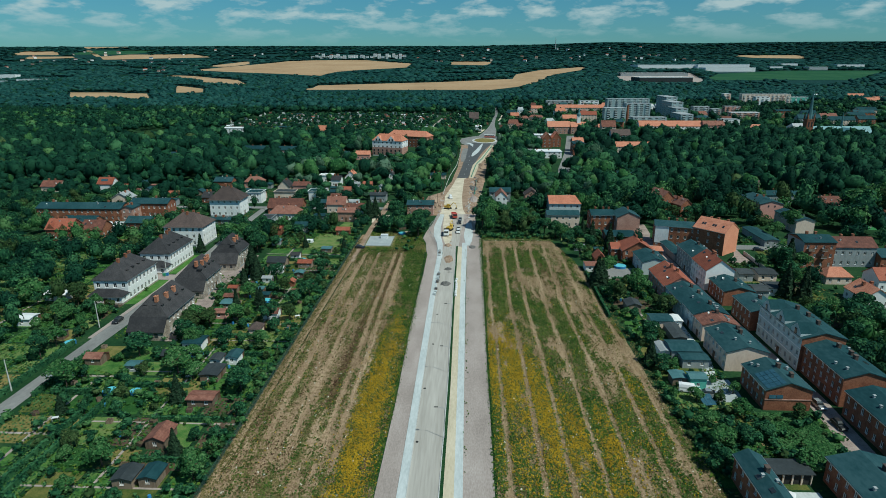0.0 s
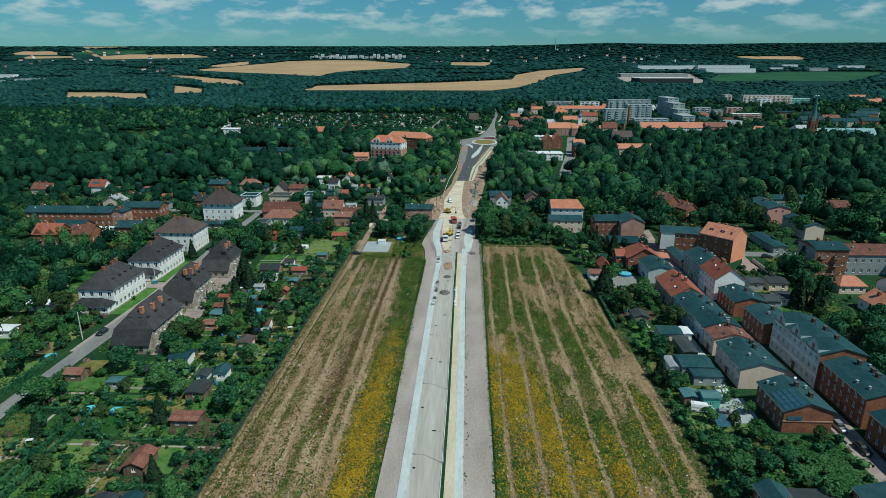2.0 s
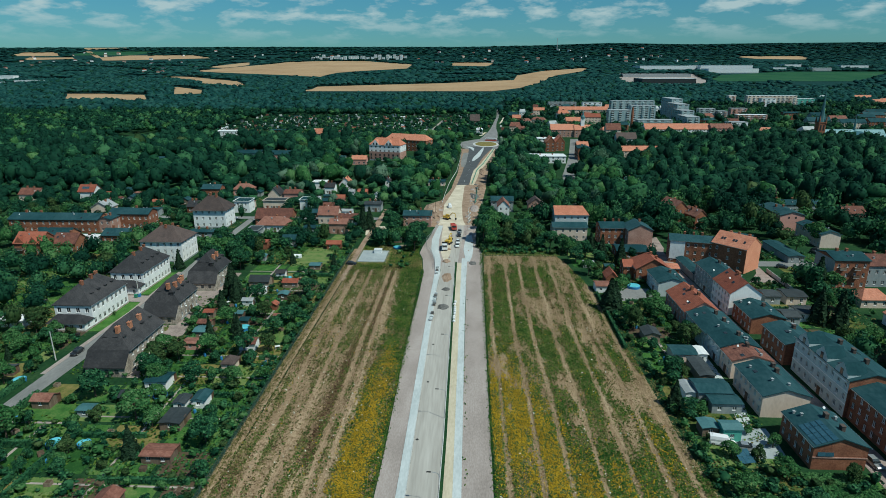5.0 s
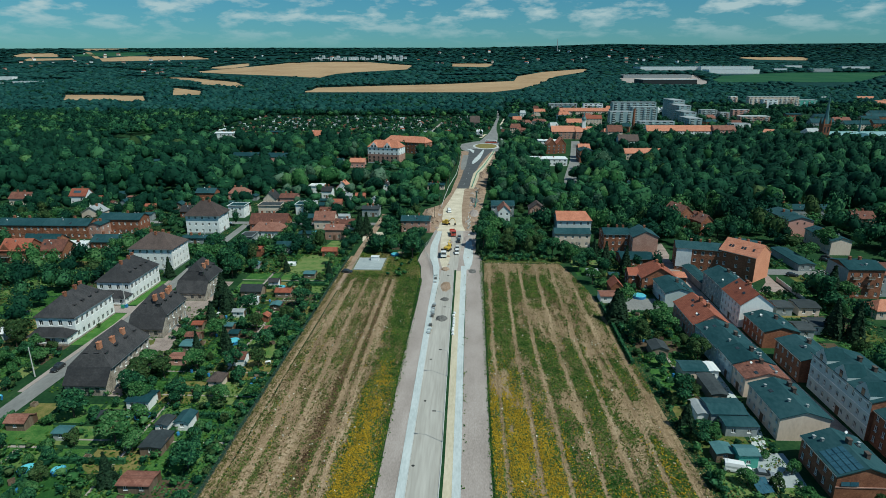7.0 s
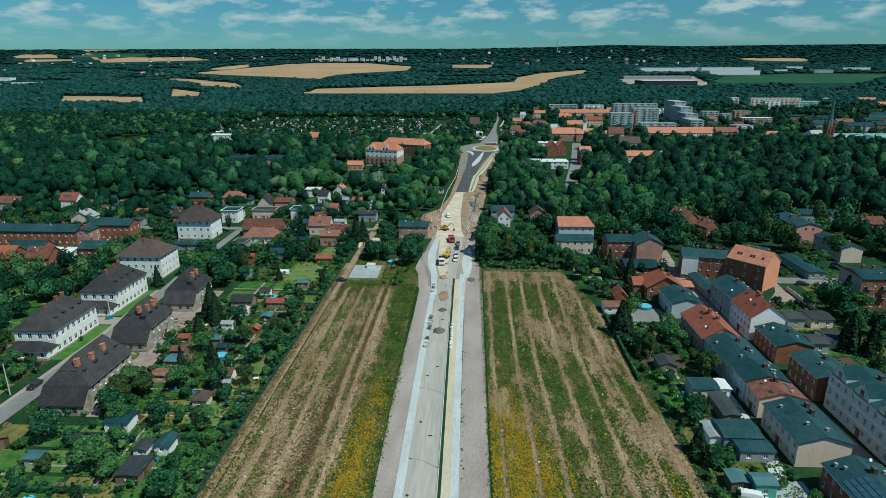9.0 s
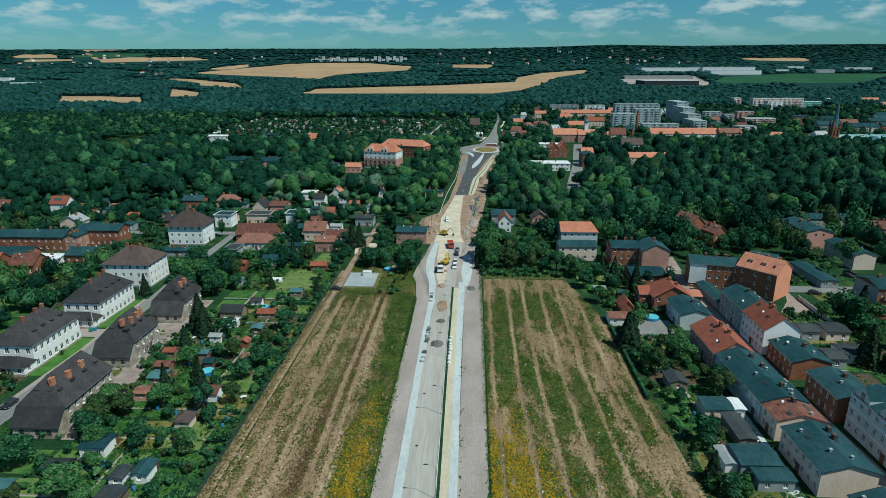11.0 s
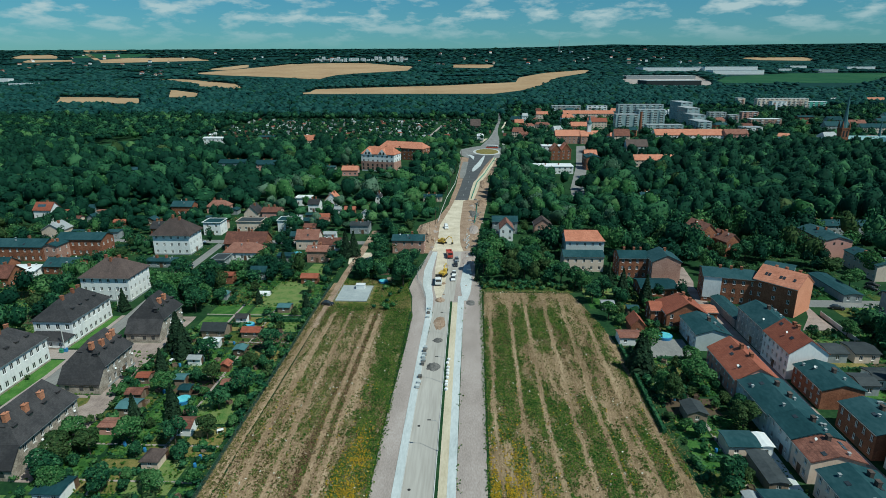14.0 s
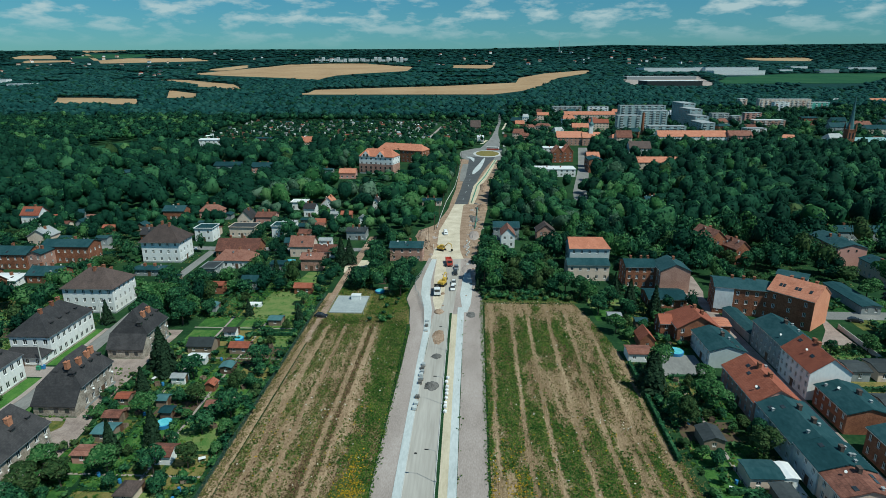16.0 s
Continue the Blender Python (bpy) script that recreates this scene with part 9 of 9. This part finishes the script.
car(-118.0, 312.0, 90, PAINT_WHITE, "white car on the village street", 0.07)
car(91.0, 255.0, 30, PAINT_WHITE, "white car in the tenement yard", 0.06)
for x, y in ((151, 262), (154, 266), (152, 256)):
    car(x, y, 40, PAINT_SILVER if x > 155 else PAINT_DARK, "car parked on the back lane", 0.02)
car(128.0, 243.0, 70, PAINT_DARK, "dark car on the back lane", 0.07)
car(-21.0, 292.0, 70, PAINT_SILVER, "silver car beside the brick house", 0.02)


def truck(x, y, rz, cab_mat, bed_mat, words, load=None):
    root = thing("truck", words, "truck", pose(x, y, 0.09, 0, 0, rz), "site machines")
    part("chassis", boxes_bm([(-0.5, 0.5, -3.6, 3.6, 0.6, 0.9)], 0.02), RUBBER, root)
    loft_box("cab", [(-3.9, 1.15, 0.7, 1.9, 1.1), (-3.7, 1.2, 0.6, 2.9, 1.05), (-2.3, 1.2, 0.6, 3.0, 1.1)], cab_mat, root)
    part("windscreen", boxes_bm([(-0.95, 0.95, -3.93, -3.74, 1.75, 2.6)]), GLASS, root)
    part("bed", boxes_bm([(-1.22, 1.22, -2.0, 3.7, 0.95, 1.1), (-1.22, -1.12, -2.0, 3.7, 1.1, 2.1), (1.12, 1.22, -2.0, 3.7, 1.1, 2.1), (-1.12, 1.12, -2.0, -1.9, 1.1, 2.3), (-1.12, 1.12, 3.6, 3.7, 1.1, 2.0)], 0.02), bed_mat, root)
    if load:
        part("load", tube_bm([(0, 0.8, 1.1, 1.1), (0, 0.8, 1.7, 0.95), (0, 0.8, 2.3, 0.3)], 9), load, root)
    for sx in (-1, 1):
        for sy in (-3.0, 1.4, 2.6):
            wheel(root, sx * 1.05, sy, 0.5)
    return root


truck(-2.6, 296.0, 8, PAINT_RED, PAINT_RED, "red tipper truck on the road works")
truck(-5.6, 263.5, 2, PAINT_WHITE, RUBBER, "white flatbed truck with a dark load", RUBBLE)


def digger(x, y, rz, words):
    root = thing("excavator", words, "excavator", pose(x, y, 0.09, 0, 0, rz), "site machines")
    for sx in (-1, 1):
        part("track", boxes_bm([(sx * 1.1 - 0.25, sx * 1.1 + 0.25, -1.7, 1.7, 0, 0.75)], 0.12), RUBBER, root)
    part("body", boxes_bm([(-1.2, 1.2, -1.2, 1.9, 0.85, 1.9)], 0.1), PAINT_YELLOW, root)
    cabin = part("cab", boxes_bm([(-1.15, -0.1, -1.5, 0.2, 0.9, 2.9)], 0.08), PAINT_YELLOW, root)
    part("pane", boxes_bm([(-1.0, -0.25, -1.53, -1.5, 1.6, 2.7)]), GLASS, cabin)
    part("boom", rod_bm([(0.4, -1.0, 1.6), (0.4, -3.2, 3.8), (0.4, -4.8, 3.4)], 0.2, 6), PAINT_YELLOW, root)
    part("arm", rod_bm([(0.4, -4.8, 3.4), (0.4, -5.2, 1.3)], 0.14, 6), PAINT_YELLOW, root)
    part("bucket", boxes_bm([(0.0, 0.8, -5.5, -4.7, 0.4, 1.3)], 0.12), RUBBER, root)


digger(-6.5, 315.0, 60, "yellow crawler excavator on the sandy road bed")
digger(-4.2, 271.0, 160, "yellow excavator working at the road works")


# ---- piles, pallets, cones ----
def pile(x, y, rx, ry, h, mat, words):
    r = np.random.default_rng(int(x * 10 + y))
    n = 26
    v, f = [], []
    rings = [(1.0, 0.0), (0.85, 0.35), (0.6, 0.75), (0.3, 1.0)]
    for k, z in rings:
        for i in range(n):
            a = 2 * math.pi * i / n
            q = k * (1 + r.normal(0, 0.09))
            v.append((rx * q * math.cos(a), ry * q * math.sin(a), z * h * (1 + r.normal(0, 0.1)) - 0.02))
    v.append((0, 0, h * 1.05))
    for j in range(len(rings) - 1):
        for i in range(n):
            f.append((j * n + i, j * n + (i + 1) % n, (j + 1) * n + (i + 1) % n, (j + 1) * n + i))
    b = (len(rings) - 1) * n
    for i in range(n):
        f.append((b + i, b + (i + 1) % n, len(v) - 1))
    ob = mesh_ob("mound", v, f, mat)
    ob.matrix_basis = pose(x, y, 0.06)
    return tagged(ob, words, "mound", "earth mounds")


pile(-3.6, 198.5, 1.9, 2.3, 0.7, RUBBLE, "dark mound of rubble on the road")
pile(-3.2, 214.5, 1.4, 1.5, 0.6, RUBBLE, "dark mound of rubble on the road")
pile(-3.4, 227.0, 1.8, 5.0, 0.3, DIRT, "flat mound of brownish earth on the road")
pile(-4.2, 246.0, 1.6, 2.0, 0.8, DIRT, "mound of brown earth on the road")
pile(6.5, 244.0, 1.6, 2.5, 0.4, RUBBLE, "low grey gravel mound on the verge")
pile(-15.0, 340.0, 4.6, 11.0, 1.8, DIRT, "long bank of reddish earth")
pile(-12.0, 322.0, 3.5, 6.0, 1.5, DIRT, "bank of reddish earth")
pile(13.0, 400.0, 3.0, 9.0, 1.5, DIRT, "bank of reddish earth")
pile(15.0, 460.0, 2.5, 14.0, 1.2, DIRT, "bank of reddish earth")
pile(8.0, 340.0, 2.5, 8.0, 0.9, GRAVEL, "mound of grey gravel")
pile(8.5, 372.0, 2.5, 7.0, 1.0, RUBBLE, "mound of grey rubble")
pile(4.8, 290.0, 2.2, 6.0, 0.5, GRAVEL, "low mound of gravel")
pr2 = random.Random(8)
for x, y in [(-6.9, 187.5), (-6.7, 189.6), (-6.7, 192.6)] + [(-6.6 + 0.2 * (k % 2), 199.5 + 1.9 * k) for k in range(6)] + [(-7.3, 231), (-7.4, 234.5), (-7.3, 238)]:
    p = thing("slab_pallet", "pallet stacked with grey paving slabs on the footway", "pallet", pose(x, y, 0.17, 0, 0, pr2.uniform(-8, 8)), "slab pallets")
    part("pallet", boxes_bm([(-0.5, 0.5, -0.6, 0.6, 0, 0.12)]), TIMBER, p)
    part("slabs", boxes_bm([(-0.46, 0.46, -0.56, -0.02, 0.12, 0.75), (-0.46, 0.46, 0.02, 0.56, 0.12, pr2.choice((0.6, 0.75)))], 0.02), pr2.choice((CONCRETE, RUBBLE, SHEET_GREY)), p)
for k in range(9):
    b = thing("white_bag", "white sack of material beside the cycle path", "sack", pose(0.15 + 0.3 * pr2.random(), 186 + 1.9 * k + pr2.random(), 0.16, 0, 0, pr2.uniform(0, 90)), "white sacks")
    part("sack", boxes_bm([(-0.4, 0.4, -0.4, 0.4, 0, 0.7)], 0.14), SHEET_WHITE, b)
for x, y in ((-6.6, 126.0), (-6.7, 104.5), (-5.9, 150.0), (-5.8, 171.0)):
    c = thing("manhole", "dark manhole in the road edge", "manhole", pose(x + 0.6, y, 0.05))
    part("cover", tube_bm([(0, 0, 0, 0.33), (0, 0, 0.03, 0.31)], 14), RUBBER, c)


# ---- street lamps and poles ----
def street_lamp(x, y, side):
    root = thing("street_lamp", "slim grey street lamp with a curved arm", "street lamp", pose(x, y, 0.1), "street lamps")
    part("pole", tube_bm([(0, 0, 0, 0.10), (0, 0, 0.9, 0.085), (0, 0, 0.95, 0.06), (0, 0, 7.0, 0.045)], 8), STEEL, root)
    part("arm", rod_bm([(0, 0, 7.0), (side * 0.5, 0, 7.35), (side * 1.5, 0, 7.5)], 0.035, 6), STEEL, root)
    part("lamp_head", boxes_bm([(side * 1.8 - 0.4, side * 1.8 + 0.4, -0.14, 0.14, 7.44, 7.56)], 0.03), RUBBER, root)


for y in (78, 106, 134, 162, 190, 218):
    street_lamp(-0.35, y, -1)
for x, y in ((-107.0, 157.5), (-106.6, 121.0), (-108.8, 203.0), (-110.2, 232.0)):
    p = thing("utility_pole", "tall concrete utility pole by the street", "utility pole", pose(x, y, 0), "utility poles")
    part("pole", tube_bm([(0, 0, -0.1, 0.17), (0, 0, 8.5, 0.10)], 8), KERB, p)
    part("lamp_arm", rod_bm([(0, 0, 8.0), (0.9, 0, 8.5)], 0.03, 5), STEEL, p)
for i, y in enumerate(range(300, 600, 25)):
    p = thing("utility_pole", "wooden pole beside the road works", "utility pole", pose(-14.0 + 0.045 * (y - 300), y, 0), "utility poles")
    part("pole", tube_bm([(0, 0, -0.1, 0.15), (0, 0, 8.0, 0.09)], 7), BARK, p)

# ---- garden odds and ends ----
for x, y, r0, words in ((-108.4, 146.0, 1.5, "round blue garden pool"), (-82.0, 121.0, 1.6, "round blue garden pool"), (-75.6, 121.0, 1.3, "round pale garden pool"), (-63.0, 178.8, 1.8, "round turquoise garden pool"),
                    (-62.8, 222.4, 1.7, "round turquoise garden pool"), (64.0, 219.0, 2.3, "round blue pool in the yard"), (-26.3, 263.0, 1.7, "round turquoise pool by the field"), (-68.6, 296, 2, "round blue pool behind a house")):
    p = thing("pool", words, "pool", pose(x, y, 0.03), "garden pools")
    part("rim", tube_bm([(0, 0, 0, r0), (0, 0, 0.85, r0 + 0.06), (0, 0, 0.9, r0 - 0.08)], 24), PLASTIC_BLUE, p)
    part("water", tube_bm([(0, 0, 0.88, r0 - 0.12), (0, 0, 0.93, r0 - 0.14)], 24), WATER, p)
for x, y in ((-72.3, 141.0), (-68.9, 140.0)):
    p = thing("trampoline", "round blue trampoline on the lawn", "trampoline", pose(x, y, 0.03), "trampolines")
    part("mat", tube_bm([(0, 0, 0.75, 1.5), (0, 0, 0.8, 1.5)], 20), RUBBER, p)
    ring = part("pad", tube_bm([(0, 0, 0.74, 1.75), (0, 0, 0.79, 1.75)], 20), PLASTIC_BLUE, p)
    for k in range(6):
        a = k * math.pi / 3
        part("leg", rod_bm([(1.65 * math.cos(a), 1.65 * math.sin(a), 0), (1.65 * math.cos(a), 1.65 * math.sin(a), 0.76)], 0.03, 5), STEEL, p)
for k, (x, y) in enumerate(((-112.8, 172.0), (-111.4, 172.2), (-110.2, 171.9), (-108.8, 203.2), (-109.6, 202.6))):
    mat = (PLASTIC_GREEN, PAINT_YELLOW, RUBBER, PLASTIC_BLUE, PLASTIC_GREEN)[k]
    p = thing("waste_bin", "wheeled waste bin beside the house", "bin", pose(x, y, 0.06), "waste bins")
    part("body", boxes_bm([(-0.5, 0.5, -0.4, 0.4, 0.1, 1.05)], 0.05), mat, p)
    part("lid", boxes_bm([(-0.54, 0.54, -0.44, 0.44, 1.05, 1.15)], 0.03), mat, p)
gr = random.Random(77)
k = 0
while k < 90:
    x, y = (gr.uniform(-98, -47), gr.uniform(76, 250)) if gr.random() < 0.75 else (gr.uniform(53, 69), gr.uniform(120, 250))
    if not free(x, y, 0.2) or (x > 52 and 118 < y < 136):
        continue
    what = gr.random()
    if what < 0.1:
        p = thing("garden_table", "white plastic garden table", "table", pose(x, y, 0.04, 0, 0, gr.uniform(0, 90)), "garden tables")
        part("tabletop", boxes_bm([(-0.7, 0.7, -0.45, 0.45, 0.7, 0.75)], 0.01), SHEET_WHITE, p)
        for sx in (-0.6, 0.6):
            for sy in (-0.35, 0.35):
                part("leg", boxes_bm([(sx - 0.03, sx + 0.03, sy - 0.03, sy + 0.03, 0, 0.7)]), SHEET_WHITE, p)
    elif what < 0.30:
        p = thing("water_barrel", "blue plastic water barrel", "barrel", pose(x, y, 0.04), "water barrels")
        part("barrel", tube_bm([(0, 0, 0, 0.3), (0, 0, 0.45, 0.36), (0, 0, 0.95, 0.3)], 12), PLASTIC_BLUE, p)
    elif what < 0.34:
        p = thing("polytunnel", "small white plastic polytunnel", "polytunnel", pose(x, y, 0.04, 0, 0, gr.choice((0, 90))), "polytunnels")
        v = []
        for yy in (-2.0, 2.0):
            v += [(1.1 * math.cos(a * math.pi / 6), yy, 1.5 * math.sin(a * math.pi / 6)) for a in range(7)]
        mesh_ob("cover", v, [(i, i + 1, i + 8, i + 7) for i in range(6)] + [tuple(range(6, -1, -1)), tuple(range(7, 14))], SHEET_WHITE, p)
    else:
        p = thing("compost_box", "open wooden compost box", "compost box", pose(x, y, 0.04, 0, 0, gr.uniform(0, 90)), "compost boxes")
        part("frame", boxes_bm([(-0.6, 0.6, -0.6, -0.55, 0, 0.8), (-0.6, 0.6, 0.55, 0.6, 0, 0.8), (-0.6, -0.55, -0.55, 0.55, 0, 0.8), (0.55, 0.6, -0.55, 0.55, 0, 0.8)]), TIMBER, p)
        part("compost", boxes_bm([(-0.55, 0.55, -0.55, 0.55, 0, 0.55)]), SOIL, p)
    k += 1
# loose solar table by the parked cars
st = thing("solar_table", "tilted ground stand of dark solar panels", "solar panels", pose(60.2, 121.4, 0.03, 0, 0, 12))
for a in range(3):
    for b in range(2):
        o = part("solar_panel", boxes_bm([(-0.5, 0.5, -0.8, 0.8, 0, 0.04)]), SOLAR, st)
        o.matrix_basis = pose(-1.05 + a * 1.05, b * 1.55 - 0.8, 1.0 + b * 0.55, 20, 0, 0)
for sx in (-1.4, 1.4):
    part("leg", rod_bm([(sx, -1.4, 0), (sx, -1.4, 0.75)], 0.04, 5), STEEL, st)
    part("leg", rod_bm([(sx, 1.3, 0), (sx, 1.3, 1.7)], 0.04, 5), STEEL, st)


# ---- site fences, rails, signs of work ----
def post_fence(words, points, step, h, mat, wires, group, name="site_fence"):
    """Posts at even steps along a line, with wires or rails strung between them."""
    root = thing(name, words, "fence", pose(points[0][0], points[0][1], 0), group)
    ox, oy = points[0]
    me = bpy.data.meshes.new("post")
    b = rod_bm([(0, 0, 0), (0, 0, h)], 0.05, 5)
    b.to_mesh(me)
    b.free()
    me.materials.append(mat)
    for (xa, ya), (xb, yb) in zip(points, points[1:]):
        n = max(1, int(math.hypot(xb - xa, yb - ya) / step))
        for k in range(n):
            u = k / n
            share("post", me, root, pose(xa + (xb - xa) * u - ox, ya + (yb - ya) * u - oy, 0.04))
    for z, rad in wires:
        part("rail", rod_bm([(x - ox, y - oy, z) for x, y in points], rad, 4), mat, root)
    return root


post_fence("grey steel site fence beside the footway", [(-8.3, 236), (-9.2, 247), (-11.4, 257), (-13.7, 266), (-14.3, 274), (-12.8, 282), (-11.2, 294), (-10.3, 302)], 2.5, 1.9, SHEET_GREY, [(0.4, 0.03), (1.0, 0.03), (1.85, 0.04)], "site fences")
post_fence("white guard rail along the new road", [(-10.6, 352), (-9.9, 377), (-8.4, 412), (-4.4, 460), (-2.9, 510), (-2.4, 555), (-4.0, 590)], 5.0, 0.9, KERB, [(0.55, 0.10), (0.85, 0.10)], "guard rails", "guard_rail")
post_fence("turquoise plastic safety netting along the side path", [(7.0, 412), (8.8, 436), (11.0, 466), (17.0, 500), (23.4, 548), (28.6, 585)], 4.0, 1.1, NETTING, [(0.3, 0.12), (0.65, 0.14), (1.0, 0.12)], "site fences", "safety_netting")
post_fence("turquoise plastic safety netting by the earthworks", [(8.4, 352), (9.6, 372), (10.2, 396)], 4.0, 1.1, NETTING, [(0.3, 0.1), (0.65, 0.12), (1.0, 0.1)], "site fences", "safety_netting")
post_fence("thin wire fence round the concrete slab", [(-40.7, 258.8), (-40.7, 243.4), (-28.9, 243.4), (-28.9, 258.8)], 2.9, 1.3, SHEET_GREY, [(0.6, 0.015), (1.25, 0.02)], "site fences", "wire_fence")
hut = thing("garden_hut", "dark wooden garden hut with a black roof", "hut", pose(-27.0, 273.0, 0))
part("wall", boxes_bm([(-1.6, 1.6, -1.5, 1.5, 0, 2.2)], 0.02), TIMBER, hut)
mesh_ob("roof", [(-1.9, -1.8, 2.15), (1.9, -1.8, 2.15), (1.9, 1.8, 2.15), (-1.9, 1.8, 2.15), (0, 0, 3.3)], [(0, 1, 4), (1, 2, 4), (2, 3, 4), (3, 0, 4), (3, 2, 1, 0)], TAR_DARK, hut)
deck = thing("pool_deck", "reddish paved deck beside the pool", "deck", pose(-24.2, 265.5, 0))
part("deck", boxes_bm([(-1.4, 1.6, -2.6, 3.0, 0, 0.08)], 0.01), PINK_PAVING, deck)
shed = thing("brick_shed", "small red brick shed beside the road works", "shed", pose(-24.0, 284.0, 0))
part("wall", boxes_bm([(-2.2, 2.2, -2.0, 2.0, 0, 2.6)], 0.02), BRICK, shed)
part("roof", boxes_bm([(-2.4, 2.4, -2.2, 2.2, 2.6, 2.75)], 0.02), OLD_TILE, shed)
part("door", boxes_bm([(-0.5, 0.5, -2.04, -1.98, 0, 2.0)]), DOOR_BROWN, shed)
bus = thing("bus", "white and red bus on the roundabout", "bus", pose(28.0, 652.0, 0.1, 0, 0, 80))
part("body", boxes_bm([(-1.25, 1.25, -6, 6, 1.4, 3.1)], 0.15), PAINT_WHITE, bus)
part("skirt", boxes_bm([(-1.27, 1.27, -5.9, 5.9, 0.35, 1.42)], 0.08), PAINT_RED, bus)
part("window_band", boxes_bm([(-1.28, 1.28, -5.4, 5.4, 1.75, 2.6)]), GLASS, bus)
for sx in (-1, 1):
    for sy in (-3.8, 3.4):
        wheel(bus, sx * 1.1, sy, 0.5)
# small heaps, pipes and posts over the earthworks
wr = random.Random(12)
for k in range(46):
    y = wr.uniform(306, 410)
    x = wr.choice((wr.uniform(3.2, 11.5), wr.uniform(-14, -10))) if y < 352 else wr.uniform(5.5, 13.5)
    s = wr.uniform(0.5, 1.4)
    pile(x, y, s, s * wr.uniform(0.8, 1.8), s * 0.5, wr.choice((DIRT, RUBBLE, GRAVEL, GRAVEL)), "small heap of spoil on the earthworks")
for k in range(16):
    y = wr.uniform(250, 304)
    x = wr.uniform(-4.2, -2.9) if k % 2 else wr.uniform(4.4, 8.0)
    s = wr.uniform(0.4, 0.9)
    pile(x, y, s, s * 1.4, s * 0.5, wr.choice((DIRT, RUBBLE, GRAVEL)), "small heap of spoil beside the road")
for k in range(10):
    p = thing("concrete_pipe", "grey concrete pipe lying at the road works", "pipe", pose(4.6 + 0.5 * (k % 3), 308 + 2.4 * k, 0.35, 90, 0, wr.uniform(-12, 12)), "concrete pipes")
    part("pipe", tube_bm([(0, 0, -1, 0.3), (0, 0, 1, 0.3)], 10), KERB, p)
for k, (x, y) in enumerate(((-8.6, 306), (-9.6, 311), (3.4, 318), (4.6, 330), (5.6, 352), (7.6, 366), (8.2, 384), (-10.2, 316))):
    p = thing("marker_post", "slim white marker post at the road works", "post", pose(x, y, 0.05), "marker posts")
    part("post", rod_bm([(0, 0, 0), (0, 0, 2.4)], 0.06, 6), WINDOW_WHITE, p)

wall_ob = thing("boundary_wall", "pale concrete wall along the back lane", "wall", pose(119.2, 227.0, 0, 0, 0, -2.4))
for k in range(8):
    part("panel", boxes_bm([(-0.09, 0.09, -10.8 + k * 2.7, -8.2 + k * 2.7, 0, 1.5)], 0.01), KERB, wall_ob)
    part("post", boxes_bm([(-0.14, 0.14, -8.2 + k * 2.7, -8.1 + k * 2.7, 0, 1.6)]), KERB, wall_ob)
